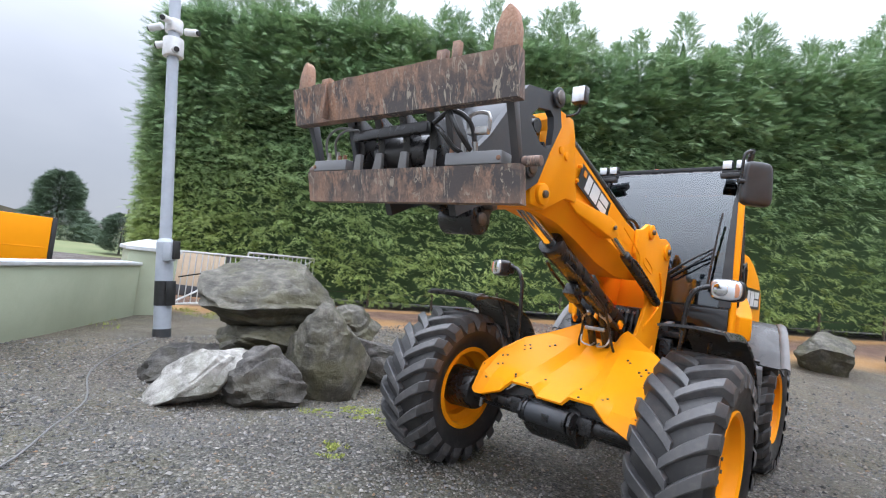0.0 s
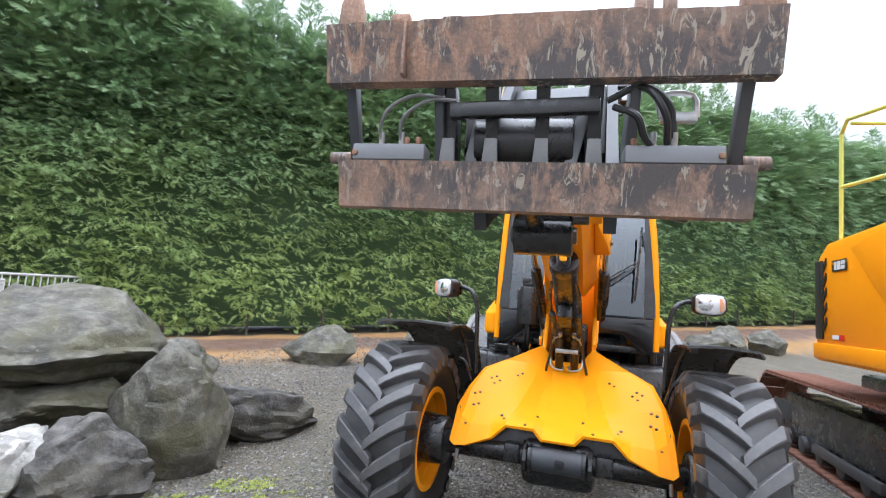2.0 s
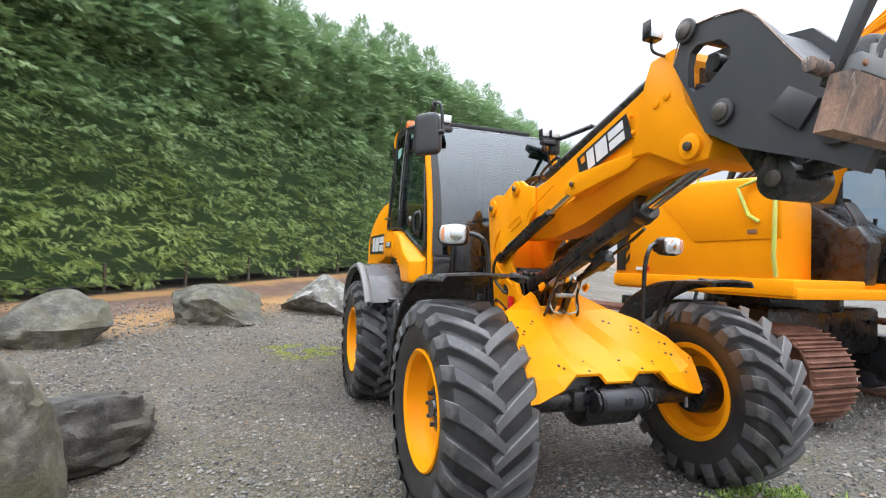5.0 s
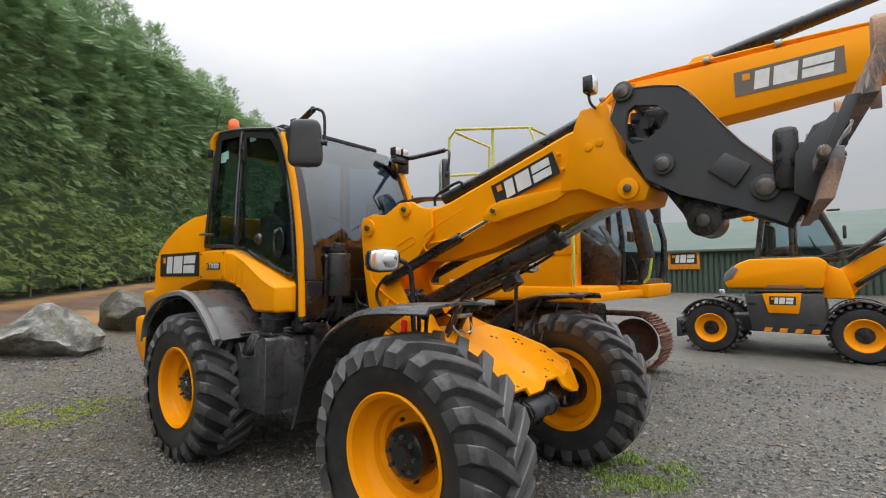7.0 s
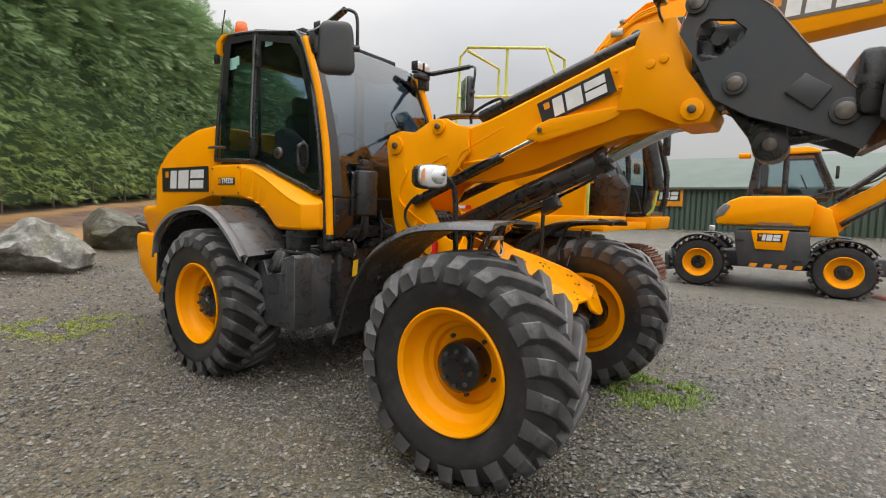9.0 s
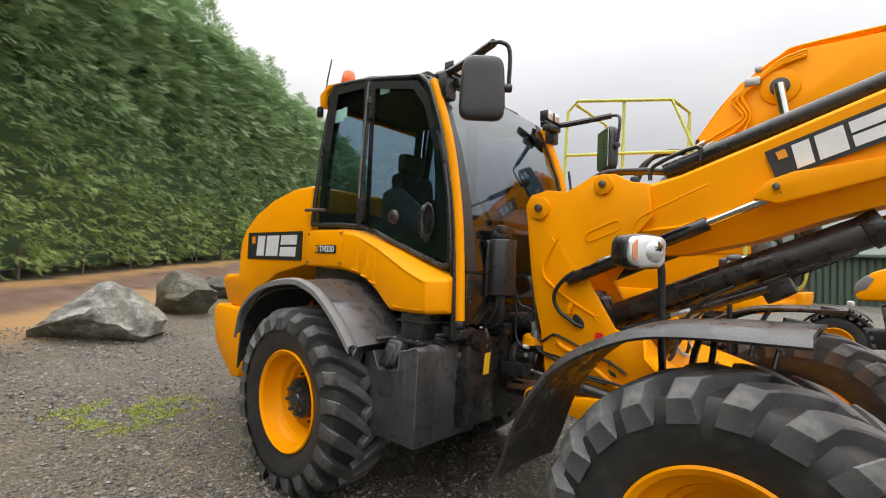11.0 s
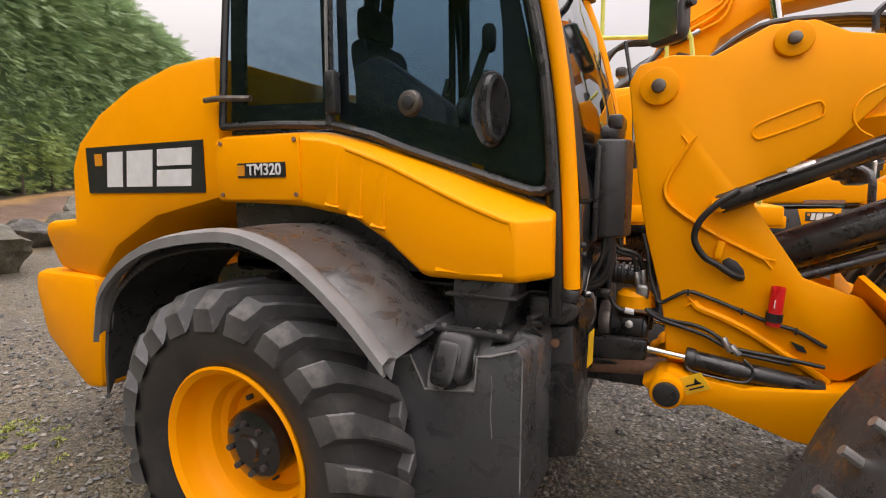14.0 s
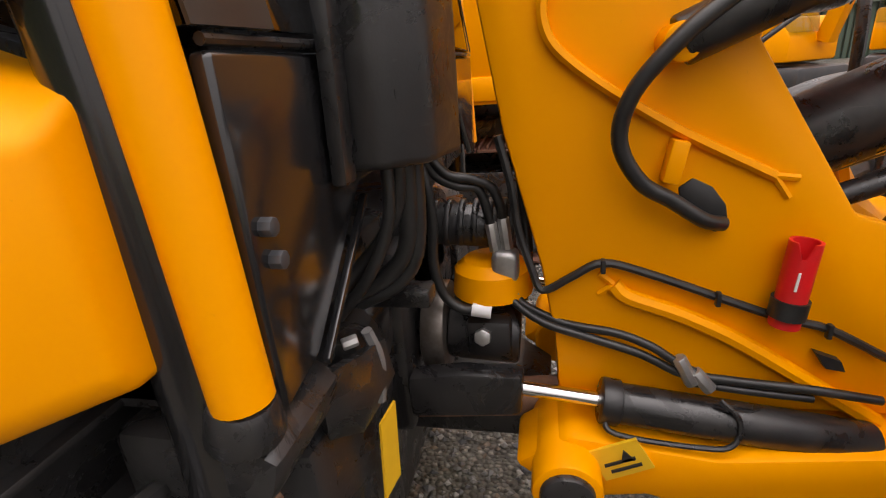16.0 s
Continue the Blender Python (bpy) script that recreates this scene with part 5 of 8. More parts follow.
both("cap_hasp", lambda: tube([(-0.965, 1.868, 0.955), (-0.992, 1.868, 0.945), (-0.995, 1.838, 0.948), (-0.968, 1.838, 0.958)], 0.004, 6, 2), SILVER, tank)
both("cap_strap", lambda: tube([(-0.86, 1.80, 1.078), (-0.84, 1.765, 1.092), (-0.82, 1.735, 1.09)], 0.007, 6, 3), HOSE, tank)
both("air_duct", lambda: prism([(1.705, 1.06), (1.875, 1.06), (1.885, 1.26), (1.645, 1.26)], -0.85, -0.60, 0.03), PLASTIC, loader, "black plastic duct below the side panel")
both("duct_band", lambda: prism([(1.645, 1.195), (1.90, 1.195), (1.90, 1.205), (1.645, 1.205)], -0.86, -0.60, 0.003), PLASTIC, loader)
both("duct_lip", lambda: box((0.28, 0.28, 0.022), (-0.74, 1.80, 1.078), 0.008), PLASTIC, loader)
for dx, dy in ((-0.865, 1.90), (-0.865, 1.70)):
    both("duct_bolt", lambda: rod((dx, dy, 1.085), (dx, dy, 1.097), 0.010, None, 8), SILVER, loader)
both("battery_box", lambda: prism([(1.66, 1.05), (1.51, 1.07), (1.485, 0.58), (1.62, 0.54)], -0.62, -0.36, 0.015), PLASTIC, loader, "black moulded box beside the hinge")
both("box_seam", lambda: tube([(-0.625, 1.60, 1.03), (-0.626, 1.585, 0.8), (-0.625, 1.595, 0.56)], 0.006, 5, 3), PLASTIC, loader)
both("box_bolt", lambda: rod((-0.60, 1.575, 1.0), (-0.634, 1.572, 1.003), 0.017, None, 14, 0.003), COPPER, loader, "rusty bolt head")
part("warning_label", prism([(0, 0), (0.045, 0.008), (0.055, 0.14), (0.012, 0.13)], -0.002, 0.002, 0, None, "y"), WARN, loader, "yellow warning label").matrix_basis = pose(-0.50, 1.478, 0.88, 0, 0, -14)
part("rear_frame", prism([(1.55, 0.55), (1.52, 1.10), (1.9, 1.2), (3.2, 1.2), (4.2, 1.0), (4.2, 0.5), (2.6, 0.42)], -0.42, 0.42, 0.02), BLACK, loader, "black rear chassis")
part("rear_axle", rod((-0.86, 2.58, 0.61), (0.86, 2.58, 0.61), 0.12, None, 24), BLACK, loader)
both("rear_axle_hub", lambda: rod((-0.70, 2.58, 0.61), (-0.96, 2.58, 0.61), 0.15, 0.16, 24, 0.02), BLACK, loader)

# ---- loader: cab ----
cab = thing("cab", "", "")
cab.parent = loader


def cab_x(z):
    return 0.745 - 0.06 * ease((z - 2.0) / 0.9)


DOOR = [(3.06, 1.84), (2.44, 1.81), (2.10, 1.70), (1.68, 1.560), (1.62, 1.547), (1.585, 1.553), (1.568, 1.60), (1.60, 1.95), (1.70, 2.35), (1.82, 2.68), (1.93, 2.805), (2.02, 2.83), (2.48, 2.915), (2.86, 2.955), (2.95, 2.90), (3.02, 2.4)]


def outline_tube(pts, r, off=0.0, seg=8):
    b = bmesh.new()
    path = [(-(cab_x(z) + off), y, z) for y, z in pts]
    tube(path + [path[0]], r, seg, 2, b)
    return b


both("door_seal", lambda: outline_tube(DOOR, 0.017, 0.002), PLASTIC, cab, "black rubber door seal")
both("quarter_divider", lambda: tube([(-cab_x(1.81) - 0.008, 2.45, 1.81), (-cab_x(2.3) - 0.010, 2.45, 2.3), (-cab_x(2.9) - 0.006, 2.47, 2.90)], 0.017, 8, 3), PLASTIC, cab)
both("divider_strip", lambda: tube([(-cab_x(1.81) - 0.036, 2.44, 1.85), (-cab_x(2.3) - 0.038, 2.44, 2.3), (-cab_x(2.9) - 0.034, 2.46, 2.88)], 0.007, 6, 3), GREYEDGE, cab)


def pane(pts, x_of, off, thick=0.006):
    b = bmesh.new()
    vs = [b.verts.new((-(x_of(z) + off), y, z)) for y, z in pts]
    f = b.faces.new(vs)
    r = bmesh.ops.extrude_face_region(b, geom=[f])
    bmesh.ops.translate(b, vec=(thick, 0, 0), verts=[v for v in r["geom"] if isinstance(v, bmesh.types.BMVert)])
    return b


REARQ = [(3.06, 1.84), (2.46, 1.82), (2.46, 2.3), (2.48, 2.915), (2.86, 2.955), (2.95, 2.90), (3.02, 2.4)]
FRONTD = [(2.44, 1.815), (2.10, 1.705), (1.60, 1.54), (1.565, 1.60), (1.61, 1.95), (1.71, 2.35), (1.83, 2.68), (1.94, 2.80), (2.46, 2.91)]
door, door_l = both("door_pane", lambda: pane(FRONTD, cab_x, 0.0), GLASS_DARK, cab, "dark tinted door glass", 0)
for o in both("quarter_pane", lambda: pane(REARQ, cab_x, 0.0), GLASS_DARK, cab, "dark tinted quarter glass", 0):
    o.visible_shadow = False
door.visible_shadow = door_l.visible_shadow = False
# printed black border inside the glass
both("glass_border", lambda: holed_plate([(2.43, 1.83), (2.10, 1.73), (1.62, 1.57), (1.60, 1.62), (1.64, 1.95), (1.73, 2.33), (1.845, 2.66), (1.95, 2.78), (2.43, 2.88)], [(2.385, 1.90), (2.10, 1.83), (1.90, 1.77), (1.80, 1.78), (1.755, 1.84), (1.745, 1.95), (1.75, 2.10), (1.775, 2.3), (1.875, 2.60), (1.985, 2.73), (2.385, 2.82)], -0.716, -0.712), INK, cab, "printed black border", 0)
both("quarter_border", lambda: holed_plate([(3.03, 1.86), (2.47, 1.84), (2.47, 2.90), (2.86, 2.93), (2.94, 2.88), (3.0, 2.4)], [(2.96, 1.93), (2.51, 1.91), (2.51, 2.85), (2.84, 2.87), (2.92, 2.4)], -0.716, -0.712), INK, cab, "printed black border", 0)


def sticker_set(sx):
    x = lambda z: sx * (cab_x(z) + 0.004)
    u = (0, 1 if sx > 0 else -1, 0)
    for y, z, w, h in ((2.83, 2.70, 0.11, 0.10), (2.76, 2.715, 0.05, 0.08), (2.30, 2.80, 0.10, 0.06)):
        decal("sticker", cab, (x(z), y, z), u, (0, 0, 1), w, h, MINT)


sticker_set(-1)
# door furniture
both("door_handle", lambda: tube([(-0.755, 1.765, 1.92), (-0.79, 1.77, 1.90), (-0.795, 1.78, 1.83), (-0.79, 1.77, 1.74), (-0.755, 1.765, 1.72)], 0.018, 8, 4), PLASTIC, door)
both("handle_recess", lambda: lathe([(0.02, -0.756), (0.07, -0.754), (0.09, -0.760), (0.094, -0.75), (0.085, -0.742)], 28), PLASTIC, door)
for o in [ob for ob in cab.children if ob.name.startswith("handle_recess")] + [ob for d in (door, door_l) for ob in d.children if ob.name.startswith("handle_recess")]:
    o.matrix_basis = Matrix.Translation((0, 1.775, 1.82)) @ Matrix.Diagonal((1, 0.72, 1.35, 1))
for (y, z, r) in ((2.085, 1.865, 0.05),):
    both("lock_button", lambda: rod((-0.745, y, z), (-0.772, y, z), r, r * 0.85, 24, 0.006), STEEL, door)
    both("lock_button_core", lambda: rod((-0.765, y, z), (-0.778, y, z), r * 0.5, None, 16, 0.003), PLASTIC, door)
for z in (2.68, 1.93):
    both("door_hinge", lambda: box((0.045, 0.05, 0.16), (-cab_x(z) - 0.025, 2.42, z), 0.01), PLASTIC, door, "black door hinge")
both("window_catch", lambda: tube([(-0.765, 3.14, 1.96), (-0.785, 3.02, 1.955), (-0.765, 2.86, 1.945)], 0.013, 8, 4), STEEL, cab)
# front pillars
PILLAR = [(1.500, 1.225), (1.515, 1.55), (1.555, 1.93), (1.64, 2.33), (1.758, 2.66), (1.80, 2.74)]
both("front_pillar", lambda: tube([(-0.715, y, z) for y, z in PILLAR], 0.0275, 20, 5), YELLOW, cab, "yellow front pillar tube", 60)
both("pillar_inner", lambda: tube([(-0.705, y + 0.05, z) for y, z in [(1.50, 1.12)] + PILLAR], 0.034, 16, 5), GLOSSY, cab, "black pillar trim", 60)
# windscreen, dash panel and roof
WS = [(1.49, 1.52), (1.525, 1.75), (1.57, 2.0), (1.65, 2.3), (1.77, 2.6), (1.865, 2.785)]
ws = part("windscreen", sheet([[(x, y - 0.05 * (1 - (x / 0.7) ** 2), z) for x in (-0.70, -0.45, -0.2, 0, 0.2, 0.45, 0.70)] for y, z in WS], 0.006), GLASS_SKY, cab, "curved windscreen reflecting the sky", 60)
ws.visible_shadow = False
for sx in (-1, 1):
    part("screen_border", sheet([[(sx * x, y - 0.05 * (1 - (x / 0.7) ** 2) - 0.008, z) for x in (0.61, 0.655, 0.70)] for y, z in WS], 0.004), INK, ws, "printed black border", 60)
part("front_panel", prism([(-0.69, 1.505), (0.69, 1.505), (0.69, 1.19), (0.61, 1.205), (0.43, 1.35), (-0.43, 1.35), (-0.61, 1.205), (-0.69, 1.19)], 1.478, 1.498, 0.006, None, "y"), GLOSSY, cab, "glossy black front panel", 60)
part("panel_edge", tube([(-0.69, 1.482, 1.512), (-0.4, 1.472, 1.512), (0, 1.47, 1.512), (0.4, 1.472, 1.512), (0.69, 1.482, 1.512)], 0.005, 8, 3), PLASTIC, cab)
for x, z in ((-0.668, 1.366), (-0.662, 1.334)):
    part("panel_bolt", rod((x, 1.48, z), (x, 1.466, z), 0.009, None, 8, 0.002), GREYCAST, cab)
ROOF = [(1.87, 2.775), (1.86, 2.800), (1.94, 2.835), (2.48, 2.945), (2.90, 2.985), (3.03, 2.90), (3.03, 2.82), (2.9, 2.93), (2.48, 2.90), (2.0, 2.80)]
part("roof", tucked(prism(ROOF, -0.69, 0.69, 0.015)), PLASTIC, cab, "black cab roof", 40)
part("roof_rear", tucked(prism([(2.84, 2.975), (3.02, 2.99), (3.12, 2.93), (3.11, 2.82), (3.05, 2.81), (3.035, 2.93), (2.95, 2.965)], -0.70, 0.70, 0.03)), YELLOW, cab, "yellow rear roof edge", 40)
part("cab_floor", tucked(box((1.40, 1.55, 0.06), (0, 2.3, 1.22), 0.01)), PLASTIC, cab)
part("cab_rear_wall", tucked(box((1.36, 0.05, 0.75), (0, 3.06, 1.55), 0.01)), PLASTIC, cab)
both("cab_side_low", lambda: prism([(3.06, 1.20), (3.06, 1.82), (2.44, 1.80), (1.56, 1.50), (1.54, 1.20)], -0.70, -0.66, 0.005), PLASTIC, cab)
rw = part("rear_window", tucked(box((1.30, 0.006, 0.95), (0, 3.04, 2.40), 0)), GLASS, cab)
rw.visible_shadow = False
part("roof_lining", tucked(box((1.24, 1.0, 0.05), (0, 2.45, 2.86), 0.02)), SEAT, cab)
for sx in (-1, 1):
    part("rear_post", tucked(tube([(sx * 0.66, 3.05, 1.8), (sx * 0.64, 3.03, 2.4), (sx * 0.61, 2.96, 2.88)], 0.035, 8, 3)), PLASTIC, cab)
seat = part("driver_seat", box((0.46, 0.44, 0.14), (0, 2.45, 1.66), 0.05), SEAT, cab, "dark fabric driver's seat")
part("seat_back", box((0.44, 0.13, 0.62), (0, 2.66, 2.02), 0.06, pose(0, 0, 0, -8)), SEAT, seat)
part("seat_headrest", box((0.26, 0.10, 0.18), (0, 2.72, 2.42), 0.04), SEAT, seat)
part("seat_base", box((0.36, 0.36, 0.36), (0, 2.47, 1.42), 0.02), PLASTIC, seat)
part("armrest", box((0.10, 0.40, 0.07), (-0.30, 2.35, 1.84), 0.025), PLASTIC, seat)
part("joystick", tube([(-0.30, 2.17, 1.86), (-0.30, 2.16, 1.97), (-0.30, 2.14, 2.04)], 0.018, 8, 3), PLASTIC, seat)
col = part("steering_column", rod((0, 1.70, 1.35), (0, 1.98, 1.93), 0.05, None, 14), PLASTIC, cab)
part("steering_wheel", tube([(0.19 * math.cos(a), 1.99 + 0.08 * math.sin(a), 1.95 + 0.17 * math.sin(a)) for a in [2 * math.pi * i / 16 for i in range(17)]], 0.016, 8, 2), PLASTIC, col)
part("dash_cowl", tucked(prism([(1.52, 1.50), (1.545, 1.62), (1.60, 1.80), (1.72, 1.83), (1.86, 1.76), (1.86, 1.50)], -0.62, 0.62, 0.02)), PLASTIC, cab, "black dashboard cowl")
part("dash_box", box((0.30, 0.16, 0.16), (0, 1.78, 1.72), 0.03), PLASTIC, cab)
part("control_monitor", box((0.10, 0.20, 0.24), (0.40, 1.86, 2.16), 0.03), PLASTIC, cab, "black monitor box")
part("monitor_stalk", tube([(0.46, 1.72, 1.75), (0.45, 1.74, 1.95), (0.42, 1.82, 2.08)], 0.02, 8, 3), PLASTIC, cab)
cn_ = part("side_console", prism([(2.52, 1.30), (2.52, 2.10), (2.40, 2.14), (2.06, 1.90), (2.02, 1.30)], -0.50, -0.36, 0.03), GREYCAST, cab, "grey side console beside the seat")
part("control_lever", tube([(-0.30, 2.08, 1.90), (-0.28, 2.03, 2.02), (-0.27, 1.98, 2.16)], 0.020, 10, 4), PLASTIC, cn_)
part("lever_grip", pebble((0.055, 0.06, 0.12), (-0.27, 1.965, 2.20), 0.6), PLASTIC, cn_, "", 60)
part("lever_boot", rod((-0.305, 2.09, 1.86), (-0.295, 2.06, 1.95), 0.05, 0.026, 14, 0.006), HOSE, cn_)
part("roof_console", tucked(box((1.15, 0.30, 0.12), (0, 1.98, 2.72), 0.03)), SEAT, cab)
part("cross_bar", tucked(tube([(-0.66, 1.66, 1.86), (0.0, 1.62, 1.86), (0.64, 1.66, 1.86)], 0.022, 8, 3)), PLASTIC, cab)
# windscreen frame hardware
for sx in (-1, 1):
    bar = part("lamp_bar", tube([(sx * 0.66, 1.82, 2.80), (sx * 0.70, 1.68, 2.775), (sx * 0.74, 1.50, 2.785), (sx * 0.80, 1.26, 2.81)], 0.024, 8, 4), PLASTIC, cab, "black mirror arm")
    for dx in (-0.065, 0.045):
        lamp = part("cab_lamp", box((0.085, 0.075, 0.085), (sx * (0.60 + dx), 1.70, 2.815), 0.008), PLASTIC, cab, "square LED cab lamp")
        part("lamp_glass", box((0.074, 0.006, 0.072), (sx * (0.60 + dx), 1.66, 2.815), 0.002), LENS, lamp)
    part("lamp_bracket", box((0.20, 0.06, 0.022), (sx * 0.592, 1.70, 2.757), 0.004), PLASTIC, cab)
    part("cab_lamp", box((0.17, 0.08, 0.045), (sx * 0.575, 1.67, 2.715), 0.008), PLASTIC, cab, "low black cab lamp")
    part("lamp_clamp", box((0.10, 0.08, 0.18), (sx * 0.67, 1.72, 2.70), 0.015), PLASTIC, cab)
    yaw = sx * 47
    turned = Matrix.Translation((sx * 0.84, 1.30, 2.545)) @ pose(0, 0, 0, 0, 0, yaw)
    shell = pebble((0.25, 0.085, 0.36), (0, 0, 0), 0.38)
    for v in shell.verts:
        v.co.x *= 1.0 - 0.4 * v.co.z
    mir = part("mirror", shell, MIRRORBACK, cab, "large grey-backed mirror on a bent arm", 60)
    mir.matrix_basis = turned
    part("mirror_arm", tube([(sx * 0.80, 1.27, 2.81), (sx * 0.79, 1.21, 2.80), (sx * 0.765, 1.175, 2.75), (sx * 0.75, 1.185, 2.55)], 0.012, 8, 4), PLASTIC, cab)
    part("mirror_knob", rod((sx * 0.775, 1.215, 2.55), (sx * 0.735, 1.175, 2.55), 0.024, None, 12, 0.004), PLASTIC, cab)
    part("mirror_glass", box((0.21, 0.004, 0.31), (0, 0, 0), 0), CHROME, cab).matrix_basis = turned @ Matrix.Translation((0, 0.044, 0))
# wiper
wp = part("wiper", tube([(0.18, 1.40, 1.76), (0.36, 1.42, 1.90), (0.545, 1.44, 2.02)], 0.010, 6, 3), BLACK, cab, "twin-arm windscreen wiper")
part("wiper_arm", tube([(0.22, 1.39, 1.74), (0.38, 1.41, 1.86), (0.545, 1.44, 1.99)], 0.008, 6, 3), BLACK, wp)
part("wiper_blade", tube([(0.52, 1.42, 1.66), (0.545, 1.44, 2.0), (0.57, 1.50, 2.34)], 0.010, 6, 3), BLACK, wp)
# beacon and aerial
bc = part("beacon", lathe([(0.0, 0.075), (0.042, 0.073), (0.049, 0.066), (0.058, 0.0), (0.06, 0.0), (0.06, -0.03), (0.0, -0.03)], 24, None, False, "z"), ORANGE, cab, "orange rotating beacon", 40)
bc.matrix_basis = pose(-0.54, 2.95, 3.06)
part("aerial", tube([(-0.62, 3.10, 2.86), (-0.64, 3.12, 3.0), (-0.62, 3.09, 3.25)], 0.006, 6, 3), BLACK, cab)
part("aerial_mount", box((0.04, 0.05, 0.09), (-0.70, 3.10, 2.78), 0.01), BLACK, cab)
# black control box on the front of the cab, with hoses running down
vb = part("hose_shroud", prism([(-0.50, 1.47), (-0.50, 1.42), (-0.46, 1.37), (-0.38, 1.35), (-0.33, 1.37), (-0.315, 1.42), (-0.32, 1.47)], 1.375, 1.73, 0.012, None, "z"), PLASTIC, loader, "black plastic hose shroud on the cab front", 60)
part("shroud_edge", prism([(1.475, 1.365), (1.455, 1.365), (1.445, 1.70), (1.465, 1.72)], -0.53, -0.495, 0.006), PLASTIC, vb)
part("shroud_cap", prism([(-0.49, 1.46), (-0.47, 1.40), (-0.38, 1.38), (-0.34, 1.41), (-0.33, 1.46)], 1.73, 1.78, 0.015, None, "z"), PLASTIC, vb)
part("hose_clamp", box((0.16, 0.05, 0.05), (-0.40, 1.41, 1.79), 0.01), PLASTIC, vb)

# ---- loader: hinge area, rams, hoses ----
hinge = thing("hinge_assembly", "", "")
hinge.parent = loader
part("drive_flange", rod((-0.12, 1.485, 0.968), (-0.12, 1.437, 0.968), 0.095, None, 32, 0.006), STEEL, hinge, "round steel bearing flange")
part("pump_body", rod((-0.12, 1.437, 0.965), (-0.12, 1.29, 0.955), 0.066, None, 24, 0.01), BLACK, hinge, "black pump body")
part("pump_block", box((0.06, 0.09, 0.08), (-0.165, 1.35, 0.975), 0.012), BLACK, hinge)
part("pump_back", box((0.5, 0.12, 0.40), (0.0, 1.56, 0.98), 0.02), BLACK, hinge)
part("pump_bolt", rod((-0.19, 1.36, 0.985), (-0.212, 1.36, 0.99), 0.018, None, 6, 0.003), SILVER, hinge)
part("tank_breather", lathe([(0.0, 0.04), (0.055, 0.038), (0.075, 0.02), (0.08, -0.03), (0.0, -0.03)], 24, None, False, "z"), YELLOW, hinge, "yellow round cap", 40).matrix_basis = pose(-0.125, 1.345, 1.085)
part("cross_tube", rod((-0.10, 1.50, 1.19), (-0.10, 1.30, 1.178), 0.043, None, 18, 0.006), PLASTIC, hinge, "ribbed black air hose")
for i in range(7):
    part("bellows_ring", rod((-0.10, 1.49 - 0.027 * i, 1.189), (-0.10, 1.478 - 0.027 * i, 1.188), 0.048, None, 18, 0.003), PLASTIC, hinge)
part("hinge_yoke", prism([(1.50, 0.84), (1.38, 0.85), (1.285, 0.86), (1.28, 0.945), (1.40, 0.945), (1.50, 0.93)], -0.27, -0.22, 0.01), BLACK, hinge, "black ram clevis")
part("hinge_yoke", prism([(1.50, 0.84), (1.38, 0.85), (1.285, 0.86), (1.28, 0.945), (1.40, 0.945), (1.50, 0.93)], 0.20, 0.29, 0.01), BLACK, hinge)
part("prop_shaft", rod((-0.10, 1.60, 0.745), (-0.10, 1.20, 0.785), 0.045, None, 18, 0.004), COPPER, hinge, "rusty prop shaft")
part("rear_hinge", prism([(1.60, 0.70), (1.30, 0.70), (1.22, 0.735), (1.30, 0.79), (1.60, 0.80)], -0.14, 0.14, 0.01), BLACK, hinge)
part("upper_hinge", prism([(1.60, 1.00), (1.50, 1.00), (1.50, 1.20), (1.60, 1.22)], -0.16, 0.16, 0.01), BLACK, hinge)
for sx in (-1, 1):
    st = part("steering_ram", rod((sx * 0.245, 1.135, 0.888), (sx * 0.245, 0.70, 0.83), 0.037, None, 20, 0.006), BLACK, loader, "black steering ram with a bright rod")
    part("ram_rod", rod((sx * 0.245, 1.40, 0.92), (sx * 0.245, 1.12, 0.886), 0.014, None, 14), CHROME, st)
    part("ram_gland", rod((sx * 0.245, 1.145, 0.89), (sx * 0.245, 1.11, 0.885), 0.042, None, 20, 0.004), BLACK, st)
    part("ram_pipe", tube([(sx * 0.27, 1.14, 0.875), (sx * 0.29, 1.12, 0.852), (sx * 0.29, 0.98, 0.835), (sx * 0.29, 0.93, 0.845), (sx * 0.275, 0.92, 0.885), (sx * 0.262, 0.95, 0.915)], 0.0052, 8, 5), BLACK, st)
    part("hinge_label", prism([(1.165, 0.762), (1.085, 0.800), (1.050, 0.742), (1.130, 0.702)], sx * 0.302 - 0.003, sx * 0.302 + 0.003, 0), WARN, ff, "yellow warning label", 0).matrix_basis = Matrix.Translation((0, 0.004, 0.056))
    for tri in ([(1.105, 0.776), (1.084, 0.757), (1.106, 0.750)],):
        part("label_sign", prism(tri, sx * 0.306 - 0.002, sx * 0.306 + 0.002, 0), INK, ff, "", 0).matrix_basis = Matrix.Translation((0, 0.004, 0.056))
    for k_ in range(2):
        part("label_bar", prism([(1.135 - 0.012 * k_, 0.740 - 0.012 * k_), (1.085 - 0.012 * k_, 0.764 - 0.012 * k_), (1.083 - 0.012 * k_, 0.759 - 0.012 * k_), (1.133 - 0.012 * k_, 0.735 - 0.012 * k_)], sx * 0.306 - 0.002, sx * 0.306 + 0.002, 0), INK, ff, "", 0).matrix_basis = Matrix.Translation((0, 0.004, 0.056))


def fitting(p0, p1, r=0.014):
    part("hose_fitting", rod(p0, p1, r, None, 8, 0.002), SILVER, hinge)


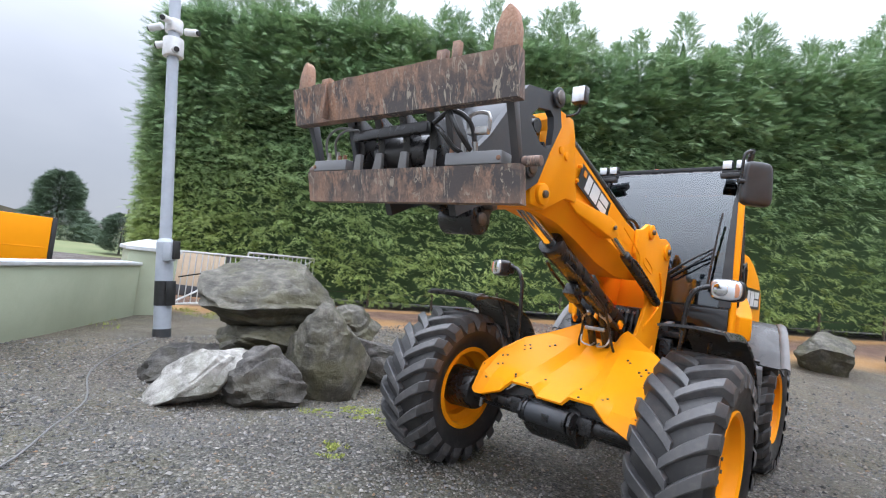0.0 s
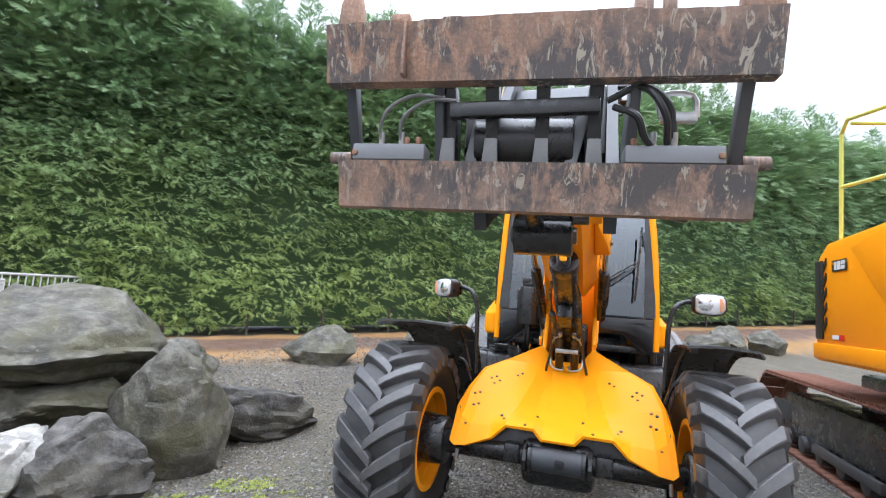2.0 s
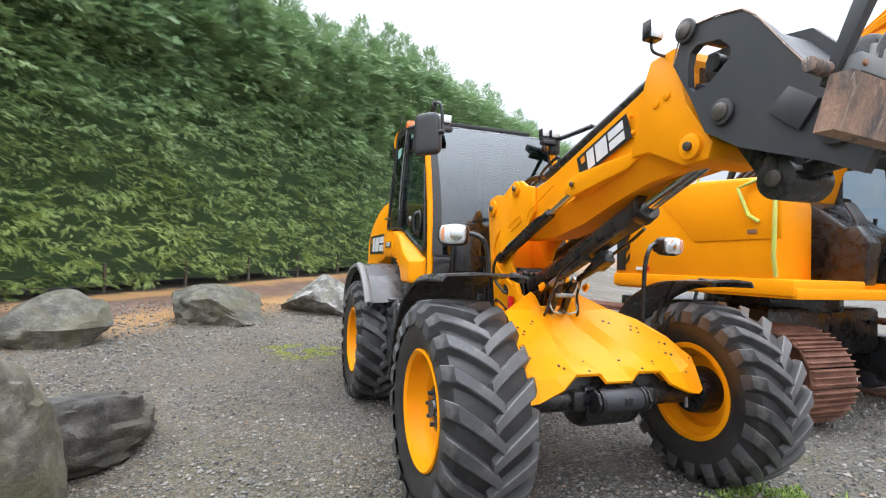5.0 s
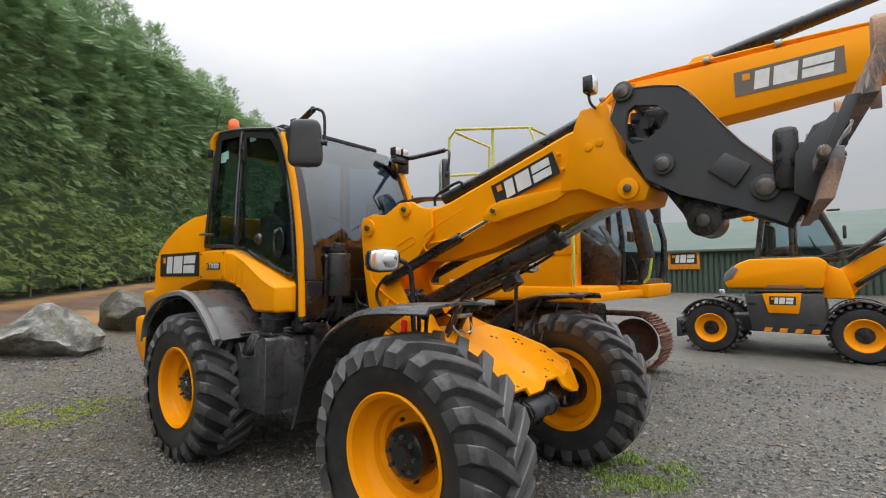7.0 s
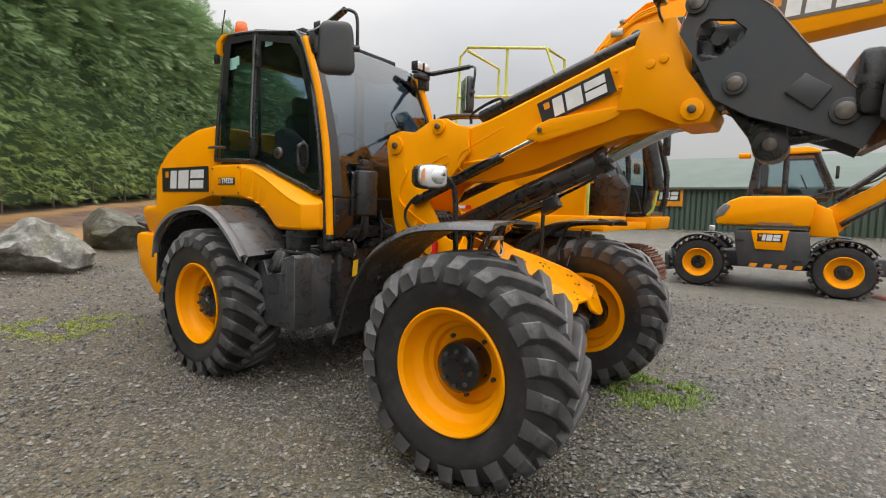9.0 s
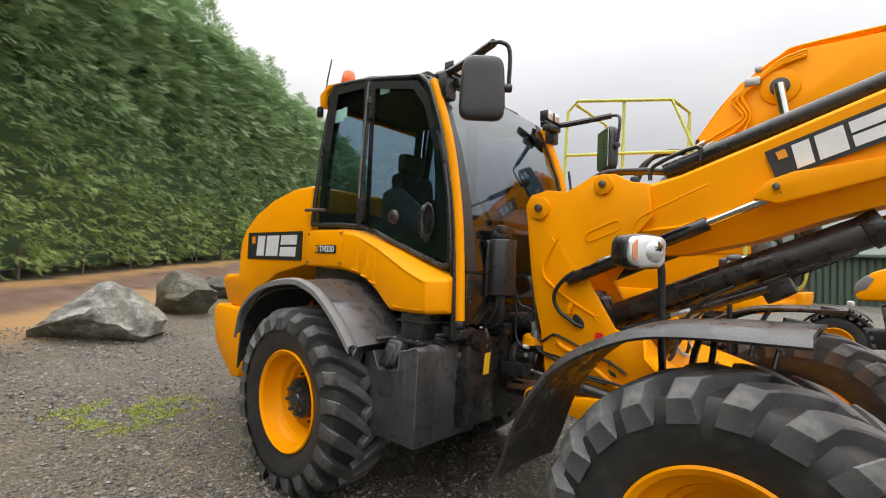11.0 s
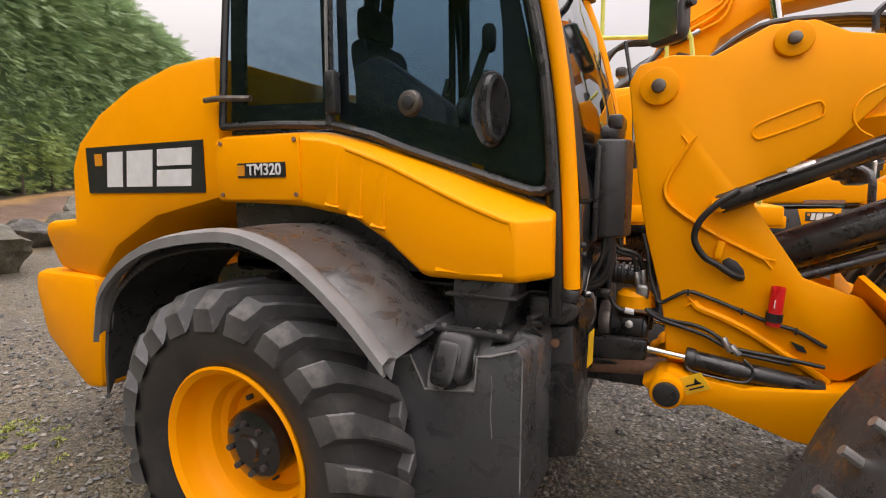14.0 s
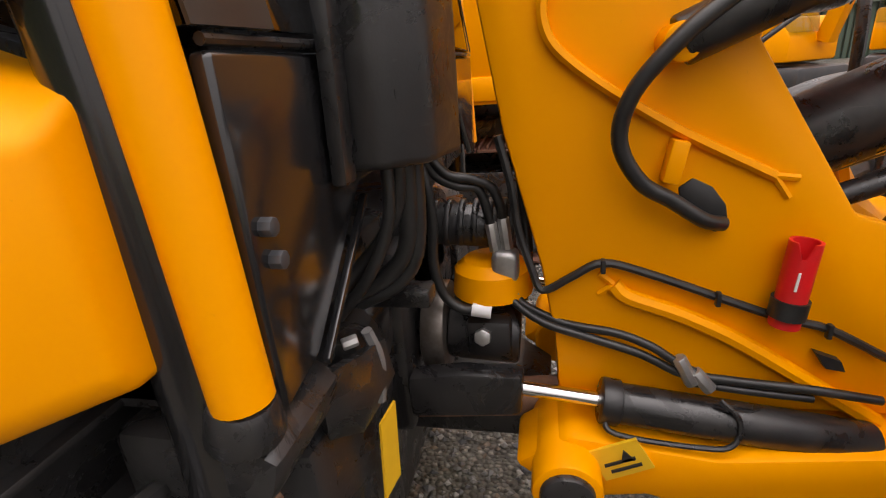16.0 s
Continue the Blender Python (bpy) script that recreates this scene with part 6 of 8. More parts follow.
# curved hose from the levelling ram into the tower slot
part("ram_hose", tube([(-0.262, 1.00, 1.545), (-0.27, 1.06, 1.50), (-0.265, 1.12, 1.43), (-0.255, 1.135, 1.36), (-0.245, 1.10, 1.295), (-0.238, 1.05, 1.262), (-0.23, 1.0, 1.228), (-0.21, 0.965, 1.215)], 0.0125, 12, 6), HOSE, hinge, "curved black hydraulic hose")
fitting((-0.262, 0.86, 1.603), (-0.262, 0.78, 1.635), 0.015)
part("hose_tie", prism([(1.054, 1.355), (1.029, 1.350), (1.041, 1.285), (1.066, 1.290)], -0.235, -0.205, 0.003), YELLOW, tower)
part("tower_slot", prism([(1.035, 1.275), (1.015, 1.29), (0.985, 1.275), (0.962, 1.245), (0.956, 1.215), (0.972, 1.20), (1.0, 1.21), (1.03, 1.25)], -0.2085, -0.2035, 0.002), INK, tower)
part("harness", tube([(-0.2, 1.32, 1.369), (-0.2, 1.299, 1.283), (-0.2, 1.29, 1.212), (-0.205, 1.267, 1.137), (-0.212, 1.247, 1.094), (-0.217, 1.198, 1.122), (-0.217, 1.146, 1.149), (-0.217, 1.069, 1.129), (-0.217, 0.959, 1.088), (-0.217, 0.86, 1.052), (-0.217, 0.787, 1.033), (-0.217, 0.695, 0.983)], 0.0075, 8, 5), HOSE, hinge, "thin cable along the tower")
for y, z in ((1.146, 1.146), (0.961, 1.088), (0.789, 1.033)):
    part("cable_tie", box((0.012, 0.008, 0.026), (-0.224, y, z), 0.002), HOSE, hinge)
for pts, r in (([(-0.2, 1.461, 1.40), (-0.2, 1.461, 1.352), (-0.2, 1.447, 1.287), (-0.2, 1.442, 1.214), (-0.2, 1.446, 1.136), (-0.2, 1.431, 1.078), (-0.2, 1.401, 1.048), (-0.2, 1.368, 1.043)], 0.010),
               ([(-0.21, 1.46, 1.42), (-0.2, 1.451, 1.351), (-0.19, 1.432, 1.304), (-0.18, 1.395, 1.281), (-0.17, 1.361, 1.272), (-0.165, 1.346, 1.233), (-0.16, 1.341, 1.199)], 0.009),
               ([(-0.21, 1.45, 1.42), (-0.2, 1.444, 1.354), (-0.19, 1.412, 1.305), (-0.18, 1.369, 1.293), (-0.17, 1.336, 1.275), (-0.165, 1.322, 1.240), (-0.16, 1.318, 1.21)], 0.009),
               ([(-0.17, 1.331, 1.101), (-0.18, 1.31, 1.064), (-0.205, 1.247, 1.025), (-0.225, 1.158, 1.005), (-0.235, 1.081, 0.985), (-0.24, 1.024, 0.957), (-0.24, 1.0, 0.947)], 0.008),
               ([(-0.17, 1.305, 1.077), (-0.18, 1.279, 1.047), (-0.205, 1.206, 1.024), (-0.225, 1.119, 1.018), (-0.235, 1.064, 1.001), (-0.24, 1.021, 0.974), (-0.24, 0.973, 0.945)], 0.008),
               ([(-0.24, 0.975, 0.945), (-0.24, 0.883, 0.936), (-0.24, 0.81, 0.93), (-0.24, 0.70, 0.915)], 0.008),
               ([(-0.24, 0.99, 0.932), (-0.242, 0.90, 0.922), (-0.24, 0.80, 0.912)], 0.007),
               ([(-0.42, 1.428, 1.40), (-0.42, 1.433, 1.325), (-0.42, 1.459, 1.269), (-0.42, 1.497, 1.227), (-0.44, 1.533, 1.187)], 0.011),
               ([(-0.41, 1.419, 1.40), (-0.41, 1.428, 1.266), (-0.41, 1.461, 1.21), (-0.42, 1.526, 1.173)], 0.013),
               ([(-0.40, 1.412, 1.40), (-0.40, 1.419, 1.254), (-0.40, 1.453, 1.193), (-0.41, 1.513, 1.164)], 0.013),
               ([(-0.43, 1.44, 1.40), (-0.435, 1.445, 1.30), (-0.44, 1.48, 1.22), (-0.45, 1.53, 1.16)], 0.009),
               ([(-0.05, 1.30, 1.36), (-0.06, 1.285, 1.22), (-0.10, 1.275, 1.13), (-0.12, 1.28, 1.06)], 0.010)):
    part("hydraulic_hose", tube(pts, r, 10, 6), HOSE, hinge, "black hydraulic hose", 60)
part("hose_block", pebble((0.045, 0.052, 0.062), (-0.165, 1.315, 1.124), 0.45), SILVER, hinge, "zinc hose block", 50)
fitting((-0.16, 1.341, 1.205), (-0.162, 1.333, 1.15), 0.012)
fitting((-0.16, 1.318, 1.215), (-0.162, 1.311, 1.155), 0.012)
fitting((-0.166, 1.322, 1.11), (-0.175, 1.326, 1.08), 0.011)
fitting((-0.166, 1.306, 1.10), (-0.175, 1.297, 1.065), 0.011)
fitting((-0.243, 1.018, 0.985), (-0.247, 0.992, 0.935), 0.0125)
fitting((-0.243, 0.99, 0.958), (-0.247, 0.962, 0.925), 0.0125)
part("white_sleeve", rod((-0.2, 1.378, 1.046), (-0.2, 1.342, 1.041), 0.0135, None, 12), WHITE, hinge, "white hose sleeve")
part("hose_bracket", box((0.05, 0.10, 0.03), (-0.33, 1.47, 1.14), 0.006), BLACK, hinge)
part("pillar_foot", rod((-0.714, 1.502, 1.226), (-0.712, 1.508, 1.185), 0.030, 0.037, 20, 0.006), PLASTIC, cab, "black rubber pillar foot")
part("cab_mount", prism([(1.64, 1.10), (1.53, 1.095), (1.485, 1.12), (1.47, 1.165), (1.50, 1.185), (1.64, 1.19)], -0.73, -0.58, 0.014), PLASTIC, loader, "black cab mount")
part("mount_plate", sheet([[(-0.62, 1.50, 1.175), (-0.54, 1.475, 1.16), (-0.47, 1.47, 1.14)], [(-0.60, 1.50, 1.13), (-0.54, 1.47, 1.10), (-0.46, 1.465, 1.08)], [(-0.58, 1.51, 1.07), (-0.53, 1.49, 1.04), (-0.46, 1.49, 1.03)]], 0.012), PLASTIC, loader, "curved black plate over the hinge")
part("plate_rib", tube([(-0.50, 1.47, 1.17), (-0.49, 1.462, 1.12), (-0.485, 1.47, 1.05)], 0.008, 6, 4), GREYEDGE, loader)
part("mount_bolt", rod((-0.545, 1.485, 1.175), (-0.535, 1.468, 1.178), 0.008, None, 8, 0.002), SILVER, loader)
part("edge_strip", prism([(-0.605, 1.195), (-0.43, 1.335), (-0.427, 1.325), (-0.602, 1.186)], 1.472, 1.482, 0.002, None, "y"), GLOSSY, loader, "glossy edge below the front panel")
for dz in (0.0, 0.035, 0.07):
    part("mount_hose", tube([(-0.80, 1.62, 1.10 + dz * 0.4), (-0.74, 1.60, 1.06 + dz), (-0.70, 1.62, 1.03 + dz)], 0.012, 8, 4), HOSE, loader)
# red lamp-guard tube strapped to the tower
tb = lathe([(0.020, 0.078), (0.025, 0.078), (0.025, 0.04), (0.025, -0.08), (0.022, -0.08), (0.020, 0.04)], 28, None, True, "z")
for v in tb.verts:
    if v.co.z > 0.06:
        v.co.z -= 0.034 * max(0.0, 1 - abs(math.atan2(v.co.y, -v.co.x) - 0.35) / 0.55)
rt = part("red_tube", tb, RED, loader, "red plastic tube strapped to the tower", 40)
part("pale_scratch", box((0.002, 0.004, 0.034), (-0.0235, 0.009, 0.012), 0), WHITE, rt)
rt.matrix_basis = pose(-0.234, 0.857, 1.122, 4, 0, 0) @ Matrix.Scale(0.92, 4)
part("tube_strap", lathe([(0.0262, 0.017), (0.030, 0.017), (0.030, -0.017), (0.0262, -0.017)], 20, None, True, "z"), HOSE, rt, "", 40).matrix_basis = pose(0, 0, -0.045)
part("tower_hole", prism([(0.80, 0.99), (0.76, 0.975), (0.75, 0.955), (0.78, 0.96)], -0.222, -0.206, 0), INK, tower, "", 0)


# ---- boulders ----
def rock(at, size, seed, material, label, turn=(0, 0, 0), facets=13, group=""):
    soft = "rounded" in label
    me = stone_mesh(seed, size, 0.045 if soft else 0.075, facets, 5 if group == PILE else 4, (0.80, 1.02) if soft else (0.58, 0.88))
    ob = part("boulder", me, material, None, "", 30)
    ob.matrix_basis = pose(*at, *turn)
    return tagged(ob, label, "rock", group)


PILE = "heap of boulders"
for at, size, seed, m, label, turn in (
    ((-4.50, 0.30, 0.90), (1.02, 0.70, 0.44), 3, ROCK, "large mossy grey boulder lying across the top of the heap", (4, 8, 49)),
    ((-3.64, 0.54, 0.22), (0.55, 0.45, 0.60), 6, ROCK, "big rounded mossy boulder leaning in the heap", (10, 0, 40)),
    ((-4.58, 0.08, 0.36), (0.62, 0.52, 0.30), 12, ROCK, "grey boulder wedged under the top boulder", (0, 6, 50)),
    ((-3.62, -0.24, 0.06), (0.48, 0.42, 0.42), 17, ROCK_DARK, "dark wet boulder at the foot of the heap", (0, -8, 30)),
    ((-3.86, -0.88, 0.06), (0.54, 0.37, 0.27), 29, ROCK_PALE, "pale lichen-white slab leaning at the foot of the heap", (22, -34, 44)),
    ((-4.72, -0.60, 0.04), (0.56, 0.42, 0.30), 27, ROCK_DARK, "dark boulder at the end of the heap", (0, -18, 40)),
    ((-3.42, 1.48, 0.12), (0.84, 0.36, 0.40), 33, ROCK_DARK, "long dark split boulder beside the heap", (0, 6, 74)),
    ((-4.85, 1.95, 0.40), (0.44, 0.40, 0.36), 41, ROCK, "grey boulder behind the heap", (0, 0, 70)),
    ((-4.40, 0.80, 0.22), (0.55, 0.50, 0.42), 47, ROCK_DARK, "dark boulder inside the heap", (0, 0, 0)),
):
    rock(at, size, seed, m, label, turn, 12 if "rounded" in label else 11, PILE)
ROW = "boulders along the track"
for x, y, size, seed, m, turn in ((-4.72, 5.2, (0.60, 0.50, 0.48), 51, ROCK, 30), (-3.0, 6.7, (0.85, 0.58, 0.46), 55, ROCK, 20), (-0.95, 8.1, (0.86, 0.62, 0.46), 59, ROCK_LICHEN, 35), (0.75, 9.75, (0.72, 0.60, 0.50), 63, ROCK, 60),
                                  (2.1, 11.5, (0.55, 0.45, 0.30), 67, ROCK_DARK, 20), (3.1, 12.1, (0.62, 0.5, 0.42), 71, ROCK, 45), (4.0, 13.0, (0.6, 0.5, 0.42), 75, ROCK, 10), (5.3, 14.2, (0.9, 0.55, 0.42), 79, ROCK, 40)):
    rock((x, y, ground_z(x, y) + size[2] * 0.42), (size[0] * 0.95, size[1], size[2] * 1.22), seed, m, "angular grey boulder lying at the edge of the track", (0, 0, turn), 12, ROW)


# ---- conifer hedge ----
def leaf_material():
    k = Mat("conifer_leaf")
    big, mid = k.noise(0.55, 4, 0.6), k.noise(2.6, 4, 0.6)
    isl = k.island()
    col = k.ramp(isl, [(0.0, (0.15, 0.235, 0.10)), (0.5, (0.262, 0.372, 0.145)), (1.0, (0.385, 0.485, 0.19))])
    col = k.mix(k.ramp(mid, [(0.42, 0.0), (0.66, 0.55)]), col, (0.385, 0.475, 0.12))
    col = k.mix(k.ramp(big, [(0.35, 0.0), (0.65, 0.45)]), col, (0.135, 0.252, 0.125))
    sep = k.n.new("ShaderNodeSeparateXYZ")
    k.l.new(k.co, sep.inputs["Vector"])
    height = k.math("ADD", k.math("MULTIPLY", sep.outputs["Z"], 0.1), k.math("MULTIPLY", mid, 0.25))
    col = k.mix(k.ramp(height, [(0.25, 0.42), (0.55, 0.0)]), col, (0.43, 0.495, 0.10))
    # bluish sky reflection on the upper leaves, mixed into their colour by height
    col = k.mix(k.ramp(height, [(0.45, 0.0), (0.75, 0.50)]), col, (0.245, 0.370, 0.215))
    k.end(col, 0.45, 0, None, Specular_IOR_Level=0.42)
    thin = k.n.new("ShaderNodeBsdfTranslucent")
    k.l.new(col, thin.inputs["Color"])
    mixed = k.n.new("ShaderNodeMixShader")
    mixed.inputs[0].default_value = 0.20
    k.l.new(k.b.outputs[0], mixed.inputs[1])
    k.l.new(thin.outputs[0], mixed.inputs[2])
    k.l.new(mixed.outputs[0], k.n["Material Output"].inputs["Surface"])
    return k.m


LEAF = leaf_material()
# dark green with the hedge's inner shade put into the colour
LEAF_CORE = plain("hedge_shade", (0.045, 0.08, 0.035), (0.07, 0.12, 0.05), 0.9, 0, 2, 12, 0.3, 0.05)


def spray_template(pairs=6):
    """A drooping conifer spray in its own plane: a stalk with pointed side leaves; x across, y along."""
    v, f = [], []
    for i in range(pairs):
        t = i / pairs
        ln = (0.34 * math.sin(math.pi * (0.2 + 0.76 * t)) + 0.05) * (1.0 if i % 2 else 0.74)
        for sx in (-1, 1):
            k = len(v)
            v += [(0.0, t, -0.16 * t * t), (0.0, t + 0.105, -0.16 * (t + 0.105) ** 2), (sx * ln, t + 0.36, -0.16 * t * t - 0.12 * ln)]
            f.append((k, k + 1, k + 2) if sx > 0 else (k + 1, k, k + 2))
    return np.array(v), f


def sprays(name, pos, along_dir, side_dir, size, material, parent, label=""):
    """Many sprays as one mesh; arrays of base points, directions and sizes."""
    tv, tf = spray_template()
    n, m = len(pos), len(tv)
    up = np.cross(side_dir, along_dir)
    verts = pos[:, None, :] + size[:, None, None] * (tv[None, :, 0:1] * side_dir[:, None, :] + tv[None, :, 1:2] * along_dir[:, None, :] + tv[None, :, 2:3] * up[:, None, :])
    tris = (np.arange(n)[:, None, None] * m + np.array(tf)[None]).reshape(-1, 3)
    me = bpy.data.meshes.new(name)
    me.vertices.add(n * m)
    me.vertices.foreach_set("co", verts.reshape(-1).astype(np.float32))
    me.loops.add(len(tris) * 3)
    me.loops.foreach_set("vertex_index", tris.reshape(-1).astype(np.int32))
    me.polygons.add(len(tris))
    me.polygons.foreach_set("loop_start", np.arange(len(tris), dtype=np.int32) * 3)
    me.update(calc_edges=True)
    me.materials.append(material)
    ob = new(name, me)
    ob.parent = parent
    return tagged(ob, label, kind="stuff")


def unit(a):
    return a / np.linalg.norm(a, axis=1, keepdims=True)


S0, S1, FACE, TALL = -11.5, 50.0, 11.0, 9.0
hedge = thing("conifer_hedge", "tall dark green clipped conifer hedge with ragged pointed tops", "hedge")


def tall_at(s):
    """Height of the clipped face: higher at the road end, lower in the middle."""
    return TALL - 0.2 + 0.55 * ease((1.0 - s) / 4.5) + 0.9 * ease((s - 9.5) / 6)


UP = np.array([0.0, 0.0, 1.0])
OUTWARD, TANGENT = np.array([HS, -HC, 0.0]), np.array([HC, HS, 0.0])


def hedge_noise(s, z):
    return np.array([noise.noise((a * 0.5, b * 0.7, 7.0)) * 0.30 + noise.noise((a * 1.6, b * 2.3, 3.0)) * 0.15 for a, b in zip(s, z)])


def fronds(rng, tip, way, reach, count, droop=0.35):
    """Flat fans of sprays, one fan at each branch tip: they lie level and bow down at the rim."""
    n = len(tip)
    side = unit(np.cross(way, UP[None] + 0.22 * rng.standard_normal((n, 3))))
    lift = np.cross(side, way)
    P, W, Sd, Z = [], [], [], []
    for _ in range(count):
        u, v = rng.random(n) * 1.05 - 0.45, 0.42 * rng.standard_normal(n)
        sag = -droop * (np.maximum(u, 0) ** 2 + 0.7 * v * v) + 0.07 * rng.standard_normal(n)
        P.append(tip + reach[:, None] * (u[:, None] * way + v[:, None] * side + sag[:, None] * lift))
        w = unit(way * (0.9 + 0.2 * rng.standard_normal(n))[:, None] + side * (1.25 * v + 0.35 * rng.standard_normal(n))[:, None] + lift * (-droop * 0.9 * np.maximum(u, 0) + 0.24 * rng.standard_normal(n))[:, None])
        W.append(w)
        Sd.append(unit(np.cross(w, lift + 0.38 * rng.standard_normal((n, 3)))))
        Z.append(reach * (0.36 + 0.30 * rng.random(n)))
    return np.concatenate(P), np.concatenate(W), np.concatenate(Sd), np.concatenate(Z)


def hedge_face():
    """Layered branch tips over the whole face: close-clipped low down, longer and looser above."""
    rng = np.random.default_rng(5)
    n = 13500
    s = S0 + (S1 - S0) * rng.random(n) ** 2.1
    full = np.array([tall_at(a) for a in s])
    h = (full - 0.5) * rng.random(n) ** 0.92
    gap = np.array([noise.noise((a * 1.1, b * 1.9, 21.0)) + 0.5 * noise.noise((a * 3.0, b * 4.0, 4.0)) for a, b in zip(s, h)])
    keep = gap < 0.50
    s, h, full = s[keep], h[keep], full[keep]
    n = len(s)
    loose = np.clip((h - 3.6) / 3.2, 0, 1)
    column = np.array([math.cos(2 * math.pi * (a / 1.55 + 0.25 * noise.noise((a * 0.4, 2.0, 0.0)))) for a in s])
    bulge = hedge_noise(s, h) + 0.26 * loose * column
    lean = 0.75 * np.clip((h - 4.0) / 4.5, 0, 1)
    end = np.clip((S0 + 1.6 - s) / 1.6, 0, 1)
    skirt = np.clip((0.5 - h) / 0.5, 0, 1)
    d = FACE - bulge + lean + 0.16 * rng.random(n) + end**2 * 2.2 + 0.4 * skirt * rng.random(n)
    base = np.array([ground_z(*along(a, FACE)) for a in s])
    tip = np.stack([s * HC - d * HS, s * HS + d * HC, base + 0.16 + h], 1)
    rise = -0.24 + 0.30 * loose + 0.16 * rng.standard_normal(n)
    way = unit(OUTWARD[None] * (0.85 + 0.2 * rng.standard_normal(n))[:, None] + TANGENT[None] * (0.35 + 0.55 * rng.standard_normal(n))[:, None] + UP[None] * rise[:, None])
    reach = (0.21 + 0.15 * rng.random(n)) * (1 + 1.0 * loose) * (1 + np.clip((s - 12) / 30, 0, 1) * 0.9)
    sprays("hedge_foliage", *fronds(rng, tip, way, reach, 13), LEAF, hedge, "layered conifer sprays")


def hedge_tops():
    """A row of pointed conifers: tiers of rising branches round a leader and a dense heart, dark for inner shade."""
    rng = np.random.default_rng(9)
    T, W, R = [], [], []
    s = S0 + 1.2
    while s < S1:
        x0, y0 = along(s, FACE + 1.15 + 0.45 * rng.random())
        base = ground_z(*along(s, FACE))
        big = rng.random() ** 1.3
        top = base + tall_at(s) + 0.2 + 1.35 * big
        lowz = base + tall_at(s) - 3.0
        wide = (1.25 + 0.35 * rng.random()) * (0.75 + 0.35 * big)
        k = int((215 + 45 * rng.random()) * (1.0 if s < 18 else 0.7))
        t = ((np.arange(k) + rng.random(k)) / k) ** 0.75
        a = np.arange(k) * 2.4 + 0.6 * rng.random(k)
        r = wide * ((1 - t) ** 0.72) * (0.35 + 0.65 * rng.random(k)) + 0.01
        lean = 0.18 * (rng.random() - 0.5)
        z = lowz + (top - lowz) * t
        T.append(np.stack([x0 + r * np.cos(a) * 0.8 + lean * t * HC, y0 + r * np.sin(a) * 0.8 + lean * t * HS, z], 1))
        W.append(np.stack([np.cos(a), np.sin(a), 0.30 + 1.5 * t**2.2 + 0.2 * rng.standard_normal(k)], 1))
        R.append((0.30 + 0.30 * rng.random(k)) * (1.15 - 0.60 * t))
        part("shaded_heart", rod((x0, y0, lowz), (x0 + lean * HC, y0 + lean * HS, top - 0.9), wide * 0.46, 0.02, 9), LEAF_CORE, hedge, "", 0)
        s += (0.42 + 0.62 * rng.random()) * (1.0 if s < 18 else 1.7)
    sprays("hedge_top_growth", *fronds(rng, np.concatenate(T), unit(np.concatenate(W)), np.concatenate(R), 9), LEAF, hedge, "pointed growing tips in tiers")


hedge_face()
hedge_tops()


# solid dark core in place of the shade between the sprays
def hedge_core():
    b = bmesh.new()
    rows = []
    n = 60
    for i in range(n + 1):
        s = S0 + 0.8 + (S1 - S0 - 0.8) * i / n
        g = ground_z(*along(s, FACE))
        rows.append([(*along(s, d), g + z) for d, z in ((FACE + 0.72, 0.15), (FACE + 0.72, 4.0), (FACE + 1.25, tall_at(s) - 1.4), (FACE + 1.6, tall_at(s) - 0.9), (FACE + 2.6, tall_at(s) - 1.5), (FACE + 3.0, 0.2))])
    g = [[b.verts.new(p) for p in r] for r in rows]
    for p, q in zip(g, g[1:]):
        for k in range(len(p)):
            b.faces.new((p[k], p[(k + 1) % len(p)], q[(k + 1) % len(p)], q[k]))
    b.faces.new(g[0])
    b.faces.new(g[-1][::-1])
    part("hedge_core", b, LEAF_CORE, hedge, "dark core standing in for the shade inside the hedge", 0)


hedge_core()

# trunks and wire fence at the hedge foot
WOOD = plain("weathered_post", (0.06, 0.045, 0.032), (0.11, 0.09, 0.07), 0.85, 0, 6, 60, 0.4, 0.004)
fence = thing("wire_fence", "low weathered post and wire fence under the hedge foot", "fence")
s = -7.0
prev = None
while s < 40:
    x, y = along(s, FACE + 0.08)
    z = ground_z(x, y)
    b = box((0.06, 0.06, 0.75), (0, 0, 0.30), 0.008)
    p = part("post", b, WOOD, fence, "", 0)
    p.matrix_basis = pose(x, y, z, 0, 0, 41)
    if prev:
        for h in (0.22, 0.45):
            part("rail", tube([(prev[0], prev[1], prev[2] + h), ((prev[0] + x) / 2, (prev[1] + y) / 2, (prev[2] + z) / 2 + h - 0.02), (x, y, z + h)], 0.006, 5, 2), WOOD, fence, "", 0)
    prev = (x, y, z)
    s += 1.9

# ---- wall, pillar, gates and camera pole ----
RENDERED = plain("pale_green_render", (0.42, 0.46, 0.33), (0.34, 0.37, 0.26), 0.8, 0, 1.2, 40, 0.3, 0.004)
COPING = plain("painted_coping", (0.62, 0.64, 0.64), (0.45, 0.46, 0.46), 0.7, 0, 3, 60, 0.2, 0.003)
POLE = plain("galvanised_pole", (0.46, 0.49, 0.54), (0.38, 0.41, 0.46), 0.5, 0.2, 5, 90, 0.1, 0.002)
GATE = plain("white_gate_paint", (0.66, 0.68, 0.69), (0.5, 0.5, 0.5), 0.5, 0, 9, 80, 0.1, 0.002)


def wall_run(p, q):
    d = Vector((q[0] - p[0], q[1] - p[1], 0))
    m = Matrix.Translation((*((Vector(p) + Vector(q)) / 2)[:2], 0)) @ Matrix.Rotation(math.atan2(d.y, d.x), 4, "Z")
    return d.length, m


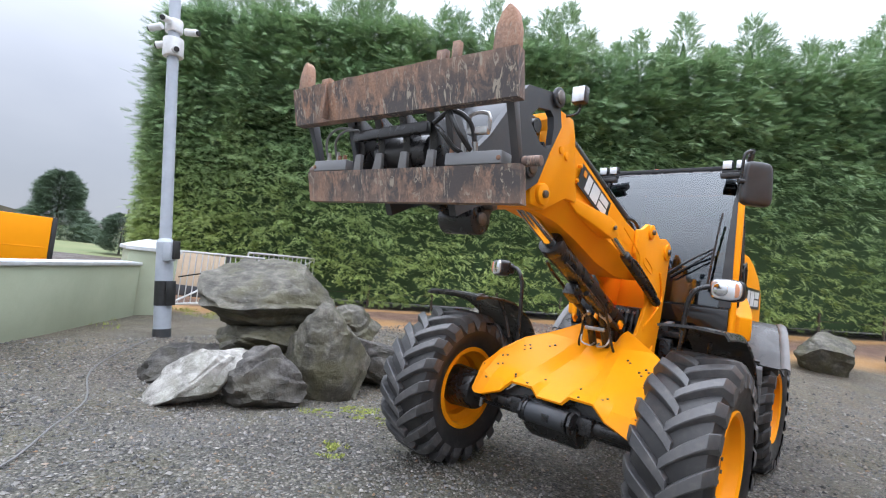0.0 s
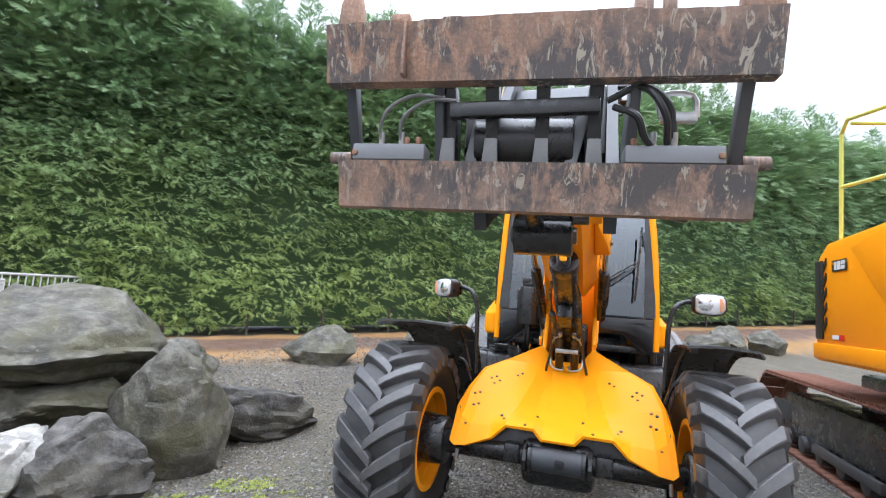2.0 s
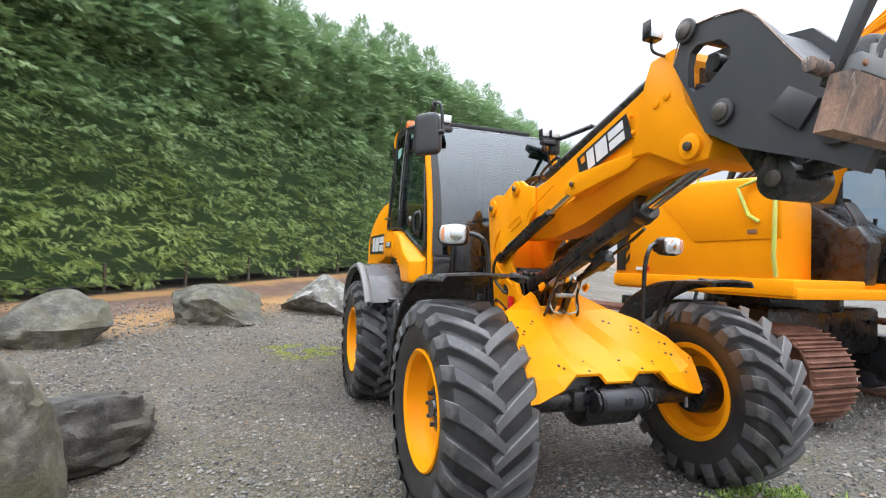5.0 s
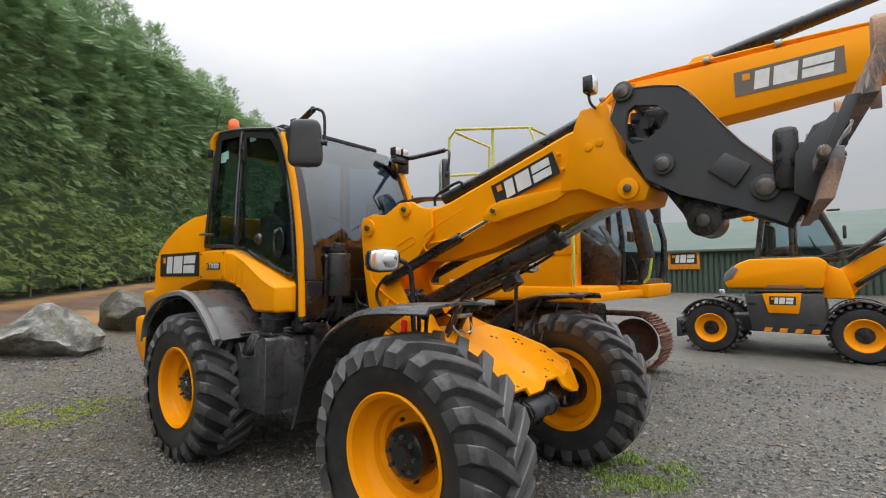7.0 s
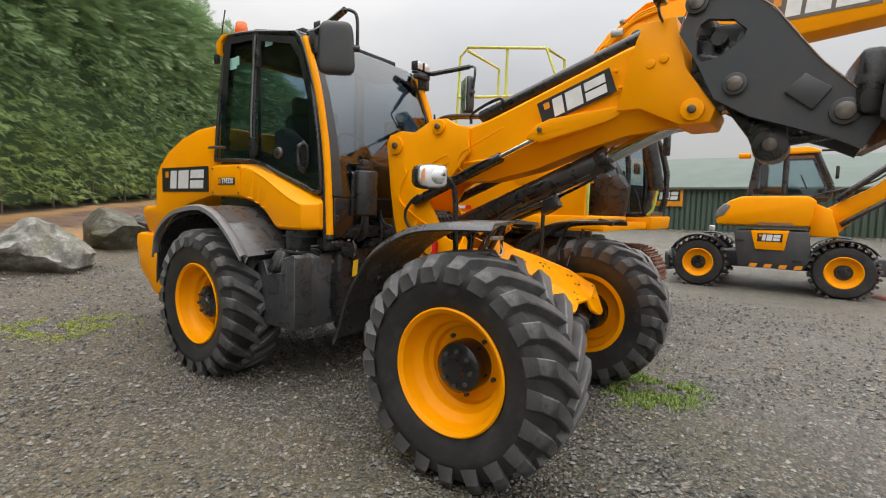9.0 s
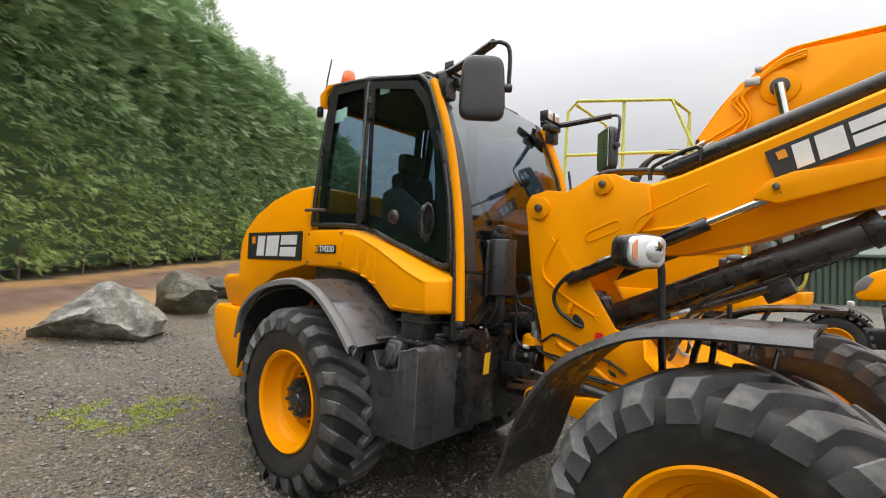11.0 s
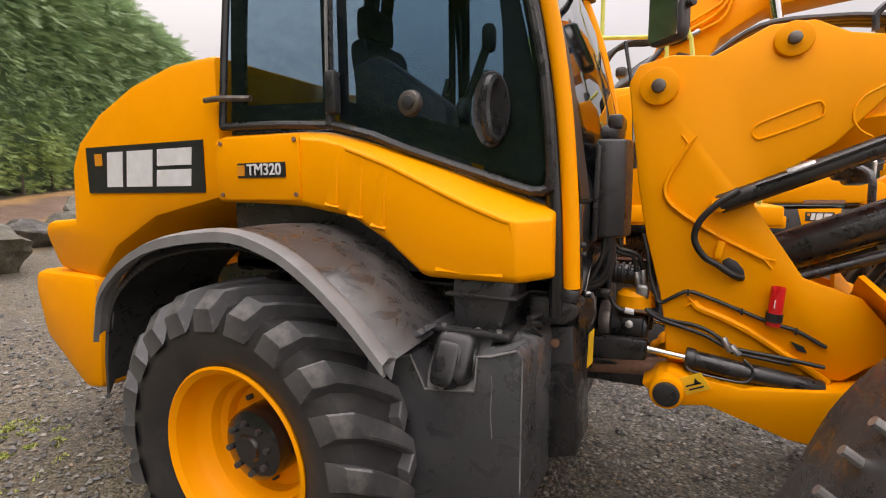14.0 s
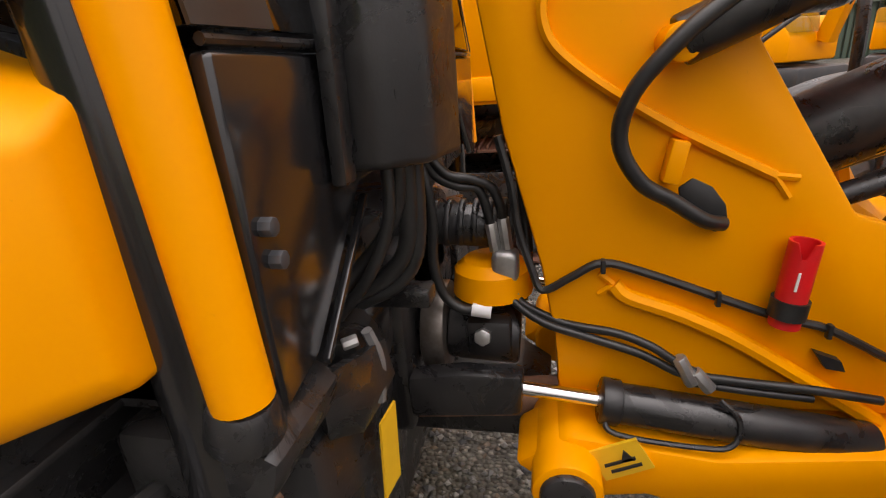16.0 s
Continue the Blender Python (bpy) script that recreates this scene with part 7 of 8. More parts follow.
wall_west = tagged(new("wall_west"), "low pale green rendered boundary wall with a grey coping", "wall", kind="structure")
ln, m = wall_run((-9.0, -0.35), (-3.0, -5.4))
part("wall_body", box((ln, 0.22, 1.15), (0, 0.11, 0.40), 0.006), RENDERED, wall_west).matrix_basis = m
part("wall_coping", box((ln, 0.30, 0.06), (0, 0.11, 1.0), 0.012), COPING, wall_west).matrix_basis = m
gp = tagged(new("gate_pillar"), "square pale green rendered gate pillar with a sloping cap", "pillar")
gp.matrix_basis = pose(-9.35, 0.10, 0, 0, 0, -8)
part("pillar_body", box((0.85, 0.85, 1.5), (0, 0, 0.52), 0.01), RENDERED, gp)
b = bmesh.new()
bmesh.ops.create_cone(b, cap_ends=True, segments=4, radius1=0.68, radius2=0.12, depth=0.16)
bmesh.ops.rotate(b, matrix=Matrix.Rotation(radians(45), 3, "Z"), verts=b.verts)
bmesh.ops.translate(b, vec=(0, 0, 1.40), verts=b.verts)
box((0.97, 0.97, 0.07), (0, 0, 1.29), 0.01, None, b)
part("pillar_cap", b, COPING, gp, "", 20)


def gate(p, q, bars, tall=1.25):
    g = thing("gate", "white painted steel gate with upright bars and a diagonal brace", "gate", "yard gates")
    p, q = Vector(p), Vector(q)
    for z in (0.12, tall):
        part("gate_rail", tube([p + Vector((0, 0, z)), q + Vector((0, 0, z))], 0.026, 8, 1, None, True), GATE, g)
    part("gate_brace", tube([p + Vector((0, 0, 0.14)), q + Vector((0, 0, tall - 0.04))], 0.022, 6, 1, None, True), GATE, g)
    for i in range(bars + 1):
        o = p.lerp(q, i / bars)
        part("gate_bar", tube([o + Vector((0, 0, 0.12)), o + Vector((0, 0, tall))], 0.024 if i in (0, bars) else 0.013, 6, 1, None, True), GATE, g)
    return g


gate((-9.45, 0.65, 0.06), (-10.4, 3.1, 0.08), 16)
gate((-10.6, 2.75, 0.08), (-11.1, 5.05, 0.12), 14, 1.36)

BOARD = plain("beige_board", (0.62, 0.50, 0.36), (0.52, 0.42, 0.30), 0.7, 0, 3, 60, 0.15, 0.003)
screen = thing("board_screen", "pale beige boarded screen above a dark gap behind the gates", "screen")
screen.matrix_basis = pose(-12.78, 2.45, 0.0, 0, 0, 42)
# solid dark box added where there is a dark gap below the boards
part("plinth", box((1.50, 0.14, 0.30), (0, 0.02, 0.15), 0.01), GREYCAST, screen, "dark grey box standing in for the gap below the boards")
for i in range(7):
    part("board", box((0.196, 0.03, 0.93), (-0.60 + 0.2 * i, 0, 0.755), 0.004), BOARD, screen)
# the post's black also covers the hedge shade next to the boards
part("end_post", box((0.10, 0.12, 1.30), (0.78, 0.03, 0.65), 0.008), INK, screen, "end post, black to take in the hedge shade beside it")

pole = thing("camera_pole", "grey steel pole with a black band and white cameras", "pole")
pole.matrix_basis = pose(-6.60, -0.40, -0.02, 2.7, -5.4, 20)
b = rod((0, 0, 0), (0, 0, 1.50), 0.125, None, 24)
rod((0, 0, 1.50), (0, 0, 1.56), 0.125, 0.09, 24, 0, b)
part("pole_base", b, POLE, pole)
part("pole_shaft", rod((0, 0, 1.5), (0, 0, 6.5), 0.088, 0.08, 20), POLE, pole)
part("black_band", rod((0, 0, 0.52), (0, 0, 0.90), 0.1285, None, 24), INK, pole, "black band round the pole")
part("black_band", box((0.02, 0.16, 0.38), (0.16, 0.0, 0.71), 0.004), INK, pole)
part("pole_foot", rod((0, 0, -0.02), (0, 0, 0.16), 0.131, None, 24), GREYCAST, pole)
part("junction_box", box((0.16, 0.12, 0.30), (0.17, -0.06, 1.36), 0.015), POLE, pole)
part("box_flag", box((0.03, 0.12, 0.28), (0.27, -0.02, 1.38), 0.008), INK, pole)
for i, (dx, dy, dz) in enumerate(((-0.42, -0.10, 4.95), (0.40, 0.10, 4.82), (-0.20, -0.15, 4.62), (0.22, -0.12, 4.50), (-0.30, 0.2, 5.2), (0.1, -0.28, 4.95))):
    cm = part("security_camera", rod((dx * 0.5, dy * 0.5, dz + 0.03), (dx, dy, dz), 0.055, None, 14, 0.008), WHITE, pole, "white tube camera")
    part("camera_lens", rod((dx * 0.99, dy * 0.99, dz), (dx * 1.06, dy * 1.06, dz - 0.004), 0.04, None, 14), INK, cm)
part("camera_ring", rod((0, 0, 4.45), (0, 0, 4.75), 0.15, None, 18, 0.02), WHITE, pole)
part("camera_ring", rod((0, 0, 4.85), (0, 0, 5.05), 0.13, None, 18, 0.02), WHITE, pole)
tagged(part("cable", tube([(-6.7, -0.25, 0.95), (-7.2, 0.3, 1.0), (-7.6, 0.9, 1.02)], 0.012, 6, 3), HOSE), "black cable slung from the pole", "cable")
tagged(part("ground_cable", tube([(-6.55, -0.5, 0.02), (-5.6, -1.2, 0.015), (-4.6, -1.75, 0.012), (-3.55, -2.0, 0.012), (-2.9, -2.35, 0.012), (-2.2, -2.75, 0.012), (-1.4, -3.6, 0.012)], 0.009, 6, 4), GREYEDGE), "thin dark cable lying across the gravel", "cable")

# yellow machine cover standing beyond the wall, and the far distance
yb = thing("yellow_board", "plain yellow board with black posts beyond the wall", "board")
yb.matrix_basis = pose(-10.3, -1.75, 0.4, 0, 0, 86)
part("board_panel", box((0.92, 0.05, 0.85), (-0.09, 0, 0.84), 0.01), YELLOW, yb)
part("board_rib", box((0.92, 0.06, 0.02), (-0.09, 0, 0.68), 0.004), YELLOW, yb)
for dx in (-0.59, 0.412):
    part("board_post", box((0.08, 0.08, 1.30), (dx, 0, 0.62), 0.01), INK, yb)
FIELD = plain("field_grass", (0.10, 0.15, 0.05), (0.20, 0.20, 0.09), 0.9, 0, 0.2, 3, 0.2, 0.05)
b = bmesh.new()
rows = [[(-30 - 12 * i, y, -0.2 + 0.14 * i + 0.3 * math.sin(y * 0.05 + i)) for y in range(-60, 40, 5)] for i in range(8)]
tagged(part("far_field", sheet(rows, 0.1, b), FIELD, None, "", 60), "pale green field beyond the wall", "field", kind="structure")
FARTREE = plain("far_woodland", (0.06, 0.075, 0.05), (0.14, 0.11, 0.075), 0.9, 0, 0.15, 1.2, 0.5, 0.4)
b = bmesh.new()
ys = list(range(-160, 170, 4))
top = [(-290, y, 6.5 + 2.5 * noise.noise((y * 0.03, 1, 0)) + 0.8 * noise.noise((y * 0.3, 2, 0))) for y in ys]
bot = [(-288, y, -3) for y in ys]
vt, vb_ = [b.verts.new(p) for p in top], [b.verts.new(p) for p in bot]
for i in range(len(ys) - 1):
    b.faces.new((vt[i], vt[i + 1], vb_[i + 1], vb_[i]))
tagged(part("far_hills", b, FARTREE, None, "", 0), "low wooded hills on the horizon", "hills", kind="structure")


TREE_LEAF = plain("dark_evergreen_leaf", (0.060, 0.095, 0.062), (0.12, 0.17, 0.10), 0.7, 0, 1.2, 9, 0.2, 0.01)


def tree(at, tall, wide, seed, label, taper=0.0):
    """A conifer or bush: trunk, limbs and a crown of many sprays."""
    rnd = np.random.default_rng(seed)
    t_ = thing("tree", label, "tree")
    x, y, z = at
    b = rod((x, y, z - 0.2), (x, y, z + tall * 0.9), tall * 0.025, tall * 0.005, 8)
    for i in range(7):
        a = i * 2.4
        h = tall * (0.15 + 0.1 * i)
        rod((x, y, z + h), (x + wide * 0.35 * math.cos(a), y + wide * 0.35 * math.sin(a), z + h + tall * 0.06), tall * 0.008, tall * 0.003, 6, 0, b)
    part("trunk", b, WOOD, t_)
    n = 6000
    t = rnd.random(n) ** 0.9
    full = (1 - taper) * np.sin(np.pi * (0.12 + 0.85 * t)) ** 0.7 + taper * (1.02 - t) ** 0.75
    r = wide * 0.5 * full * (0.45 + 0.55 * rnd.random(n)) * (1 + 0.25 * np.sin(9 * t))
    a = rnd.random(n) * 2 * np.pi
    pos = np.stack([x + r * np.cos(a), y + r * np.sin(a), z + tall * (0.02 + 0.96 * t) + 0.05 * tall * np.sin(5 * a) * (1 - t)], 1)
    way = unit(np.stack([np.cos(a), np.sin(a), 0.3 * rnd.standard_normal(n)], 1))
    sprays("crown", pos, way, unit(np.cross(way, rnd.standard_normal((n, 3)))), tall * (0.06 + 0.05 * rnd.random(n)), TREE_LEAF, t_, "dense dark crown")


tree((-57, 6.2, 0.0), 6.8, 6.6, 31, "broad dark evergreen tree in the field", 0.85)
tree((-37, 6.6, 0.3), 2.6, 2.6, 37, "dark shrub beyond the gate")
tree((-33, 7.2, 0.3), 2.2, 1.8, 39, "dark shrub beyond the gate")
ROOFGREY = plain("grey_roof_sheet", (0.26, 0.25, 0.25), (0.18, 0.17, 0.17), 0.7, 0, 1, 12, 0.2, 0.02)
barn = thing("far_barn", "low grey-roofed barn in the distance", "building")
part("barn_wall", box((6, 9, 2.2), (-69, 12.0, 0.7), 0.02), RENDERED, barn)
part("barn_roof", prism([(6.6, 1.7), (7.5, 2.8), (16.6, 2.3), (17.3, 1.6)], -72.5, -65.7, 0.05), ROOFGREY, barn)
tagged(part("telegraph_pole", rod((-45, 8.9, 0), (-45, 8.9, 3.6), 0.09, 0.07, 8), WOOD), "thin wooden telegraph pole in the field", "pole")


# ---- tracked excavator ----
exc = thing("tracked_excavator", "large yellow tracked excavator parked with its boom raised, rusty tracks", "excavator")


def track_loop(y0, y1, r, zc):
    """Points round a track: flat runs and round ends."""
    pts = []
    flat = y1 - y0 - 2 * r
    peri = 2 * flat + 2 * math.pi * r
    n = 58
    for i in range(n):
        d = peri * i / n
        if d < flat:
            pts.append((y0 + r + d, zc - r, 0.0))
        elif d < flat + math.pi * r:
            a = (d - flat) / r
            pts.append((y1 - r + r * math.sin(a), zc - r * math.cos(a), a))
        elif d < 2 * flat + math.pi * r:
            pts.append((y1 - r - (d - flat - math.pi * r), zc + r, math.pi))
        else:
            a = math.pi + (d - 2 * flat - math.pi * r) / r
            pts.append((y0 + r + r * math.sin(a), zc - r * math.cos(a), a))
    return pts


shoe = None
for xc in (2.82, 5.25):
    tr = part("track_frame", prism([(1.0, 0.18), (4.5, 0.18), (4.6, 0.45), (4.3, 0.72), (1.2, 0.72), (0.9, 0.45)], xc - 0.2, xc + 0.22, 0.03), BLACK, exc, "black track frame")
    for ye in (0.85, 4.65):
        wheel_ = lathe([(0.30, -0.05), (0.355, -0.045), (0.36, 0.0), (0.355, 0.045), (0.30, 0.05), (0.28, 0.03), (0.13, 0.025), (0.12, 0.16), (0.0, 0.165), (0.0, -0.165), (0.12, -0.16), (0.13, -0.025), (0.28, -0.03)], 32, None, True)
        part("track_sprocket", wheel_, TRACK, tr, "rusty end wheel", 30).matrix_basis = pose(xc, ye, 0.46)
        for dx in (-0.19, 0.19):
            part("frame_cheek", box((0.025, 0.62, 0.24), (xc + dx, ye + (0.18 if ye < 2 else -0.18), 0.46), 0.01), GREYCAST, tr)
            part("axle_cap", rod((xc + dx * 1.02, ye, 0.46), (xc + dx * 1.22, ye, 0.46), 0.075, None, 18, 0.008), GREYCAST, tr)
    for i in range(7):
        part("track_roller", rod((xc - 0.24, 1.35 + 0.48 * i, 0.17), (xc + 0.24, 1.35 + 0.48 * i, 0.17), 0.10, None, 14, 0.01), GREYCAST, tr)
    part("track_guard", box((0.05, 1.4, 0.10), (xc - 0.24, 2.7, 0.22), 0.01), GREYCAST, tr)
    for y, z, a in track_loop(0.36, 5.15, 0.43, 0.46):
        if shoe is None:
            sb = box((0.60, 0.170, 0.022), (0, 0, 0), 0.004)
            for k in (-0.070, -0.01, 0.05):
                box((0.60, 0.014, 0.034), (0, k, -0.024), 0.003, None, sb)
            shoe = part("track_shoe", sb, TRACK, tr, "rusty steel track shoe", 0)
            o = shoe
        else:
            o = again(shoe, Matrix(), tr)
        o.matrix_basis = pose(xc, y, z, math.degrees(a), 0, 0)
part("slew_base", box((1.9, 2.4, 0.55), (4.05, 2.4, 0.80), 0.05), BLACK, exc)
part("slew_ring", rod((4.05, 1.9, 1.02), (4.05, 1.9, 1.25), 0.75, None, 32, 0.02), BLACK, exc)
part("upper_deck", prism([(0.42, 1.22), (0.42, 1.32), (2.85, 1.32), (2.85, 1.22)], 2.42, 5.65, 0.01), YELLOW, exc)
BODY = [(0.50, 1.32), (2.86, 1.30), (2.90, 1.40), (2.84, 2.28), (2.62, 2.42), (1.5, 2.46), (0.62, 2.40), (0.50, 2.2)]
b = prism(BODY, 2.42, 3.45, 0.05)
for v in b.verts:
    if v.co.y < 0.75:
        v.co.y += 0.14 + 0.32 * (v.co.x - 2.42)
eb = part("engine_body", b, YELLOW, exc, "yellow engine housing with a sloping front", 40)
part("counterweight", prism([(2.30, 1.25), (2.92, 1.25), (2.98, 1.5), (2.90, 2.25), (2.62, 2.40), (2.30, 2.44)], 3.5, 4.35, 0.06), YELLOW, exc, "yellow counterweight", 40)
part("counterweight_side", prism([(2.40, 1.25), (2.92, 1.25), (2.96, 1.5), (2.90, 1.75), (2.40, 1.80)], 4.35, 5.65, 0.06), YELLOW, exc, "", 40)
part("body_step", prism([(0.44, 1.24), (2.90, 1.24), (2.90, 1.40), (0.44, 1.40)], 2.40, 3.4, 0.02), YELLOW, exc)
part("body_facet", prism([(2.10, 2.30), (1.55, 1.78), (0.56, 1.78), (0.56, 2.36), (1.5, 2.42)], 2.405, 2.425, 0.015), YELLOW, eb)
part("louvre", box((0.02, 0.16, 0.80), (2.412, 2.76, 1.84), 0.004), INK, eb, "black louvre at the corner")
for i in range(5):
    part("hazard_bar", prism([(2.66, 1.52 + 0.15 * i), (2.60, 1.60 + 0.15 * i), (2.60, 1.66 + 0.15 * i), (2.66, 1.58 + 0.15 * i)], 2.405, 2.416, 0), INK, eb, "", 0)
badge(eb, (2.414, 2.32, 2.16), (0, -1, 0), (0, 0, 1), 0.30, 0.11)
decal("model_bars", eb, (2.412, 2.36, 1.47), (0, -1, 0), (0, 0, 1), 0.22, 0.04, WHITE)
decal("model_bars", eb, (2.410, 2.28, 1.47), (0, -1, 0), (0, 0, 1), 0.09, 0.05, RED)
decal("caution_bars", eb, (2.402, 0.85, 1.86), (0, -1, 0), (0, 0, 1), 0.10, 0.04, COPPER)
EB = [(1.80, 2.0), (1.62, 2.9), (1.42, 3.30), (0.95, 3.93), (0.35, 4.20), (-0.40, 4.19), (-2.6, 4.19), (-5.0, 3.85), (-5.05, 3.55), (-2.62, 3.66), (-1.05, 3.50), (-0.1, 3.42), (0.5, 3.36), (0.9, 3.12), (1.15, 2.6), (1.35, 1.9)]
xb = part("boom", prism(EB, 3.78, 4.24, 0.03), YELLOW, exc, "yellow excavator boom", 35)
badge(xb, (3.778, -1.42, 3.86), (0, -1, 0.03), (0, 0.03, 1), 1.05, 0.30, 0.12, plain("grey_badge_plate", (0.12, 0.10, 0.08), (0.16, 0.13, 0.10), 0.5))
part("boom_pivot", rod((3.72, 0.53, 3.79), (4.30, 0.53, 3.79), 0.10, None, 24, 0.01), GREYCAST, xb)
part("boom_boss", rod((3.75, 0.53, 3.79), (4.27, 0.53, 3.79), 0.20, None, 28, 0.01), YELLOW, xb)
lr = part("boom_ram", rod((3.66, 0.15, 1.75), (3.66, 0.40, 3.05), 0.10, None, 20, 0.01), BLACK, exc, "boom lift ram")
part("ram_rod", rod((3.66, 0.40, 3.05), (3.66, 0.53, 3.79), 0.055, None, 18), CHROME, lr)
sr = part("stick_ram", rod((4.0, -0.55, 4.30), (4.0, -2.35, 4.62), 0.085, None, 20, 0.01), BLACK, xb, "black stick ram on the boom")
part("ram_rod", rod((4.0, -2.35, 4.62), (4.0, -3.6, 4.84), 0.05, None, 16), CHROME, sr)
part("ram_lug", prism([(-0.30, 4.18), (-0.42, 4.36), (-0.62, 4.36), (-0.75, 4.18)], 3.86, 4.14, 0.02), YELLOW, xb)
for k in range(4):
    part("boom_pipe", tube([(3.80 + 0.05 * k, 1.42, 3.28), (3.80 + 0.05 * k, 1.05, 3.78), (3.80 + 0.05 * k, 0.55, 4.16), (3.80 + 0.05 * k, 0.2, 4.24), (3.80 + 0.05 * k, -1.5, 4.235), (3.80 + 0.05 * k, -3.0, 4.17)], 0.016, 6, 5), YELLOW, xb)
    part("boom_hose", tube([(3.5 + 0.1 * k, 2.1, 2.55), (3.6 + 0.08 * k, 1.75, 2.75 + 0.05 * k), (3.78 + 0.05 * k, 1.45, 3.1), (3.80 + 0.05 * k, 1.40, 3.30)], 0.028, 8, 5), HOSE, exc)
    part("boom_hose", tube([(3.1, 1.7 - 0.1 * k, 2.48), (3.2, 1.5 - 0.1 * k, 2.68), (3.5, 1.3 - 0.05 * k, 2.78 + 0.03 * k), (3.8, 1.3, 3.0)], 0.026, 8, 5), HOSE, exc)
for k in range(3):
    q = 0.10 * k
    part("boom_pipe", tube([(3.74, 1.36 - q, 3.22 - 0.02 * k), (3.74, 1.12 - q, 3.34 - 0.03 * k), (3.74, 0.94 - 0.5 * q, 3.44 - 0.02 * k), (3.74, 0.90 - 0.4 * q, 3.52), (3.74, 1.02 - 0.6 * q, 3.70), (3.74, 0.93 - 0.3 * q, 3.79), (3.74, 0.72 - 0.2 * q, 3.95), (3.75, 0.52, 4.10 - 0.3 * q), (3.76, 0.28, 4.16 - 0.3 * q)], 0.018, 8, 5), YELLOW, xb)
    part("pipe_union", rod((3.74, 1.42 - q, 3.19 - 0.02 * k), (3.74, 1.30 - q, 3.25 - 0.02 * k), 0.028, None, 10, 0.003), SILVER, xb)
    part("boom_hose", tube([(3.66, 2.25, 2.50), (3.70, 2.10 - 0.05 * k, 2.98 + 0.03 * k), (3.72, 1.85 - 0.05 * k, 3.14 + 0.02 * k), (3.74, 1.60 - q, 3.14 - 0.01 * k), (3.74, 1.42 - q, 3.19 - 0.02 * k)], 0.03, 8, 5), HOSE, exc)
part("pipe_block", box((0.05, 0.16, 0.10), (3.735, 0.80, 3.90), 0.008), SILVER, xb)
for y, z in ((0.75, 4.06), (-0.6, 4.25), (-1.35, 4.24), (-2.2, 4.22)):
    part("pipe_clamp", box((0.24, 0.07, 0.06), (3.88, y, z), 0.006), SILVER, xb)
part("stick", prism([(-4.8, 3.95), (-5.3, 3.6), (-5.1, 1.6), (-4.9, 1.6)], 3.85, 4.17, 0.03), YELLOW, exc)
# excavator cab
xc_ = thing("cab", "", "")
xc_.parent = exc
CABP = [(0.47, 1.42), (0.40, 1.70), (0.40, 2.10), (0.50, 2.50), (0.70, 2.88), (1.92, 2.96), (2.0, 1.36)]
for x in (4.40, 5.42):
    for p, q in zip(CABP, CABP[1:] + CABP[:1]):
        part("cab_bar", tube([(x, *p), (x, *q)], 0.048, 10, 1, None, True), PLASTIC, xc_)
    part("cab_bar", tube([(x, 0.72, 1.40), (x, 0.73, 2.1), (x, 0.82, 2.88)], 0.038, 10, 2), PLASTIC, xc_)
    part("cab_bar", tube([(x, 1.30, 1.40), (x, 1.31, 2.92)], 0.045, 10, 1, None, True), PLASTIC, xc_)
    part("cab_lower", prism([(0.74, 1.40), (0.74, 1.90), (1.05, 1.94), (1.98, 1.94), (1.98, 1.40)], x - 0.02, x + 0.03, 0.012), PLASTIC, xc_, "black lower door panel")
    g_ = part("cab_glass", prism([(0.50, 1.46), (0.43, 1.70), (0.43, 2.10), (0.53, 2.50), (0.73, 2.84), (1.90, 2.92), (1.95, 1.92), (0.76, 1.90), (0.72, 1.46)], x, x + 0.006, 0), GLASS, xc_, "", 0)
    g_.visible_shadow = False
for z, y in ((1.44, 0.46), (2.88, 0.70)):
    part("cab_bar", tube([(4.40, y, z), (5.42, y, z)], 0.04, 10, 1, None, True), PLASTIC, xc_)
part("cab_roof", prism([(0.62, 2.90), (0.70, 2.98), (1.90, 3.05), (2.02, 2.95)], 4.36, 5.47, 0.03), PLASTIC, xc_)
cs_ = part("cab_seat", box((0.46, 0.40, 0.14), (4.95, 1.38, 1.78), 0.05), SEAT, xc_, "dark operator's seat")
part("cab_seat_back", box((0.44, 0.14, 0.70), (4.95, 1.60, 2.14), 0.06, pose(0, 0, 0, -10)), SEAT, cs_)
for x in (4.62, 5.26):
    part("console", prism([(1.05, 1.42), (1.0, 1.86), (1.12, 1.98), (1.50, 1.92), (1.50, 1.42)], x - 0.07, x + 0.07, 0.02), PLASTIC, xc_)
    part("control_lever", tube([(x, 1.08, 1.95), (x, 1.05, 2.06), (x, 1.04, 2.14)], 0.022, 8, 3), PLASTIC, xc_)
part("pedal_lever", tube([(4.80, 0.62, 1.45), (4.80, 0.68, 1.70), (4.80, 0.74, 1.82)], 0.016, 6, 3), PLASTIC, xc_)
part("monitor", box((0.20, 0.06, 0.16), (4.60, 0.66, 2.12), 0.02), PLASTIC, xc_)
part("cab_wiper", tube([(4.85, 0.41, 1.62), (4.60, 0.42, 2.05), (4.58, 0.52, 2.50)], 0.010, 6, 3), BLACK, xc_)
part("cab_sill", prism([(0.36, 1.20), (0.34, 1.40), (2.0, 1.40), (2.0, 1.20)], 4.36, 5.6, 0.025), YELLOW, exc)
part("cab_step", prism([(0.80, 1.20), (0.72, 1.38), (2.0, 1.38), (2.0, 1.20)], 3.30, 4.36, 0.02), YELLOW, exc)
decal("deck_bars", exc, (4.352, 0.86, 1.31), (0, -1, 0), (0, 0, 1), 0.26, 0.05, COPPER)
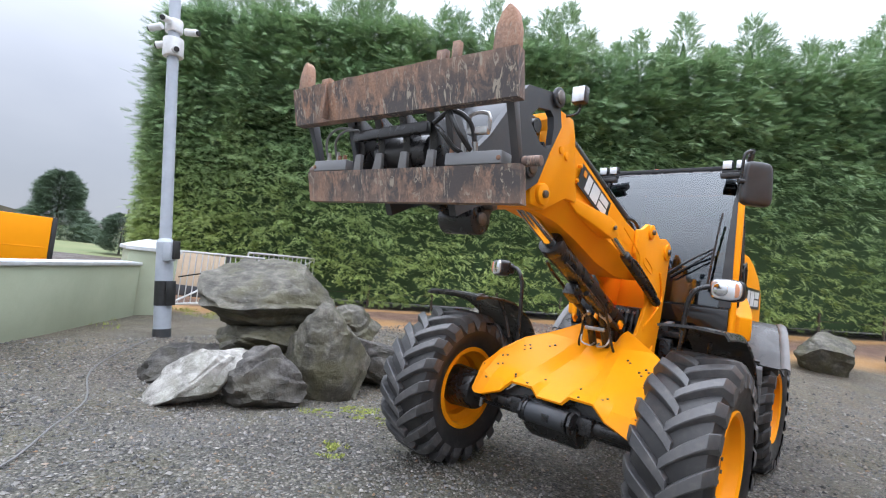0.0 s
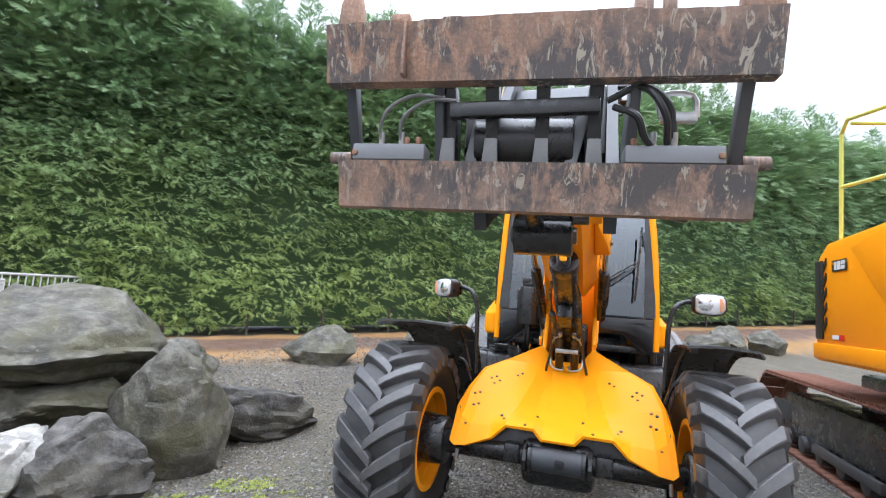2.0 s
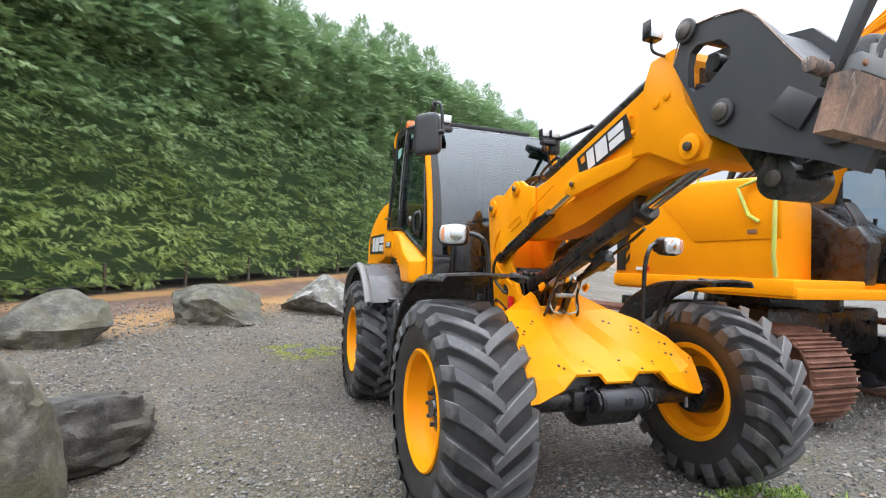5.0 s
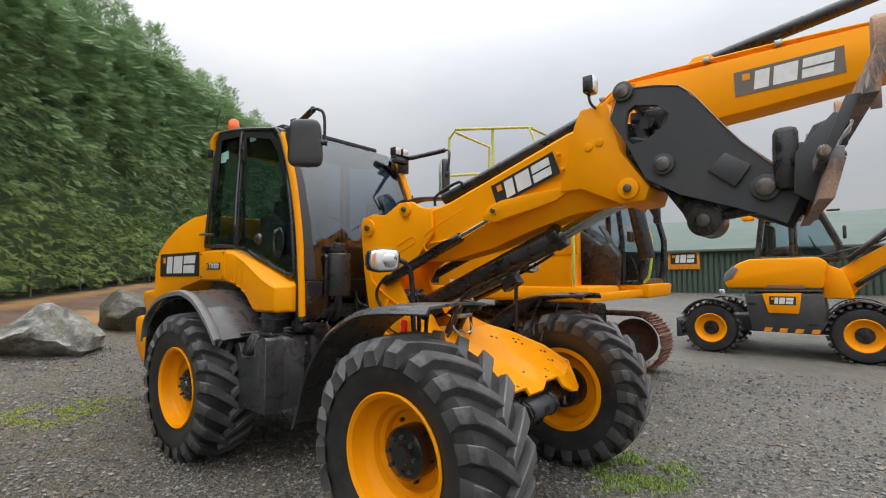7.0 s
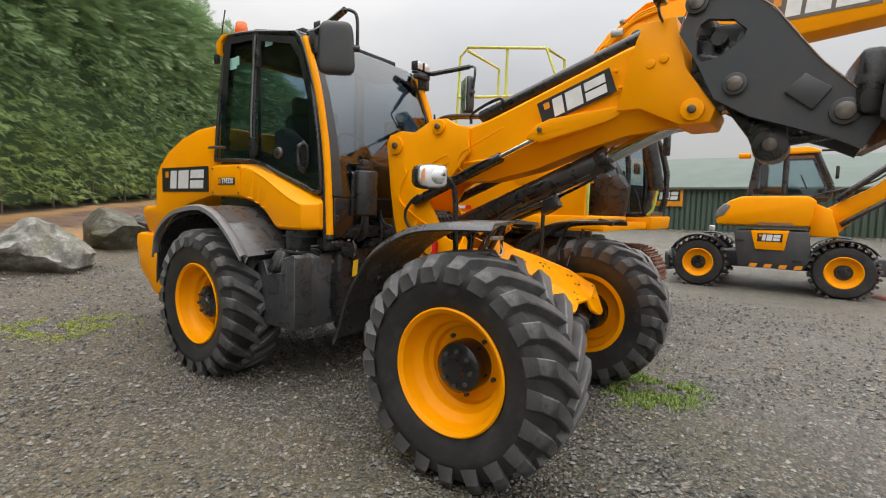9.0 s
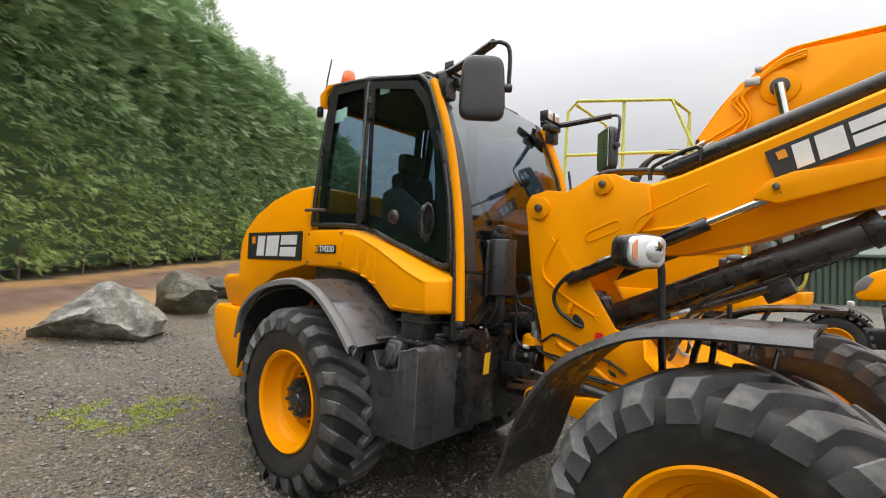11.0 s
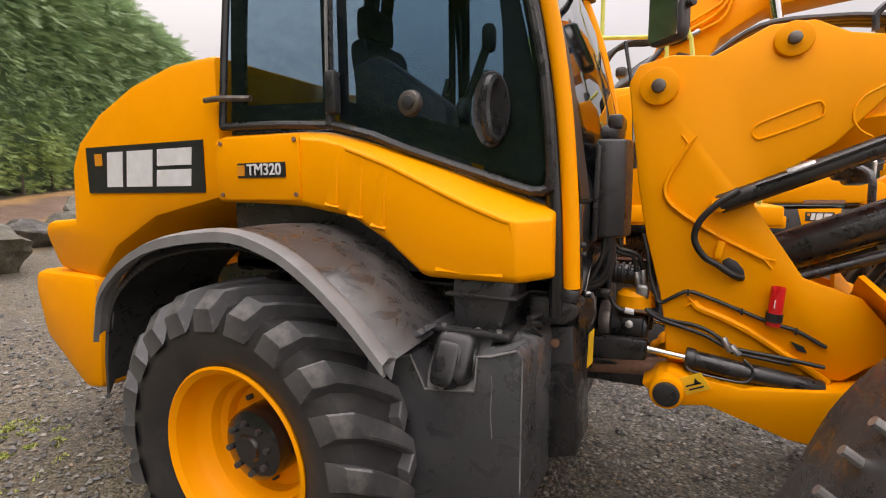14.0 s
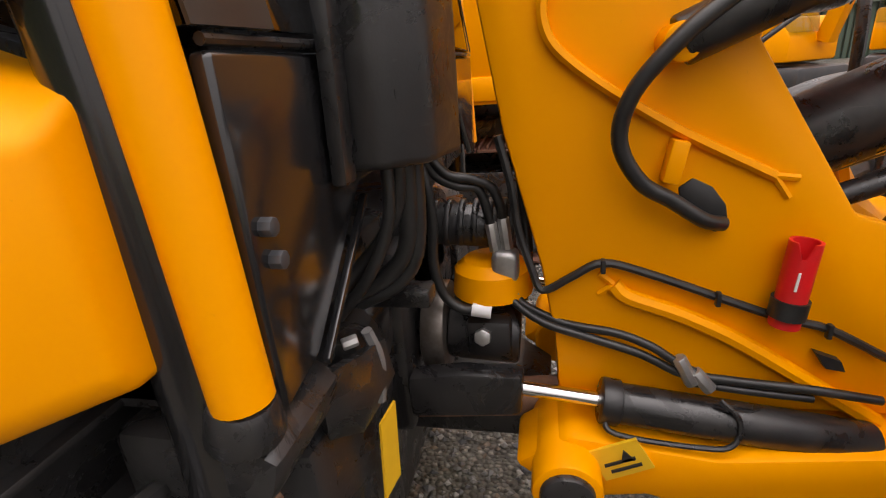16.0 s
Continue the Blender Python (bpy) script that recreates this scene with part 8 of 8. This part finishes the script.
decal("notice", xc_, (4.376, 0.98, 1.56), (0, -1, 0), (0, 0, 1), 0.10, 0.10, WHITE)
part("cab_mirror", box((0.06, 0.10, 0.30), (4.34, 0.20, 2.42), 0.02), PLASTIC, xc_)
part("mirror_bracket", tube([(4.40, 0.46, 2.35), (4.36, 0.26, 2.62), (4.34, 0.20, 2.50)], 0.014, 6, 3), PLASTIC, xc_)
part("grab_rail", tube([(4.38, 0.42, 1.42), (4.36, 0.33, 1.55), (4.36, 0.29, 2.0), (4.38, 0.38, 2.36)], 0.020, 8, 4), LIME, xc_, "lime yellow grab rail")
part("foot_ram_bracket", prism([(0.55, 1.36), (0.50, 1.80), (0.62, 1.98), (0.86, 1.90), (0.98, 1.36)], 3.56, 3.76, 0.02), BLACK, exc, "black ram foot with hoses")
for k in range(4):
    part("foot_hose", tube([(3.62 + 0.05 * k, 1.10, 1.45), (3.60 + 0.05 * k, 0.78 - 0.03 * k, 1.62), (3.62 + 0.05 * k, 0.64, 1.95), (3.66 + 0.04 * k, 0.78, 2.22)], 0.022, 8, 4), HOSE, exc)
part("boom_foot", prism([(0.9, 1.3), (0.7, 1.9), (1.2, 2.3), (2.0, 2.2), (2.1, 1.3)], 3.68, 4.34, 0.03), BLACK, exc)
# lime handrails
rl = thing("handrail", "", "")
rl.parent = exc
RAIL = [[(2.55, 2.62, 2.40), (2.55, 2.58, 3.55), (2.55, 2.45, 3.66), (2.9, 1.45, 3.58), (2.9, 1.18, 2.92), (2.9, 1.12, 2.45)], [(2.55, 2.6, 3.0), (2.75, 1.9, 2.98), (2.9, 1.25, 2.95)], [(2.75, 1.95, 2.42), (2.75, 1.95, 3.62)],
        [(3.5, 2.55, 2.40), (3.5, 2.5, 3.6), (2.6, 2.5, 3.64)], [(3.4, 1.4, 2.45), (3.4, 1.4, 3.55), (2.9, 1.45, 3.58)], [(2.42, 0.62, 1.42), (2.36, 0.60, 1.6), (2.38, 0.60, 2.35), (2.42, 0.75, 2.62), (2.45, 1.05, 2.62)], [(2.40, 0.78, 1.95), (2.36, 0.86, 2.02), (2.36, 0.98, 2.3), (2.38, 0.8, 2.36), (2.39, 0.64, 2.34)]]
for r in RAIL:
    part("rail", tube(r, 0.02, 8, 1, None, True), LIME, rl, "lime yellow handrail")
part("wing_mirror", box((0.08, 0.10, 0.10), (2.62, 1.75, 2.62), 0.03), PLASTIC, exc)

# ---- wheeled excavator in the yard ----
hyd = thing("wheeled_excavator", "compact yellow and black wheeled excavator parked in the yard", "excavator")
HX = 8.10
hyd.matrix_basis = pose(HX, -0.93, -0.03) @ Matrix.Scale(0.93, 4) @ pose(-HX, 0.93, 0)
wt = lathe([(0.28, 0.02), (0.34, 0.0), (0.48, 0.02), (0.52, 0.08), (0.525, 0.2), (0.52, 0.32), (0.48, 0.38), (0.34, 0.40), (0.28, 0.38)], 40, None, True)
proto = small_lug = None
for x, y, turn in ((HX, -2.2, 0), (HX, 0.35, 0), (HX + 2.3, -2.2, 180), (HX + 2.3, 0.35, 180)):
    w = thing("wheel", "", "")
    w.parent = hyd
    w.matrix_basis = pose(x, y, 0.53, 30 * y, 0, turn)
    if proto is None:
        proto = [part("tyre", wt, SIDEWALL, w), part("rim", lathe([(0.30, 0.0), (0.315, 0.01), (0.315, 0.2), (0.28, 0.2), (0.13, 0.15), (0.13, 0.11), (0.21, 0.10), (0.245, 0.08), (0.27, 0.03)], 36, None, True), YELLOW, w), part("hub", lathe([(0.0, 0.04), (0.04, 0.04), (0.05, 0.06), (0.13, 0.065), (0.15, 0.09), (0.15, 0.13)], 24), BLACK, w)]
    else:
        for o in proto:
            again(o, Matrix(), w)
    for i in range(24):
        for sx in (0, 1):
            a = 2 * math.pi * (i + 0.5 * sx) / 24
            m = pose(0.10 + 0.2 * sx, 0.525 * math.cos(a), 0.525 * math.sin(a)) @ pose(0, 0, 0, math.degrees(a), 0, 0) @ pose(0, 0, 0, 0, 0, 25 if sx else -25)
            if small_lug is None:
                small_lug = part("tread_lug", box((0.17, 0.05, 0.05), (0, 0, 0), 0), RUBBER, w, "", 0)
                small_lug.matrix_basis = m
            else:
                again(small_lug, m, w)
    gd = [(x0, 0.53 + 0.63 * math.sin(a)) for a in [math.radians(d) for d in range(25, 160, 15)] for x0 in [y + 0.63 * math.cos(a)]]
    part("mudguard", mudguard(gd, x - 0.02 if turn == 0 else x - 0.42, x + 0.42 if turn == 0 else x + 0.02, 0.03), PLASTIC, hyd, "black mudguard", 50)
part("chassis", prism([(-0.30, 1.28), (-0.42, 0.52), (-1.55, 0.50), (-1.68, 0.75), (-1.62, 1.30)], HX + 0.02, HX + 2.3, 0.04), GREYCAST, hyd, "dark grey chassis side tank")
part("chassis_beam", box((0.9, 4.0, 0.35), (HX + 1.15, -0.95, 0.62), 0.04), GREYCAST, hyd)
for i in range(4):
    y = -0.62 - 0.26 * i
    part("hazard_bar", prism([(y, 0.52), (y - 0.13, 0.52), (y - 0.16, 0.60), (y - 0.03, 0.60)], HX, HX + 0.012, 0), AMBER, hyd, "", 0)
pl = part("name_panel", prism([(-0.62, 1.29), (-0.72, 0.90), (-1.22, 0.90), (-1.28, 1.31)], HX - 0.005, HX + 0.02, 0.004), YELLOW, hyd, "yellow panel on the side tank")
badge(pl, (HX - 0.006, -0.96, 1.15), (0, -1, 0), (0, 0, 1), 0.44, 0.17)
bn = part("bonnet", prism([(0.06, 1.46), (0.04, 1.62), (-0.16, 1.90), (-0.40, 2.00), (-1.55, 2.02), (-1.70, 1.92), (-1.62, 1.40), (0.0, 1.38)], HX + 0.05, HX + 2.2, 0.07), YELLOW, hyd, "yellow rounded bonnet", 40)
part("bonnet_lamp", prism([(0.075, 1.52), (0.062, 1.68), (-0.10, 1.86), (-0.22, 1.80), (-0.10, 1.58)], HX + 0.035, HX + 0.34, 0.03), GREYEDGE, bn, "grey lamp cover at the bonnet corner")
part("bonnet_seam", box((0.012, 1.55, 0.016), (HX + 0.05, -0.86, 1.375), 0), INK, bn)
decal("name_bars", hyd, (HX + 0.045, -1.02, 1.43), (0, -1, 0), (0, 0, 1), 0.62, 0.06, COPPER)
for i, y in enumerate((-0.42, -0.55)):
    part("side_pocket", box((0.02, 0.16, 0.05), (HX + 0.012, y - 0.9 * i, 1.08 - 0.38 * i), 0.006), INK, hyd, "dark step pocket")
part("counter_lamp", box((0.05, 0.12, 0.12), (HX + 0.10, 0.12, 1.30), 0.02), LENS, hyd)
part("dozer_blade", prism([(0.92, 0.30), (0.98, 0.62), (1.06, 0.72), (1.06, 0.28)], HX + 0.1, HX + 2.2, 0.02), GREYCAST, hyd, "dark grey blade behind the wheels")
CAB_H = [(-0.50, 2.0), (-0.54, 2.55), (-0.62, 2.92), (-1.62, 2.92), (-1.80, 2.62), (-1.90, 2.25), (-1.88, 2.0)]
for x in (HX + 0.50, HX + 1.60):
    for p, q, r_ in ((CAB_H[0], CAB_H[2], 0.055), (CAB_H[3], CAB_H[5], 0.06), (CAB_H[5], CAB_H[6], 0.06), (CAB_H[0], CAB_H[6], 0.055), (CAB_H[2], CAB_H[3], 0.055), ((-1.12, 2.0), (-1.12, 2.92), 0.045)):
        part("cab_post", tube([(x, *p), (x, *q)], r_, 10, 1, None, True), PLASTIC, hyd)
    g_ = part("cab_glass", prism([(y, z) for y, z in CAB_H], x, x + 0.006, 0), GLASS, hyd, "greenish cab glass", 0)
    g_.visible_shadow = False
part("cab_roof", prism([(-0.48, 2.93), (-0.56, 3.02), (-1.50, 3.04), (-1.68, 2.97), (-1.70, 2.91), (-0.52, 2.89)], HX + 0.42, HX + 1.68, 0.03), YELLOW, hyd, "yellow cab roof", 40)
part("roof_lamp", box((0.30, 0.22, 0.10), (HX + 0.55, -0.36, 2.90), 0.03), YELLOW, hyd)
part("roof_beacon", box((0.08, 0.22, 0.04), (HX + 0.9, -1.82, 3.0), 0.01), PLASTIC, hyd)
part("cab_seat", box((0.5, 0.40, 0.16), (HX + 1.1, -0.90, 2.16), 0.06), SEAT, hyd)
part("cab_seat_back", box((0.46, 0.14, 0.62), (HX + 1.1, -0.72, 2.44), 0.06), SEAT, hyd)
part("cab_wheel", tube([(HX + 1.1 + 0.16 * math.cos(a), -1.45 + 0.06 * math.sin(a), 2.36 + 0.15 * math.sin(a)) for a in [2 * math.pi * i / 14 for i in range(15)]], 0.015, 6, 2), PLASTIC, hyd)
part("cab_floor", box((1.2, 1.4, 0.06), (HX + 1.05, -1.18, 2.0), 0.02), PLASTIC, hyd)
part("wing_mirror", box((0.08, 0.06, 0.26), (HX + 0.36, -1.98, 2.50), 0.02), PLASTIC, hyd)
ha = part("digger_arm", prism([(-1.6, 1.55), (-1.9, 1.80), (-2.6, 2.25), (-3.3, 2.95), (-3.6, 2.90), (-3.3, 2.5), (-2.5, 1.75), (-2.05, 1.25), (-1.7, 1.2)], HX + 0.5, HX + 0.85, 0.03), YELLOW, hyd, "yellow digger arm")
part("arm_ram", rod((HX + 0.42, -2.0, 1.95), (HX + 0.42, -2.75, 2.62), 0.06, None, 14, 0.01), BLACK, ha)
part("ram_rod", rod((HX + 0.42, -2.75, 2.62), (HX + 0.42, -3.3, 3.0), 0.03, None, 12), CHROME, ha)
part("arm_ram", rod((HX + 0.42, -2.1, 1.45), (HX + 0.42, -2.9, 2.05), 0.05, None, 14, 0.01), BLACK, ha)
part("swing_block", prism([(-1.6, 1.2), (-1.62, 1.9), (-1.95, 1.75), (-2.1, 1.2)], HX + 0.3, HX + 1.2, 0.03), YELLOW, hyd)
for k in range(3):
    part("arm_hose", tube([(HX + 0.45 + 0.06 * k, -1.5, 2.0), (HX + 0.45 + 0.06 * k, -2.0, 2.15), (HX + 0.5 + 0.06 * k, -2.6, 2.35), (HX + 0.5 + 0.06 * k, -3.2, 2.95)], 0.018, 6, 4), HOSE, hyd)


# ---- other machines and buildings across the yard ----
def yard_machine(at, turn, scale, label):
    g = thing("mini_excavator", label, "excavator", "machines across the yard")
    g.matrix_basis = pose(*at, 0, 0, turn) @ Matrix.Scale(scale, 4)
    part("undercarriage", box((1.9, 2.6, 0.5), (0, 0, 0.32), 0.12), GREYCAST, g)
    part("body", prism([(-1.1, 0.7), (-1.2, 1.5), (-0.9, 1.8), (0.6, 1.8), (0.9, 1.3), (0.9, 0.7)], -0.9, 0.9, 0.08), YELLOW, g, "yellow body")
    part("cab", prism([(-0.2, 1.6), (-0.1, 2.7), (0.8, 2.7), (1.0, 1.4)], 0.0, 0.88, 0.05), GLASS_DARK, g)
    part("cab_roof", box((0.95, 1.1, 0.10), (0.44, 0.36, 2.74), 0.03), YELLOW, g)
    part("boom", prism([(0.8, 1.2), (1.3, 2.6), (2.4, 3.3), (3.6, 3.0), (3.5, 2.75), (2.4, 2.95), (1.6, 2.4), (1.2, 1.1)], -0.35, -0.05, 0.03), YELLOW, g, "yellow boom")
    part("stick", prism([(3.3, 3.2), (3.65, 3.1), (3.3, 1.0), (3.1, 1.0)], -0.32, -0.08, 0.02), YELLOW, g)
    part("bucket", prism([(3.0, 1.0), (3.4, 1.1), (3.5, 0.6), (3.0, 0.35), (2.6, 0.5), (2.9, 0.7)], -0.5, 0.1, 0.03), GREYCAST, g)
    part("boom_ram", rod((-0.2, 1.0, 1.4), (-0.2, 1.9, 2.7), 0.07, None, 12), BLACK, g)
    return g


for x, y, turn, sc, label in ((13.5, -4.6, 120, 0.9, "yellow excavator standing behind the wheeled one"), (14.5, -8.0, 60, 0.9, "yellow excavator across the yard"), (19.0, -10.0, 160, 1.1, "yellow excavator with raised arm across the yard"), (17.5, -5.8, 200, 1.0, "yellow excavator across the yard")):
    yard_machine((x, y, ground_z(x, y)), turn, sc, label)
BUCKET = plain("red_rusty_bucket", (0.30, 0.09, 0.06), (0.20, 0.07, 0.05), 0.65, 0.1, 5, 60, 0.3, 0.004)
bk = tagged(part("loose_bucket", prism([(0.0, 0.0), (-1.4, 0.0), (-1.6, 0.5), (-1.5, 0.72), (-1.42, 0.5), (-1.3, 0.08), (-0.1, 0.05)], -0.9, 0.9, 0.015), BUCKET), "rust-red digger bucket lying on the gravel", "bucket")
bk.matrix_basis = pose(8.15, -2.95, ground_z(8.2, -3), 0, 0, 25)
GREENSHEET = Mat("green_sheet")
_v = GREENSHEET.stretch((1, 1, 0.12))
GREEN = GREENSHEET.end(GREENSHEET.mix(GREENSHEET.noise(2.2, 5, 0.6, _v), (0.040, 0.070, 0.050), (0.065, 0.100, 0.072)), 0.6, 0, GREENSHEET.bump(GREENSHEET.noise(30, 3, 0.5), 0.1, 0.01))
ROOFGREEN = plain("weathered_roof", (0.065, 0.10, 0.078), (0.12, 0.15, 0.13), 0.7, 0, 0.8, 14, 0.2, 0.02)
shed = thing("green_shed", "long dark green corrugated metal shed", "building")
part("shed_wall", box((0.1, 19.0, 2.2), (18.12, -3.0, 1.35), 0), GREEN, shed, "dark green metal wall", 0)
rib_ = part("wall_rib", prism([(18.0, 0.0), (18.05, 0.02), (18.05, 0.10), (18.0, 0.12)], 0.3, 2.45, 0, None, "z"), GREEN, shed, "", 0)
rib_.matrix_basis = pose(0, -12.5, 0)
for i in range(1, 100):
    again(rib_, pose(0, -12.5 + 0.19 * i, 0), shed)
part("shed_roof", prism([(17.8, 2.40), (17.8, 2.50), (25.5, 4.35), (33, 2.5), (33, 2.4), (25.5, 4.2)], -12.6, 6.6, 0.02, None, "y"), ROOFGREEN, shed, "weathered green roof")
part("shed_gable", prism([(18.0, 0.3), (18.0, 2.45), (25.5, 4.2), (33, 2.45), (33, 0.3)], 6.3, 6.45, 0.0, None, "y"), GREEN, shed)
sg = tagged(part("sign_board", box((0.05, 1.15, 0.78), (17.95, 2.95, 2.13), 0.01), AMBER), "amber sign board fixed to the shed wall", "sign")
badge(sg, (17.92, 2.95, 2.16), (0, -1, 0), (0, 0, 1), 0.95, 0.42)
off = thing("site_office", "pale green site office with dark windows", "building")
part("office_wall", box((4, 7, 2.6), (33, -13, 4.2), 0.03), RENDERED, off)
part("office_roof", box((4.4, 7.4, 0.2), (33, -13, 5.5), 0.05), ROOFGREY, off)
for y in (-14.8, -12.6):
    part("window", box((0.08, 1.2, 1.1), (30.97, y, 4.3), 0.01), INK, off)
lp = thing("floodlight_mast", "tall thin floodlight mast", "mast")
part("mast", rod((45, -19, 3), (45, -19, 12.5), 0.12, 0.06, 8), POLE, lp)
part("floodlight", box((0.3, 0.6, 0.4), (45, -19.4, 12.5), 0.05), GREYCAST, lp)
part("floodlight", box((0.3, 0.6, 0.4), (45, -18.5, 12.5), 0.05), GREYCAST, lp)
for x, y, h in ((55, -13, 6), (52, -22, 5)):
    tree((x, y, ground_z(x, y)), h, h * 1.1, int(x), "distant leafless-looking dull tree behind the yard")


# ---- grass and loose stones ----
def grass_material(name, stops):
    k = Mat(name)
    return k.end(k.ramp(k.island(), stops), 0.7)


GRASSM = grass_material("yellow_green_grass", [(0.0, (0.13, 0.16, 0.035)), (0.6, (0.29, 0.34, 0.065)), (1.0, (0.44, 0.42, 0.12))])
WEEDS = grass_material("fresh_green_weed", [(0.0, (0.07, 0.12, 0.025)), (0.6, (0.19, 0.29, 0.055)), (1.0, (0.34, 0.40, 0.09))])


def grass_patch(cx, cy, rx, ry, n, tall, seed, material=GRASSM):
    rng = np.random.default_rng(seed)
    a, r = rng.random(n) * 2 * np.pi, np.sqrt(rng.random(n)) * (0.6 + 0.5 * rng.random(n))
    x, y = cx + rx * r * np.cos(a), cy + ry * r * np.sin(a)
    keep = [noise.noise((p * 3.2, q * 3.2, seed)) + 0.5 * noise.noise((p * 11, q * 11, seed)) > 0.02 for p, q in zip(x, y)]
    x, y = x[keep], y[keep]
    n = len(x)
    verts, faces = [], []
    for i in range(n):
        z = ground_z(x[i], y[i])
        b_ = rng.random() * 6.28
        h, w = tall * (0.4 + 0.8 * rng.random()), 0.004 + 0.005 * rng.random()
        dx, dy = math.cos(b_), math.sin(b_)
        k = len(verts)
        verts += [(x[i] - w * dy, y[i] + w * dx, z), (x[i] + w * dy, y[i] - w * dx, z), (x[i] + h * 0.7 * dx, y[i] + h * 0.7 * dy, z + h)]
        faces.append((k, k + 1, k + 2))
    me = bpy.data.meshes.new("grass")
    me.from_pydata(verts, [], faces)
    me.materials.append(material)
    tagged(new("grass", me), "fresh green weeds in the gravel beside a tyre" if material is WEEDS else "thin patch of yellow-green grass in the gravel", "grass", kind="stuff")


for g_ in ((-1.45, 4.6, 0.72, 0.5, 26000, 0.014, 1), (0.95, -0.55, 0.6, 0.4, 9500, 0.026, 2, WEEDS), (-2.5, 0.1, 0.7, 0.35, 9000, 0.012, 3), (-1.55, -0.75, 0.22, 0.18, 1500, 0.015, 4), (1.6, 0.2, 0.5, 0.4, 1300, 0.02, 5), (-9.2, 1.2, 1.2, 0.6, 1500, 0.05, 6), (-8.6, -0.9, 1.5, 0.3, 900, 0.05, 8)):
    grass_patch(*g_)

STONES = Mat("loose_stone")
STONEM = STONES.end(STONES.ramp(STONES.island(), [(0.0, (0.05, 0.05, 0.05)), (0.4, (0.14, 0.137, 0.133)), (0.8, (0.23, 0.220, 0.20)), (0.94, (0.34, 0.32, 0.29)), (1.0, (0.24, 0.15, 0.08))]), 0.65)


def loose_stones():
    rng = np.random.default_rng(11)
    n = 135000
    x, y = -6.5 + 13.0 * rng.random(n), -4.2 + 12.7 * rng.random(n)
    near = rng.random(n) < np.clip(1.25 - 0.13 * np.hypot(x + 1.8, y - 0.6), 0.22, 1)
    x, y = x[near], y[near]
    n = len(x)
    z = np.array([ground_z(a, b) for a, b in zip(x, y)])
    r = (0.004 + 0.015 * rng.random(n) ** 2.2) * np.clip(0.8 + 0.08 * np.hypot(x + 1.8, y - 0.6), 0.9, 1.4)
    oct_v = np.array([(1, 0, 0), (0, 1, 0), (-1, 0, 0), (0, -1, 0), (0, 0, 0.75), (0, 0, -0.6)])
    oct_f = np.array([(0, 1, 4), (1, 2, 4), (2, 3, 4), (3, 0, 4), (1, 0, 5), (2, 1, 5), (3, 2, 5), (0, 3, 5)])
    jit = 1 + 0.45 * rng.standard_normal((n, 6, 3)).clip(-1.2, 1.2)
    v = oct_v[None] * jit * r[:, None, None]
    v += np.stack([x, y, z + r * 0.25 + 0.003], 1)[:, None]
    f = (np.arange(n)[:, None, None] * 6 + oct_f[None]).reshape(-1, 3)
    me = bpy.data.meshes.new("loose_stones")
    me.from_pydata(v.reshape(-1, 3).tolist(), [], f.tolist())
    me.materials.append(STONEM)
    tagged(new("loose_stones", me), "loose grey gravel stones on the yard", "gravel", kind="stuff")


loose_stones()


# parts stay at most two levels below their thing
def level(ob):
    n = 0
    while ob.parent is not None:
        ob, n = ob.parent, n + 1
    return n


for ob in list(scene.objects):
    while level(ob) > 2:
        up_ = ob.parent
        ob.matrix_basis = up_.matrix_basis @ ob.matrix_basis
        ob.parent = up_.parent
